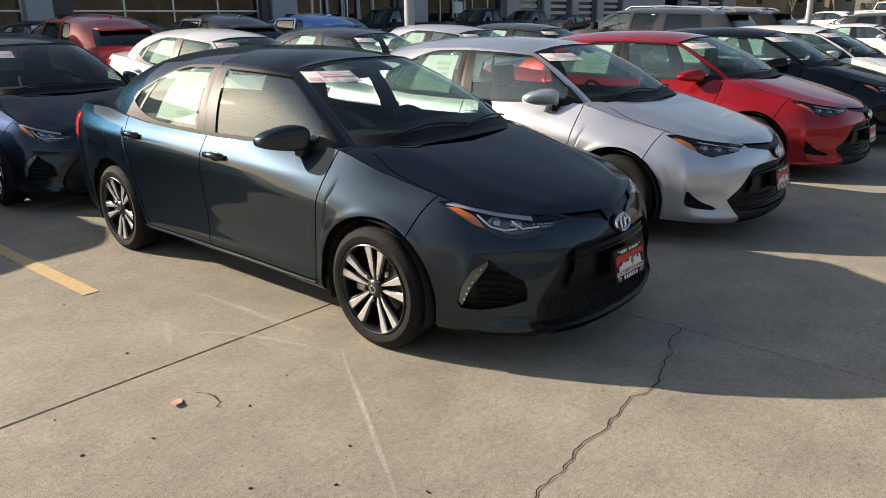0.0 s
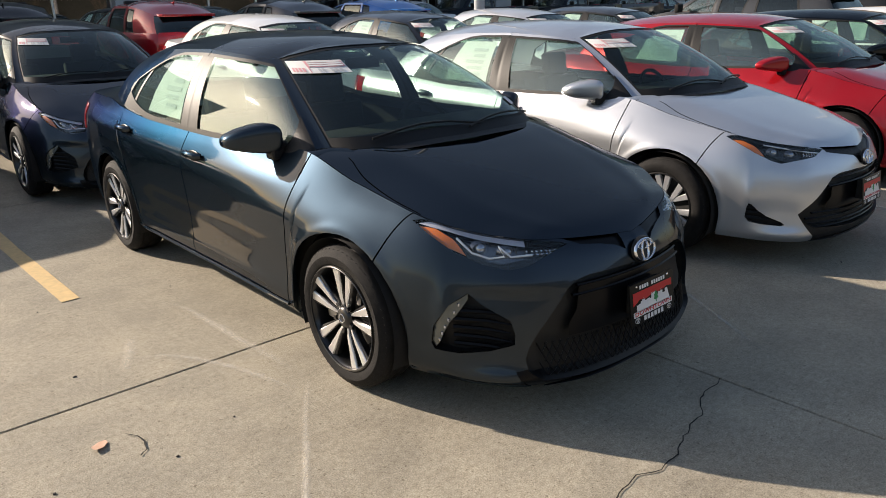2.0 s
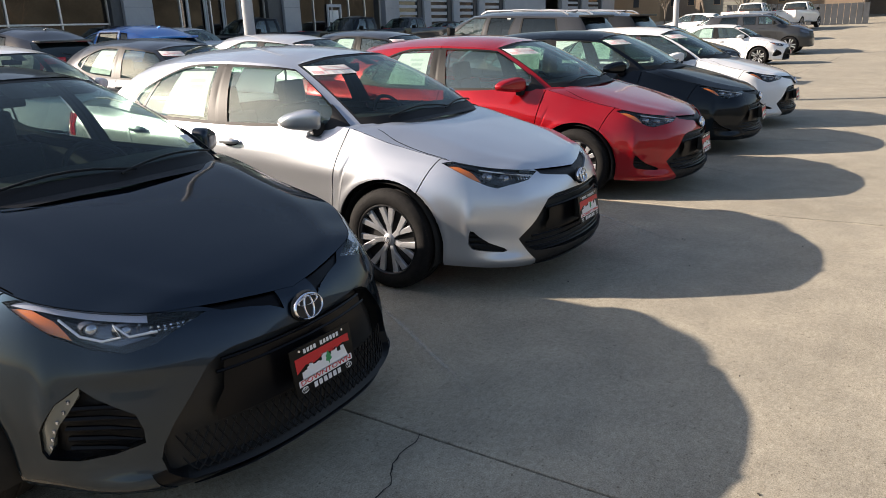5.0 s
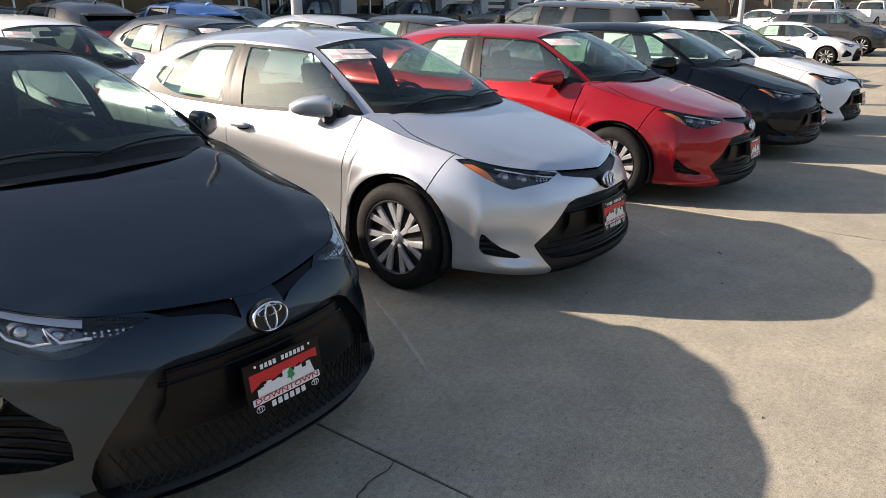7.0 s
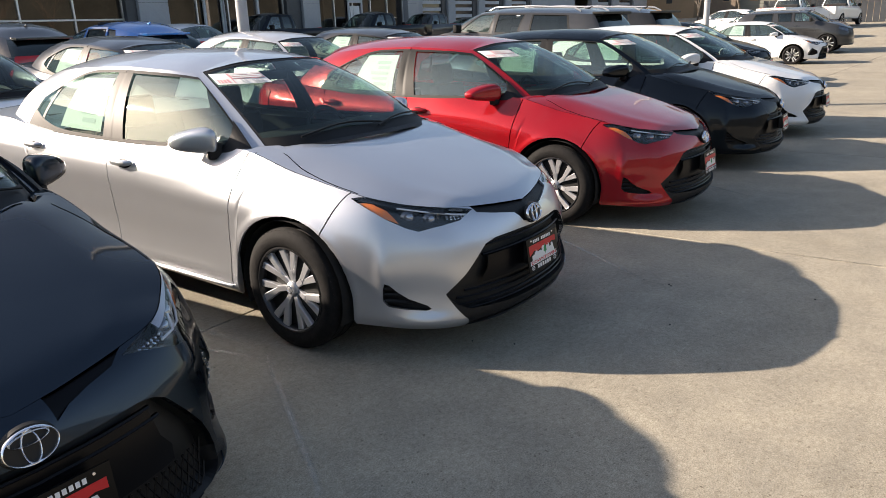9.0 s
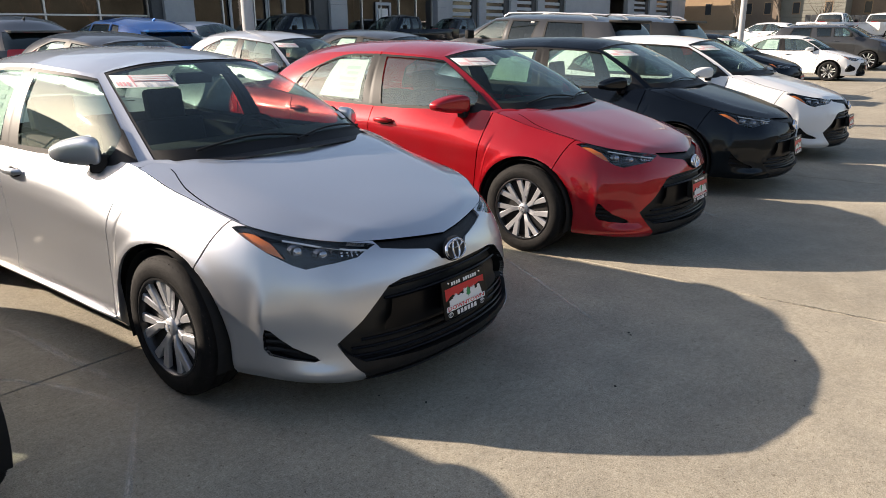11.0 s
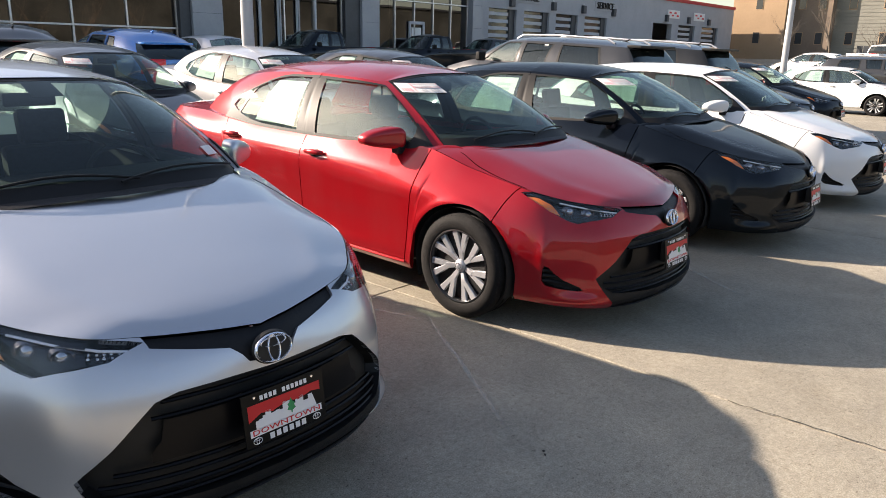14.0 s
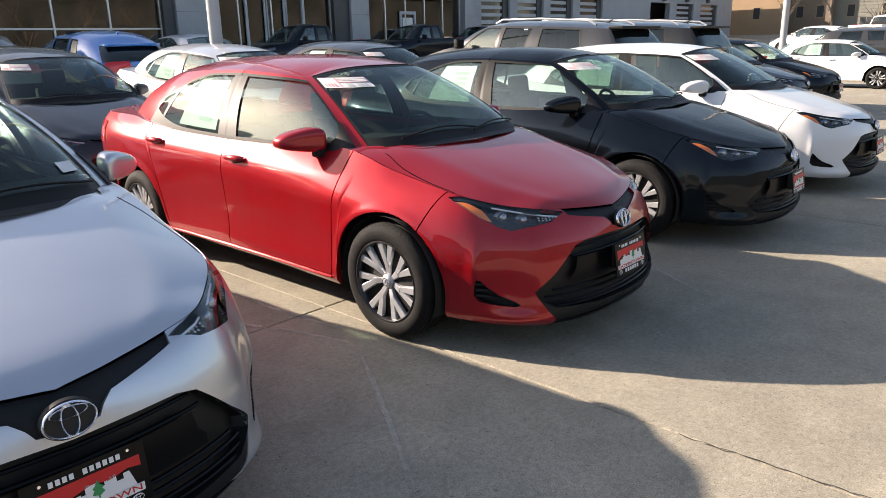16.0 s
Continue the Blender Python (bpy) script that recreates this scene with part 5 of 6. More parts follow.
# ---- sedans of the rows ----
PAINTED += [P_SLATE, P_SILVER, P_RED, P_BLACK, P_WHITE, P_GREY, P_PEARL, P_BLUE, P_STEEL, P_BROWN]
sport = sedan("sedan", "sport", P_SLATE)
tagged(sport, "slate grey compact sedan with machined alloy wheels", "car", "parked sedans")
plain = sedan("sedan", "plain", P_SILVER)
tagged(plain, "silver compact sedan with silver wheel covers", "car", "parked sedans")
plain.matrix_world = pose(2.488, 0.040, 0, 0, 0, 0.12)
for x, y, z, turn, color, src, label in (
        (5.217, 0.011, 0, 0.4, P_RED, plain, "bright red compact sedan with silver wheel covers"),
        (7.750, -0.021, 0, 2.0, P_BLACK, plain, "glossy black compact sedan with silver wheel covers"),
        (10.15, -0.05, 0, 1.0, P_WHITE, plain, "white compact sedan parked beside the black one"),
        (16.6, 2.5, 0, 0.0, P_GREY, plain, "dark grey compact sedan far along the row"),
        (18.6, 2.5, 0, 0.0, P_BLACK, plain, "black compact sedan far along the row"),
        (27.65, 2.69, rise(27.65, 2.69), 0.0, P_WHITE, sport, "white compact sedan with black and silver alloy wheels"),
        (-0.10, 4.98, 0.022, 0.0, P_SLATE, sport, "slate grey sporty sedan nosed up to the front row"),
        (-2.70, 5.0, 0.022, 0.0, P_GREY, plain, "dark grey sedan whose shade falls across the yellow line"),
        (2.65, 5.2, 0.022, 0.0, P_WHITE, plain, "white compact sedan in the second row"),
        (5.05, 5.2, 0.022, 0.0, P_GREY, plain, "dark grey compact sedan in the second row"),
        (7.6, 5.2, 0.022, 0.0, P_PEARL, plain, "pearl white compact sedan in the second row"),
        (10.1, 5.2, 0.022, 0.0, P_STEEL, plain, "steel grey compact sedan in the second row"),
        (4.1, 15.0, 0.35, 0.0, P_BLACK, plain, "black sedan parked near the showroom glass"),
        (6.3, 15.2, 0.35, 0.0, P_GREY, plain, "dark sedan with a windshield label near the showroom"),
        (11.9, 17.2, 0.40, 180.0, P_PEARL, plain, "silver white sedan parked nose-in at the showroom"),
        (46.0, 11.5, 0.45, 178.0, P_WHITE, plain, "white sedan far across the lot"),
        (40.5, 8.6, 0.22, 186.0, P_WHITE, plain, "white sedan beside the far fence"),
        (43.0, 4.2, 0.28, 0.0, P_GREY, plain, "dark grey sedan at the far end of the lot")):
    c = copy_thing(src, pose(x, y, z, 2.8 if 4 < y < 6 and x < 12 else 0, 0, turn))
    repaint(c, color)
    tagged(c, label)


for o in plain.children:
    if o.name.startswith("door_mirror") and o.data.vertices[0].co.x < 0:
        o.matrix_local = Matrix.Translation((-0.775, 0.575, 0)) @ pose(0, 0, 0, 0, 0, -24) @ Matrix.Translation((0.775, -0.575, 0))


# ---- taller vehicles ----
def utility(name, label, category, body, wb, fo, ro, width, low, belt, roof, r, ys, tops, glass, rails=False, bed=0.0, arch=0.0):
    """A sport utility, crossover or pickup, nose to -y. ys and tops: where pillars stand along the belt and along the roof:
    windshield, front pillar (2), centre pillar (2), rear pillar (2), tail pillar (2), tail."""
    car = thing(name, label, category)
    kx = width / 1.772
    y_map = lambda y: np.interp(y, (-.93, 0, 2.7, 3.715), (-fo, 0, wb, wb + ro))
    k = (belt - low) / (0.952 - 0.21)
    tall = lambda row: tuple(low + (z - 0.21) * k * (1.0 if i > 5 else 1.04) for i, z in enumerate(row))
    zl = [tall(row) for row in (Z0, Z1, Z2, Z3, Z4, Z5, Z6, Z7)]
    zl[7] = tuple(min(z, belt + 0.02) for z in zl[7])
    dl = (D0, D1, D2, D3, D4, D5, D6, D7)
    R = r + 0.035
    sh = Shell([x * kx for x in PLAN_X], [float(y_map(y)) for y in PLAN_Y], STATIONS, zl, dl, ((0.0, r, R), (wb, r, R)))
    w = width / 2
    a, a1, a2, b1, b2, c1, c2, d1, d2, e = ys
    ta, ta1, ta2, tb1, tb2, tc1, tc2, td1, td2, te = tops
    foot = np.array([(0, a, belt), (.40 * w, a + .03, belt), (.70 * w, a + .12, belt), (.80 * w, a1, belt), (.84 * w, a2, belt), (.905 * w, b1, belt), (.91 * w, b2, belt), (.91 * w, c1, belt), (.91 * w, c2, belt),
                     (.89 * w, d1, belt), (.86 * w, d2, belt), (.76 * w, e - .02, belt), (.4 * w, e, belt), (0, e, belt)], float)
    h = roof - 0.09
    top = np.array([(0, ta, h), (.32 * w, ta + .02, h), (.52 * w, ta + .06, h - .02), (.62 * w, ta1, h - .03), (.66 * w, ta2, h - .02), (.71 * w, tb1, h), (.715 * w, tb2, h), (.715 * w, tc1, h), (.71 * w, tc2, h),
                    (.70 * w, td1, h - .01), (.68 * w, td2, h - .02), (.60 * w, te - .03, h - .02), (.3 * w, te, h), (0, te, h)], float)
    if arch:
        foot[9:13, 0] *= (0.97, 0.95, 0.90, 0.90)
        top[9:13, 0] *= (0.95, 0.90, 0.85, 0.85)
    top[:, 2] -= arch * ((top[:, 1] - (ta + te) / 2) / ((te - ta) / 2)) ** 2
    hs = House(foot, top, 0.03, (ta - 0.01, ta + 0.5, (ta + te) / 2, te - 0.4, te + 0.01), (h - arch, roof - 0.015 - 0.3 * arch, roof, roof - 0.02 - 0.35 * arch, h - arch))
    qy = sh.q_y
    g = 0.003

    def panel(nm, y0, y1, s, low_v=0.0, cols=24):
        f = sh.flat(np.linspace(qy(y0) + g, qy(y1) - g, cols), np.linspace(qy(y0) + g, qy(y1) - g, cols), low_v, 0.995, 16)
        v, fc = sh.lift(f, None, 0, 0.014)
        f.free()
        return paste(nm, v, fc, body, car, s)
    f = sh.flat(np.linspace(0, qy(-fo * 0.4) - g, 30), np.linspace(0, qy(-fo * 0.4) - g, 30), 0, 0.995, 20)
    bars = [(x, v) for x, v in ((0, 0.42), (qy(-fo * 0.88) * 1.0, 0.45), (qy(-fo * 0.88), 0.82), (0, 0.85))]
    cut(f, bars)
    grille = cut_inside(f, bars)
    lamp = [(qy(-fo * 0.86), 0.62), (qy(-fo * 0.45), 0.70), (qy(-fo * 0.45), 0.90), (qy(-fo * 0.86), 0.86)]
    cut(f, lamp)
    grille = cut_inside(f, bars)
    lamps = cut_inside(f, lamp)
    used = set(grille) | set(lamps)
    paste("front_bumper", *sh.lift(f, [q for q in f.faces if q not in used], 0, 0.014), body, car)
    gr = paste("grille", *sh.lift(f, grille, 0.03, 0, 0.03), BLACK_PLASTIC, car)
    for s in (-1, 1):
        paste("headlamp", *sh.lift(f, lamps, 0.004, 0), LAMP_GREY, car, s)
    f.free()
    for s in (-1, 1):
        panel("front_fender", -fo * 0.4, a2 + 0.02, s)
        fd = panel("front_door", a2 + 0.02, b2 - 0.03, s, 0.12)
        if c1 > b2 + 0.2:
            rd = panel("rear_door", b2 - 0.03, max(c1 + 0.03, b2 + 0.3), s, 0.12)
            panel("rear_fender", max(c1 + 0.03, b2 + 0.3), wb + ro * 0.93, s, cols=40)
        else:
            rd = None
            panel("rear_fender", b2 - 0.03, wb + ro * 0.93, s, cols=44)
        panel("side_sill", a2 + 0.02, wb - R - 0.02, s).data.name = "side_sill"
        for door, y0 in ((fd, b1 - 0.14), (rd, c1 - 0.14)):
            if door:
                q = qy(y0)
                p = sh.at(np.array([q]), np.array([0.80]))[0]
                part("door_handle", box_bm(0.03, 0.18, 0.03, (s * (p[0] + 0.02), y0, p[2]), 0.012), body, door)
        mb = box_bm(0.2, 0.11, 0.17, (s * (w + 0.06), a2 + 0.18, belt + 0.09), 0.05, 3)
        part("door_mirror", mb, TRIM_BLACK, car)
        for yc in (0.0, wb):
            wheel_well(car, yc, s, R, r, w - 0.4, w - 0.04)
            wheel(car, yc, s, "alloy", r, 0.24, w - 0.015, 0.4)
        f = sh.flat(np.linspace(qy(wb + ro * 0.80), qy(wb + ro * 0.975), 8), np.linspace(qy(wb + ro * 0.84), qy(wb + ro * 0.975), 8), 0.62, 0.97, 6)
        paste("tail_lamp", *sh.lift(f, None, -0.008, 0.02), RED_LENS, car, s)
        f.free()
        if rails:
            pts = [(s * .66 * w, ta2 + 0.15, h + 0.03), (s * .66 * w, ta2 + 0.28, h + 0.095), (s * .66 * w, (ta + te) / 2, h + 0.12), (s * .66 * w, te - 0.45, h + 0.095), (s * .66 * w, te - 0.3, h + 0.03)]
            part("roof_rail", tube_bm(pts, 0.018, 8), COVER_SILVER, car, "silver roof rail")
    f = sh.flat(np.linspace(qy(wb + ro * 0.93), sh.length, 20), np.linspace(qy(wb + ro * 0.93), sh.length, 20), 0, 0.995, 14)
    paste("tail_gate", *sh.lift(f, None, 0, 0.014), body, car)
    f.free()
    qs = np.linspace(0, sh.length, 120)
    f = sh.flat(qs, qs, 0.0, 0.98, 6)
    paste("inner_body", *sh.lift(f, None, 0.08, 0), UNDER, car)
    f.free()
    part("floor_pan", box_bm(width * 0.6, fo + wb + ro - 0.6, 0.1, (0, (wb + ro - fo) / 2, low + 0.08), 0.02), UNDER, car)
    hz = belt - 0.01
    nose_z = zl[7][0]
    hv, hf = ladder(sh, 0.0, qy(a1 + 0.1), 36, (-fo, -fo * 0.8, -fo * 0.3, 0.0, a1 + 0.12), (nose_z + 0.01, nose_z + 0.06, belt - 0.05, belt - 0.02, hz), 10, 0.004, 2.6)
    obj("hood", hv, hf, body, car)
    obj("roof", *hs.roof(12), body, car)
    for s in (-1, 1):
        paste("side_frame", *join_lists(hs.sheet(np.linspace(2.85, 4.08, 8), 0, 1, 8), hs.sheet(np.linspace(4.08, 9.0, 40), 0.9, 1, 3), hs.sheet(np.linspace(4.08, 9.0, 40), 0, 0.05, 3),
                                        hs.sheet(np.linspace(4.93, 6.07, 5), 0, 1, 8), hs.sheet(np.linspace(6.93, 8.07, 5), 0, 1, 8), hs.sheet(np.linspace(8.93, 10.7, 12), 0, 1, 8)), body, car, s)
        for nm, p0, p1 in (("front_side_window", 4.08, 4.95), ("rear_side_window", 6.05, 6.95), ("cargo_window", 8.05, 8.95)):
            paste(nm, *hs.sheet(np.linspace(p0, p1, 8), 0.05, 0.9, 8, 0.008), glass if p0 > 5 else SIDE_GLASS, car, s)
            paste("window_seal", *join_lists(hs.sheet(np.linspace(p0, p1, 8), 0.03, 0.07, 2, -0.002), hs.sheet(np.linspace(p0, p1, 8), 0.88, 0.915, 2, -0.002),
                                             hs.sheet(np.linspace(p0 - 0.03, p0 + 0.03, 2), 0.05, 0.9, 6, -0.002), hs.sheet(np.linspace(p1 - 0.03, p1 + 0.03, 2), 0.05, 0.9, 6, -0.002)), TRIM_BLACK, car, s)
    paste("windshield", *hs.sheet(np.linspace(0, 2.85, 16), 0, 0.98, 10, 0.004), WINDSHIELD, car)
    paste("rear_window", *hs.sheet(np.linspace(10.7, 13, 14), 0.06, 0.9, 8, 0.004), glass, car)
    paste("rear_header", *hs.sheet(np.linspace(10.7, 13, 14), 0.9, 1.0, 3), body, car)
    paste("gate_edge", *hs.sheet(np.linspace(10.7, 13, 14), -0.02, 0.06, 3), body, car)
    if not bed:
        sp = box_bm(width * (0.52 if arch else 0.66), 0.26, 0.045, (0, te + 0.05, h - 1.15 * arch), 0.02, 2)
        part("spoiler", sp, body if not rails else TRIM_BLACK, car)
        fin = tube_bm([(0, te - 0.52, roof - 0.03 - 0.4 * arch), (0, te - 0.42, roof + 0.0 - 0.4 * arch), (0, te - 0.37, roof + 0.03 - 0.4 * arch)], [0.028, 0.016, 0.006], 8)
        part("antenna_fin", fin, body, car)
        part("wiper", tube_bm([(0.0, e + 0.03, belt + 0.05), (0.28, e + 0.01, belt + 0.10)], 0.008, 6), TRIM_BLACK, car)
    else:
        part("bed_floor", box_bm(width * 0.80, bed, 0.03, (0, wb + ro - bed / 2 - 0.06, belt - 0.42), 0.01), UNDER, car)
        for s in (-1, 1):
            part("bed_side", box_bm(0.12, bed, 0.46, (s * (w - 0.14), wb + ro - bed / 2 - 0.06, belt - 0.21), 0.02), body, car)
        part("bed_front", box_bm(width * 0.86, 0.08, 0.48, (0, wb + ro - bed - 0.04, belt - 0.22), 0.02), body, car)
        part("bed_gate", box_bm(width * 0.84, 0.07, 0.48, (0, wb + ro - 0.09, belt - 0.22), 0.02), body, car)
    for x in (-0.4, 0.4):
        st_ = part("front_seat", seat_bm(0.52), FABRIC, car)
        st_.matrix_local = Matrix.Translation((x, (a1 + b1) / 2 + 0.5, low + 0.12))
        part("headrest", box_bm(0.26, 0.1, 0.2, (0, 0.30, 1.1), 0.045, 3), FABRIC, st_)
    part("dashboard", box_bm(width * 0.72, 0.5, 0.3, (0, a + 0.45, belt - 0.14), 0.08, 3), DASH, car)
    part("rear_seat", box_bm(width * 0.7, 0.16, 0.7, (0, (b2 + c2) / 2 + 0.5, low + 0.62), 0.05, 3), FABRIC, car)
    return car


SUV_Y = (0.12, 0.38, 0.50, 1.38, 1.46, 2.02, 2.24, 3.18, 3.62, 3.83)
SUV_T = (0.86, 1.00, 1.08, 1.42, 1.48, 2.12, 2.24, 3.02, 3.40, 3.55)
suv = utility("sport_utility", "dark grey sport utility with silver roof rails", "sport utility", P_STEEL, 2.79, 0.92, 1.12, 1.92, 0.36, 1.30, 1.80, 0.385, SUV_Y, SUV_T, DARK_GLASS, True)
suv.matrix_world = pose(13.1, 6.98, 0.11, -2.3, 0, 180)
for (p0, z0, sx, sz) in ((5.07, 1.40, 0.16, 0.09), (5.04, 1.64, 0.08, 0.05)):
    lab = part("window_label", box_bm(0.003, sx, sz, (0, 0, 0)), PAPER, suv)
    lab.matrix_local = Matrix.Translation((0.862 - (z0 - 1.30) * 0.40, 6.98 - p0, z0)) @ pose(0, 0, 0, 0, -22, 0)
s2 = copy_thing(suv, pose(16.1, 7.0, 0.11, -2.3, 0, 180))
repaint(s2, P_BROWN)
tagged(s2, "dark bronze sport utility with a roof rack")
s3 = copy_thing(suv, pose(35.9, 2.95, rise(35.9, 2.95), 0, 0, 0))
repaint(s3, P_STEEL)
tagged(s3, "grey sport utility parked across the aisle")
X_Y = (0.0, 0.36, 0.46, 1.40, 1.48, 2.28, 2.34, 2.62, 3.05, 3.42)
X_T = (0.80, 0.95, 1.03, 1.46, 1.52, 2.14, 2.20, 2.36, 2.72, 2.95)
cross = utility("crossover", "red crossover with a dark rear window", "crossover", P_RED, 2.66, 0.90, 0.98, 1.78, 0.26, 1.06, 1.59, 0.34, X_Y, X_T, DARK_GLASS, False, 0.0, 0.13)
cross.matrix_world = pose(2.9, 13.0, 0.30, -1.4, 0, 180)
for x, color, label in ((5.5, P_STEEL, "grey crossover parked tail to the second row"), (7.8, P_BLUE, "bright blue crossover parked tail to the second row"), (0.3, P_BLACK, "black crossover parked tail to the second row")):
    c = copy_thing(cross, pose(x, 13.0, 0.30, -1.4, 0, 180))
    repaint(c, color)
    tagged(c, label, group="crossovers of the third row")
tagged(cross, group="crossovers of the third row")
T_Y = (0.10, 0.40, 0.52, 1.30, 1.38, 1.86, 1.96, 2.06, 2.12, 2.18)
T_T = (0.80, 0.98, 1.06, 1.36, 1.42, 1.84, 1.92, 1.98, 2.02, 2.06)
truck = utility("pickup_truck", "black pickup truck parked along the showroom", "pickup truck", P_BLACK, 3.45, 0.95, 1.25, 1.95, 0.42, 1.18, 1.80, 0.385, T_Y, T_T, DARK_GLASS, False, 1.75)
truck.matrix_world = pose(17.3, 19.6, 0.44, 0, 0, -90)
for x, y, color, turn, label in ((23.3, 19.6, P_BLACK, -90, "black pickup truck with a cab behind the first"), (29.5, 21.2, P_STEEL, -90, "grey pickup truck by the service bays"), (53.5, 7.6, P_WHITE, 80, "white pickup truck at the far end"), (57.0, 5.4, P_WHITE, 80, "white pickup truck parked far off")):
    c = copy_thing(truck, pose(x, y, rise(x, y), 0, 0, turn))
    repaint(c, color)
    tagged(c, label, group="pickup trucks")
tagged(truck, group="pickup trucks")
c = copy_thing(plain, pose(34.5, 22.0, rise(34.5, 22.0), 0, 0, -90))
repaint(c, P_BLACK)
tagged(c, "black sedan in front of the service bays")

# ---- building ----
PANEL = vary(mat("grey_metal_panel", (0.33, 0.35, 0.38), 0.45, 0.2), 1.2, (0.29, 0.31, 0.34), (0.36, 0.38, 0.41), rough=(0.35, 0.55))
PANEL_DARK = vary(mat("dark_metal_panel", (0.05, 0.055, 0.065), 0.45, 0.2), 1.2, (0.04, 0.045, 0.05), (0.07, 0.075, 0.085), rough=(0.35, 0.55))
WALL_GREY = vary(mat("grey_wall", (0.38, 0.39, 0.41), 0.8), 1.0, (0.34, 0.35, 0.37), (0.42, 0.43, 0.45), bump=0.2, bump_scale=60)
RED_BAND = vary(mat("red_band", (0.5, 0.03, 0.04), 0.5), 2, (0.42, 0.025, 0.035), (0.55, 0.04, 0.05))
ALU = vary(mat("aluminium_frame", (0.55, 0.56, 0.58), 0.35, 0.9), 8, (0.5, 0.51, 0.53), (0.6, 0.61, 0.63))
SHOP_GLASS = pane("shop_glass", (0.22, 0.22, 0.22), 0.11, 0.01)
SHOP_GLASS.node_tree.nodes["Glossy BSDF"].inputs["Color"].default_value = (1.0, 0.95, 0.93, 1)
# Near-black stands in for the shade inside the showroom and the open bay.
ROOM_SHADE = vary(mat("room_shade", (0.03, 0.03, 0.03), 0.9), 0.5, (0.015, 0.015, 0.015), (0.06, 0.055, 0.05))
DOOR_WHITE = vary(mat("roller_door", (0.45, 0.47, 0.5), 0.5), 2, (0.4, 0.42, 0.45), (0.5, 0.52, 0.55))
DOOR_GLASS = mat("roller_door_glass", (0.03, 0.033, 0.035), 0.15, Coat_Weight=0.5)
STUCCO = vary(mat("tan_stucco", (0.33, 0.23, 0.14), 0.9), 0.6, (0.29, 0.20, 0.12), (0.36, 0.25, 0.155), bump=0.3, bump_scale=40)
STUCCO_DARK = vary(mat("brown_stucco", (0.19, 0.145, 0.105), 0.9), 0.6, (0.16, 0.12, 0.09), (0.22, 0.17, 0.125), bump=0.3, bump_scale=40)
SIDING = vary(mat("grey_siding", (0.2, 0.2, 0.17), 0.8), 0.8, (0.17, 0.17, 0.145), (0.22, 0.22, 0.19))
Y0, BASE = 24.3, 0.40


def wall_box(name, x0, x1, y0, y1, z0, z1, material, parent, label=""):
    return part(name, box_bm(x1 - x0, y1 - y0, z1 - z0, ((x0 + x1) / 2, (y0 + y1) / 2, (z0 + z1) / 2), 0.01, 1), material, parent, label, smooth=False)


dealer = thing("dealership_building", "grey metal and glass car dealership with service bays", "building")
wall_box("back_wall", -12, 70, 38, 38.3, 0, 6, WALL_GREY, dealer)
wall_box("showroom_floor", -12, 33.2, 24.7, 38, 0.3, BASE + 0.05, ROOM_SHADE, dealer)
wall_box("showroom_back", -12, 33.2, 31, 31.2, 0.3, 7, ROOM_SHADE, dealer)
wall_box("fascia", -12, 33.6, Y0 - 0.3, Y0 + 0.6, 6.4, 8.6, PANEL, dealer)
wall_box("showroom_roof", -12, 33.2, Y0 + 0.6, 38, 7.0, 7.3, WALL_GREY, dealer)
for x0, x1, xd in ((6.5, 7.35, 8.05), (16.2, 17.5, 15.75), (24.8, 25.9, 23.9), (32.8, 33.6, 33.6)):
    pr = wall_box("pier", x0, x1, Y0 - 0.35, Y0 + 0.5, 0.3, 6.4, PANEL, dealer)
    for z in (1.6, 2.8, 4.0, 5.2):
        wall_box("panel_joint", x0 - 0.004, x1 + 0.004, Y0 - 0.354, Y0 - 0.34, z, z + 0.015, PANEL_DARK, pr)
    if xd != x1:
        wall_box("dark_pier", min(xd, x0), max(min(xd, x0) + abs(x0 - xd), x0) if xd < x0 else xd, Y0 - 0.2, Y0 + 0.5, 0.3, 6.4, PANEL_DARK, dealer) if xd < x0 else wall_box("dark_pier", x1, xd, Y0 - 0.2, Y0 + 0.5, 0.3, 6.4, PANEL_DARK, dealer)
for x0, x1, n_ in ((-12, 6.5, 10), (8.05, 15.75, 4), (17.5, 23.9, 4), (25.9, 32.8, 5)):
    g_ = obj("shop_window", [(x0, Y0 + 0.1, BASE), (x1, Y0 + 0.1, BASE), (x1, Y0 + 0.1, 6.4), (x0, Y0 + 0.1, 6.4)], [(0, 1, 2, 3)], SHOP_GLASS, dealer, smooth=False)
    for k in range(n_ + 1):
        x = x0 + (x1 - x0) * k / n_
        wall_box("mullion", x - 0.035, x + 0.035, Y0 + 0.02, Y0 + 0.14, 0.3, 6.4, ALU, g_)
    for z in ((BASE + 0.05, 2.2, 5.0) if x0 < 16 else (BASE + 0.05, 3.95, 4.9)):
        wall_box("transom", x0, x1, Y0 + 0.0, Y0 + 0.12, z - 0.035, z + 0.035, ALU, g_)
entrance = thing("showroom_entrance", "white framed glass entrance doors of the showroom", "door")
for k in range(3):
    x0 = 19.45 + 0.98 * k
    for x in (x0, x0 + 0.92):
        wall_box("door_stile", x - 0.06, x + 0.06, Y0 - 0.03, Y0 + 0.06, BASE, 3.75, DOOR_WHITE, entrance)
    wall_box("door_head", x0 + 0.061, x0 + 0.859, Y0 - 0.03, Y0 + 0.06, 3.62, 3.75, DOOR_WHITE, entrance)
    wall_box("door_foot", x0 + 0.061, x0 + 0.859, Y0 - 0.03, Y0 + 0.06, BASE, BASE + 0.2, DOOR_WHITE, entrance)
side_door = thing("side_entrance", "white framed glass door with a white notice", "door")
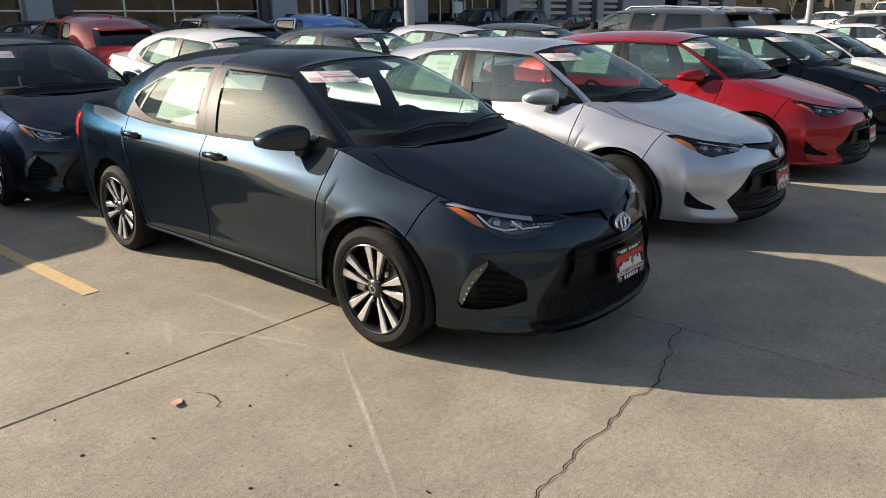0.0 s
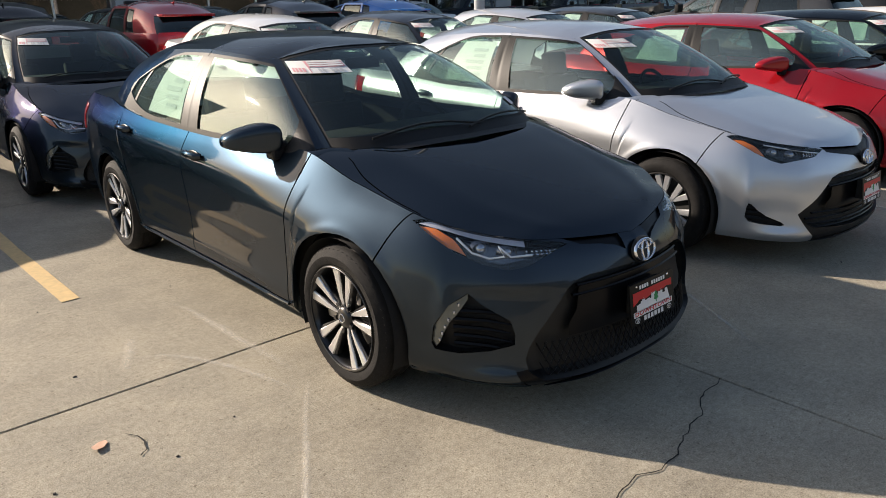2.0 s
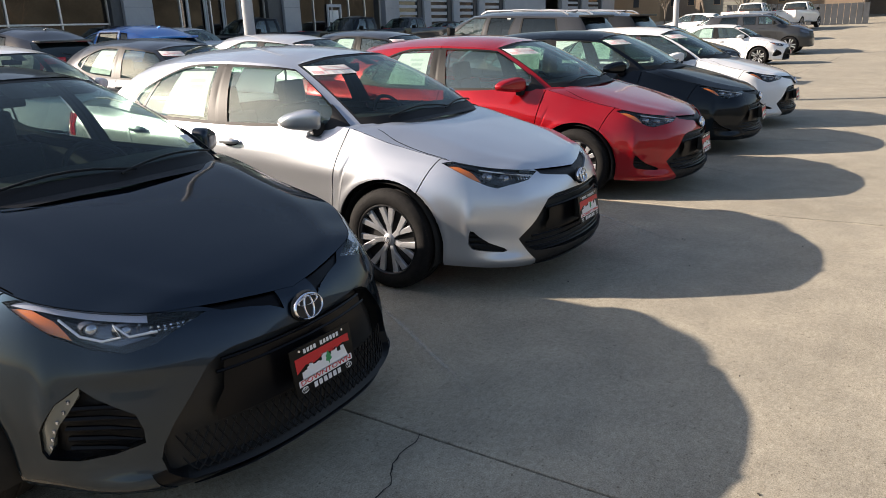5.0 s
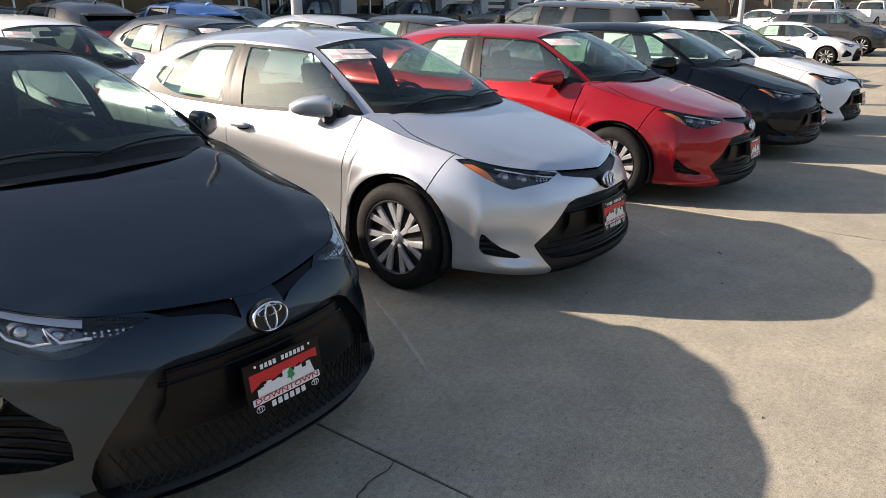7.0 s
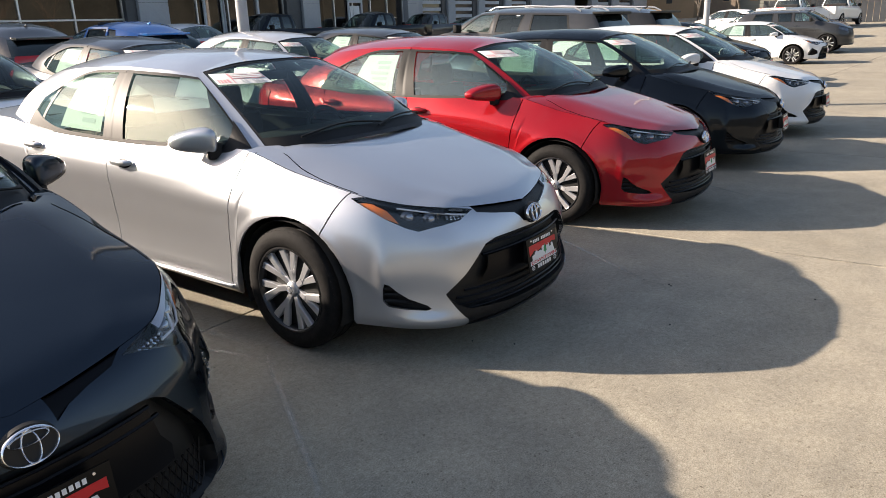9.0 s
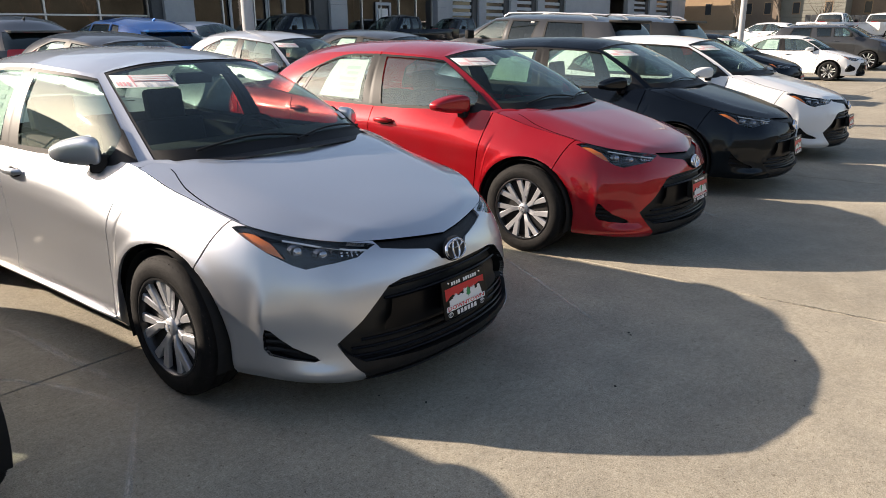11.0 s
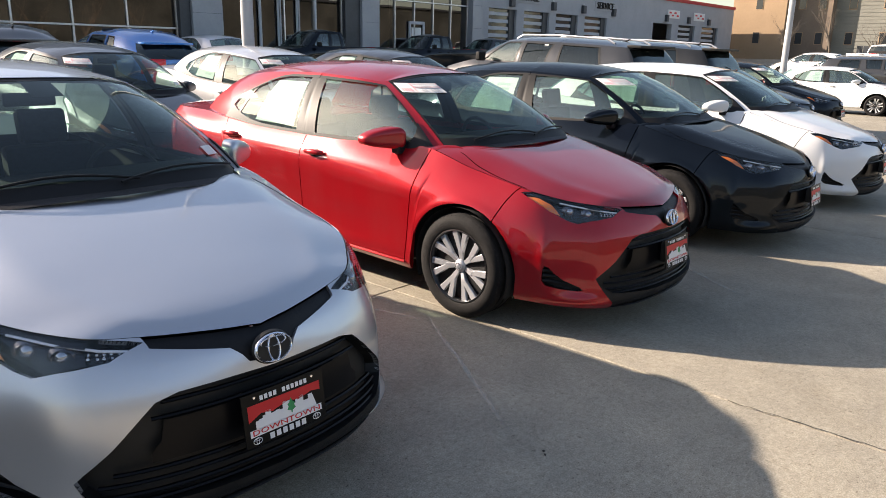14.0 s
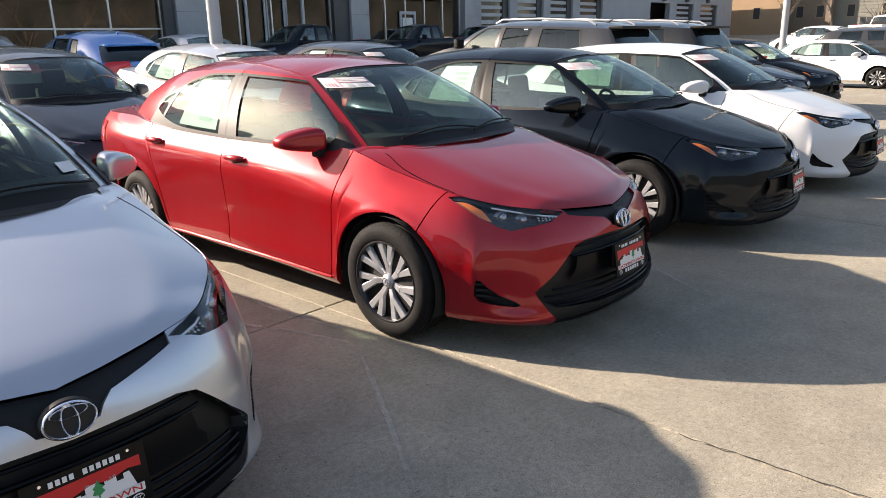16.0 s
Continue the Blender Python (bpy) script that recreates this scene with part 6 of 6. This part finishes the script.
for x in (28.3, 29.3):
    wall_box("door_stile", x - 0.06, x + 0.06, Y0 - 0.03, Y0 + 0.06, BASE, 3.0, DOOR_WHITE, side_door)
wall_box("door_head", 28.361, 29.239, Y0 - 0.03, Y0 + 0.06, 2.85, 3.0, DOOR_WHITE, side_door)
wall_box("notice", 28.45, 29.15, Y0 + 0.02, Y0 + 0.06, 2.1, 2.7, PAPER, side_door)
wall_box("service_wall_top", 33.6, 70, Y0, Y0 + 0.4, 4.0, 5.7, WALL_GREY, dealer)
wall_box("red_band", 33.6, 70.1, Y0 - 0.08, Y0 + 0.3, 5.7, 5.95, RED_BAND, dealer)
wall_box("service_roof", 33.6, 70, Y0 + 0.4, 38, 5.5, 5.7, WALL_GREY, dealer)
wall_box("end_wall", 69.7, 70, Y0 + 0.4, 38, 0, 5.5, WALL_GREY, dealer)
edges = (33.6, 34.6, 37.2, 37.95, 40.6, 41.35, 43.9, 44.75, 47.6, 54.5, 57.7, 58.9, 62.0, 63.4, 66.8, 70)
for k in range(0, len(edges), 2):
    wall_box("service_wall", edges[k], edges[k + 1], Y0, Y0 + 0.4, 0.3, 4.0, WALL_GREY, dealer)
for k in range(1, len(edges) - 1, 2):
    x0, x1 = edges[k], edges[k + 1]
    if k == 9:
        # dark panel in place of the bay's shaded depth
        wall_box("bay_shade", x0, x1, Y0 + 3, Y0 + 3.1, 0.3, 4.0, ROOM_SHADE, dealer, "near-black panel standing for the shade in an open service bay")
        continue
    d_ = wall_box("roller_door", x0, x1 - 0.5, Y0 + 0.25, Y0 + 0.30, 0.3, 4.0, DOOR_GLASS, dealer)
    wall_box("door_jamb", x1 - 0.5, x1, Y0 + 0.15, Y0 + 0.30, 0.3, 4.0, PANEL_DARK, d_)
    for i in range(9):
        wall_box("door_slat", x0 + 0.02, x1 - 0.52, Y0 + 0.20, Y0 + 0.249, 0.42 + i * 0.40, 0.62 + i * 0.40, DOOR_WHITE, d_)
for x in (38.2, 47.2):
    sign = thing("service_sign", "dark raised service lettering over the bays", "sign", pose(x, Y0 - 0.03, 4.75))
    wall_box("sign_board", -1.3, 1.3, -0.01, 0.03, -0.32, 0.32, WALL_GREY, sign)
    text_mesh("lettering", "SERVICE", 0.62, TRIM_BLACK, sign, Matrix.Translation((0, -0.05, 0)) @ pose(0, 0, 0, 90), 0.03)
for x in (36.6, 40.9, 44.4, 48.3, 56.5, 60.5, 64.5):
    lampbox = thing("wall_lamp", "small dark wall lamp over the bays", "wall lamp", pose(x, Y0, 4.4))
    part("lamp_body", box_bm(0.35, 0.22, 0.5, (0, -0.11, 0), 0.03), PANEL_DARK, lampbox)
    part("bracket", box_bm(0.12, 0.1, 0.12, (0, -0.03, 0.3), 0.02), ALU, lampbox)
for x, t_ in ((57.8, 1), (62.6, 2)):
    sg = thing("bay_sign", "white bay sign with red lettering bars", "sign", pose(x, Y0 - 0.02, 4.75))
    part("board", box_bm(2.1, 0.06, 0.62, (0, 0, 0), 0.02), PAPER, sg)
    for k in range(4):
        part("word_bar", box_bm(0.36, 0.01, 0.13, (-0.66 + 0.44 * k, -0.036, 0.1 - 0.2 * (k % 2))), PLATE_RED, sg)
for x in (38.0, 38.6, 44.3):
    bo = thing("bollard", "red painted steel bollard before the service bays", "bollard", pose(x - 1.0, 22.8, rise(x, 22.8)), "bollards")
    part("post", lathe_bm([(0.0, 0.11), (1.05, 0.11), (1.12, 0.09), (1.14, 0.0001)], 20, "z"), RED_BAND, bo)
    part("foot_ring", lathe_bm([(0.0, 0.16), (0.03, 0.16), (0.04, 0.112)], 20, "z"), PANEL_DARK, bo)


def light_pole(x, y, r, label):
    p = thing("light_pole", label, "light pole", pose(x, y, rise(x, y)))
    part("shaft", lathe_bm([(0.5, r), (9.0, r * 0.7), (9.02, 0.0001)], 24, "z"), LIGHT_GREY, p)
    part("footing", lathe_bm([(0.0, r + 0.15), (0.62, r + 0.15), (0.66, r + 0.10), (0.66, 0.001)], 28, "z"), CONCRETE, p)
    part("base_plate", box_bm(r * 3.2, r * 3.2, 0.04, (0, 0, 0.68), 0.01), LIGHT_GREY, p)
    return p


LIGHT_GREY = vary(mat("pole_paint", (0.42, 0.43, 0.44), 0.5), 3, (0.38, 0.39, 0.40), (0.47, 0.48, 0.49))
light_pole(8.85, 8.98, 0.115, "pale grey steel light pole between the rows")
light_pole(32.5, 7.34, 0.13, "grey steel light pole at the far aisle")


# ---- unseen block added behind the camera to darken reflections in paint and glass ----
BLOCK_DARK = vary(mat("dark_block", (0.035, 0.037, 0.032), 0.9), 0.35, (0.010, 0.012, 0.010), (0.075, 0.078, 0.068), bump=0.3, bump_scale=30)
across = thing("reflection_block", "unseen dark block added to darken reflections in paint and glass", "building")
wall_box("wall", -90, 110, -46, -34, 0, 8.0, BLOCK_DARK, across)
wall_box("roof", -90.4, 110.4, -46.4, -33.6, 8.0, 8.3, PANEL_DARK, across)


# ---- houses beyond the lot ----
def house(name, label, x, y0, y1, z0, z1, deep, wall, rows, cols, siding=False):
    hs_ = thing(name, label, "apartment building")
    wall_box("wall", x, x + deep, y0, y1, z0 - 3, z1, wall, hs_)
    wall_box("roof", x - 0.4, x + deep + 0.4, y0 - 0.4, y1 + 0.4, z1, z1 + 0.4, STUCCO_DARK, hs_)
    n = 0
    for r_ in range(rows):
        for c_ in range(cols):
            y = y0 + (y1 - y0) * (c_ + 0.5) / cols
            z = z0 + 1.5 + r_ * 3.0
            w_ = wall_box("window", x - 0.03, x + 0.02, y - 0.34, y + 0.34, z, z + 1.1, STUCCO, hs_)
            wall_box("pane", x - 0.045, x - 0.031, y - 0.28, y + 0.28, z + 0.07, z + 1.03, DOOR_GLASS, w_)
    if siding:
        for k in range(int((z1 - z0) / 0.3)):
            wall_box("board", x - 0.025, x - 0.001, y0, y1, z0 + 0.3 * k + 0.02, z0 + 0.3 * k + 0.28, wall, hs_)
    return hs_


house("apartment_house", "tan stucco apartment house with few windows", 72, 20.4, 25.2, 1.3, 12.5, 9, STUCCO, 3, 1)
house("apartment_house", "brown stucco apartment house with small windows", 73.5, 17.0, 20.39, 1.3, 11.5, 8, STUCCO_DARK, 3, 2)
house("apartment_house", "grey clapboard apartment house", 74.5, 11.6, 16.99, 1.3, 11.5, 8, SIDING, 3, 2, True)
house("apartment_house", "brown apartment house at the far end of the lot", 86, -9.0, 4.0, 1.4, 12, 8, STUCCO_DARK, 3, 4)
house("apartment_house", "dark brown apartment house with balconies", 77, 3.5, 11.59, 1.3, 11.5, 8, STUCCO_DARK, 3, 3)
fence = thing("fence", "dark board fence at the edge of the lot", "fence")
for k in range(24):
    y = 2.0 + k * 0.42
    part("board", box_bm(0.03, 0.39, 1.5, (62.0, y, rise(62, y) + 0.75), 0.005, 1), PANEL_DARK, fence, smooth=False)


def bare_tree(x, y, height, seed, label):
    rng = random.Random(seed)
    t_ = thing("bare_tree", label, "tree", pose(x, y, rise(x, y)))
    trunk, twigs = bmesh.new(), bmesh.new()

    def limb(p, d, length, r, depth):
        n = 4
        pts, rad = [p], [r]
        for i in range(n):
            d = (d + Vector((rng.uniform(-.16, .16), rng.uniform(-.16, .16), rng.uniform(-.04, .12)))).normalized()
            p = p + d * length / n
            pts.append(p)
            rad.append(r * (1 - 0.45 * (i + 1) / n))
        tube_bm(pts, rad, 6 if depth < 2 else 4, trunk if depth < 2 else twigs)
        if depth < 4:
            for i in range(3 if depth else 5):
                k = rng.randint(2, n)
                ang = rng.uniform(0, 2 * math.pi)
                side = Vector((math.cos(ang), math.sin(ang), rng.uniform(0.3, 0.9)))
                limb(pts[k], (d * 0.6 + side * 0.7).normalized(), length * rng.uniform(0.5, 0.75), rad[k] * 0.6, depth + 1)
    limb(Vector((0, 0, -0.1)), Vector((0, 0, 1)), height * 0.42, height * 0.018, 0)
    part("trunk", trunk, BARK, t_)
    tagged(part("crown", twigs, BARK, t_), kind="stuff")
    return t_


BARK = vary(mat("bark", (0.12, 0.095, 0.075), 0.9), 6, (0.08, 0.065, 0.05), (0.17, 0.14, 0.11), bump=0.4, bump_scale=40)
for x, y, hgt, seed in ((60.5, 13.2, 6.0, 3), (61.0, 10.2, 4.8, 5), (70.0, 3.0, 8.0, 9), (58.0, 15.6, 4.5, 12)):
    bare_tree(x, y, hgt, seed, "bare leafless street tree beyond the lot")
for x, y, hgt, seed in ((6.0, -24.0, 8.0, 21), (11.0, -22.0, 8.5, 26), (16.0, -27.0, 9.0, 22), (21.5, -23.0, 8.0, 27), (27.0, -24.0, 8.5, 23), (32.0, -22.0, 9.0, 28), (38.0, -26.0, 9.0, 24), (-8.0, -26.0, 9.0, 25), (0.0, -23.0, 9.0, 29)):
    bare_tree(x, y, hgt, seed, "bare leafless tree across the street, mirrored in the showroom glass")

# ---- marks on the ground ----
PALE_MARK = pane("pale_mark", (1, 1, 1), 0.0)
nt = PALE_MARK.node_tree
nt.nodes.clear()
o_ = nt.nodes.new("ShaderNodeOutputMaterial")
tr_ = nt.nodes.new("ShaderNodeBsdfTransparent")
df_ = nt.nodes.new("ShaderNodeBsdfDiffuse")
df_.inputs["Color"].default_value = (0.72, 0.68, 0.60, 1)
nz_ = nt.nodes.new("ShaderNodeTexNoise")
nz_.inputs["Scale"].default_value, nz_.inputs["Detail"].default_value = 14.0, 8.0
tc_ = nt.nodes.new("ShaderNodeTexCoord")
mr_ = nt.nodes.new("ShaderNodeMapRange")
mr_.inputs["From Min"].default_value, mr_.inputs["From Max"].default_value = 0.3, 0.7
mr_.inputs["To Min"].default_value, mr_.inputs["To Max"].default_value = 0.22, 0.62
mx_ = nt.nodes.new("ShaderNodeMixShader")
nt.links.new(tc_.outputs["Object"], nz_.inputs["Vector"])
nt.links.new(nz_.outputs["Fac"], mr_.inputs["Value"])
sx_ = nt.nodes.new("ShaderNodeSeparateXYZ")
nt.links.new(tc_.outputs["UV"], sx_.inputs[0])
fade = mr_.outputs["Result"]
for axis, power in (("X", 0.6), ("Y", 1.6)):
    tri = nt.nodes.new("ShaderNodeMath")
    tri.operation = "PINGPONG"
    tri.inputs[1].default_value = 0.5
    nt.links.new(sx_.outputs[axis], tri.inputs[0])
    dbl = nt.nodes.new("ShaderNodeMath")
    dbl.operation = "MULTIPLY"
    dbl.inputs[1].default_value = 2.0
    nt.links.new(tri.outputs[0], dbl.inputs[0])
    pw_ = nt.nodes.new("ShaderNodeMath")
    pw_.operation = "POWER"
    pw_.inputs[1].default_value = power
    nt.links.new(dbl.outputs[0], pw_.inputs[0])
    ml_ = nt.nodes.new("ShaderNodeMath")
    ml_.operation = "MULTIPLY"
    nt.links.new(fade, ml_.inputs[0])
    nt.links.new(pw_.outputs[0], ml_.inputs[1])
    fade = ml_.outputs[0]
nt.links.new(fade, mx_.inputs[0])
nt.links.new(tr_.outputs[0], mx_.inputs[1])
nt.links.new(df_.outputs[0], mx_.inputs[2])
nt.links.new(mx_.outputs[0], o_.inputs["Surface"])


def ribbon(name, pts, width, material, label, category, z=0.004, jag=0.0, seed=1, step=0.03, loose=0.4):
    """A flat strip along a line on the ground, with an uneven edge."""
    rng = random.Random(seed)
    line = []
    for (x0, y0), (x1, y1) in zip(pts, pts[1:]):
        n = max(2, int(math.hypot(x1 - x0, y1 - y0) / step))
        line += [(x0 + (x1 - x0) * i / n, y0 + (y1 - y0) * i / n) for i in range(n)]
    line.append(pts[-1])
    v = []
    ox = oy = 0.0
    for i, (x, y) in enumerate(line):
        a, b = line[max(i - 1, 0)], line[min(i + 1, len(line) - 1)]
        d = math.hypot(b[0] - a[0], b[1] - a[1])
        nx, ny = -(b[1] - a[1]) / d, (b[0] - a[0]) / d
        if jag:
            ox = ox * 0.75 + rng.uniform(-jag, jag)
        w = width / 2 * rng.uniform(1 - loose, 1 + loose)
        v += [(x + nx * (w + ox), y + ny * (w + ox), z), (x + nx * (ox - w), y + ny * (ox - w), z)]
    f = [(2 * i, 2 * i + 1, 2 * i + 3, 2 * i + 2) for i in range(len(line) - 1)]
    ob = obj(name, v, f, material, None, label, False, "", category)
    uv = ob.data.uv_layers.new(name="along")
    for loop in ob.data.loops:
        uv.data[loop.index].uv = ((loop.vertex_index // 2) / (len(line) - 1), loop.vertex_index % 2)
    return ob


# Soft-edged pale strips, repeated beside each car of the front row.
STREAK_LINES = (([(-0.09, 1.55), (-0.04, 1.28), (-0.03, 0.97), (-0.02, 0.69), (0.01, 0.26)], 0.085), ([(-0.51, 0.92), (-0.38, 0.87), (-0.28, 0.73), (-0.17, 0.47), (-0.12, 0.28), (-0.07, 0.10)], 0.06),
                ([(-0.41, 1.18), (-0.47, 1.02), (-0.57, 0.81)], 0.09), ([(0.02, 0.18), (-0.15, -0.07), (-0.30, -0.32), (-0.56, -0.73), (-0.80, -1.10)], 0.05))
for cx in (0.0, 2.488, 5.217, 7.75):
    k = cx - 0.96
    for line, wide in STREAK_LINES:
        ribbon("pale_streak", [(k + x, y) for x, y in line], wide, PALE_MARK, "faint pale streak on the concrete", "ground mark", seed=int(cx * 10), loose=0.06)
ribbon("ground_crack", [(.34, -1.10), (.10, -1.16), (-.32, -1.28), (-.60, -1.24), (-.86, -1.29), (-1.35, -1.32), (-2.2, -1.42)], 0.005, JOINT, "dark jagged crack in the concrete", "crack", jag=0.014, seed=7)
ribbon("ground_crack", [(4.43, -1.60), (4.46, -2.4), (4.44, -4.0)], 0.005, JOINT, "dark crack along the slab joint", "crack", jag=0.008, seed=9)
ribbon("ground_crack", [(-1.712, .277), (-1.686, .23), (-1.682, .175), (-1.691, .117), (-1.722, .092)], 0.006, JOINT, "short curved crack beside a dry leaf", "crack", jag=0.004, seed=15)
ribbon("parking_line", [(-1.44, 1.95), (-1.46, 3.3), (-1.46, 5.6)], 0.10, YELLOW, "worn yellow painted parking line", "parking line", jag=0.0, seed=3, step=0.2, loose=0.03)
LEAF = vary(mat("dry_leaf", (0.36, 0.20, 0.12), 0.8), 40, (0.42, 0.25, 0.17), (0.66, 0.43, 0.32))
lf = bmesh.new()
for i in range(9):
    t = i / 8
    for s in (-1, 1):
        lf.verts.new((t * 0.085 - 0.04, s * 0.026 * math.sin(math.pi * min(1, t * 0.95 + 0.05)) * (1 + 0.25 * math.sin(9 * t)), 0.008 + 0.006 * math.cos(3 * t)))
lf.verts.ensure_lookup_table()
for i in range(8):
    lf.faces.new((lf.verts[2 * i], lf.verts[2 * i + 1], lf.verts[2 * i + 3], lf.verts[2 * i + 2]))
me = bpy.data.meshes.new("dry_leaf")
lf.to_mesh(me)
lf.free()
me.materials.append(LEAF)
leaf = tagged(new("dry_leaf", me), "curled brown dry leaf on the concrete", "leaf")
leaf.matrix_world = pose(-1.81, 0.26, 0.0, 0, 0, 50)
rng = random.Random(11)
SPOT = vary(mat("dark_debris", (0.04, 0.035, 0.03), 0.9), 30, (0.02, 0.018, 0.015), (0.07, 0.06, 0.05))
for x, y in ((3.47, -1.24), (3.64, -2.01), (2.88, -1.45), (2.17, -0.68), (2.25, -0.88), (-2.26, 0.17), (3.45, -1.26), (1.45, -2.06), (-2.22, 0.53), (-2.02, 0.07), (-1.62, -0.01), (-1.63, 1.89), (-1.71, 0.93), (-0.93, 1.76), (-1.34, 0.10), (-1.75, -0.73), (-1.96, -0.51), (-1.57, -1.01), (-1.55, -0.58), (0.6, -2.3)):
    p = thing("debris", "small dark crumb of debris on the concrete", "debris", pose(x, y, 0.0, 0, 0, rng.uniform(0, 360)), "crumbs on the ground")
    part("crumb", box_bm(rng.uniform(0.006, 0.015), rng.uniform(0.005, 0.009), 0.005, (0, 0, 0.0025), 0.002), SPOT, p)
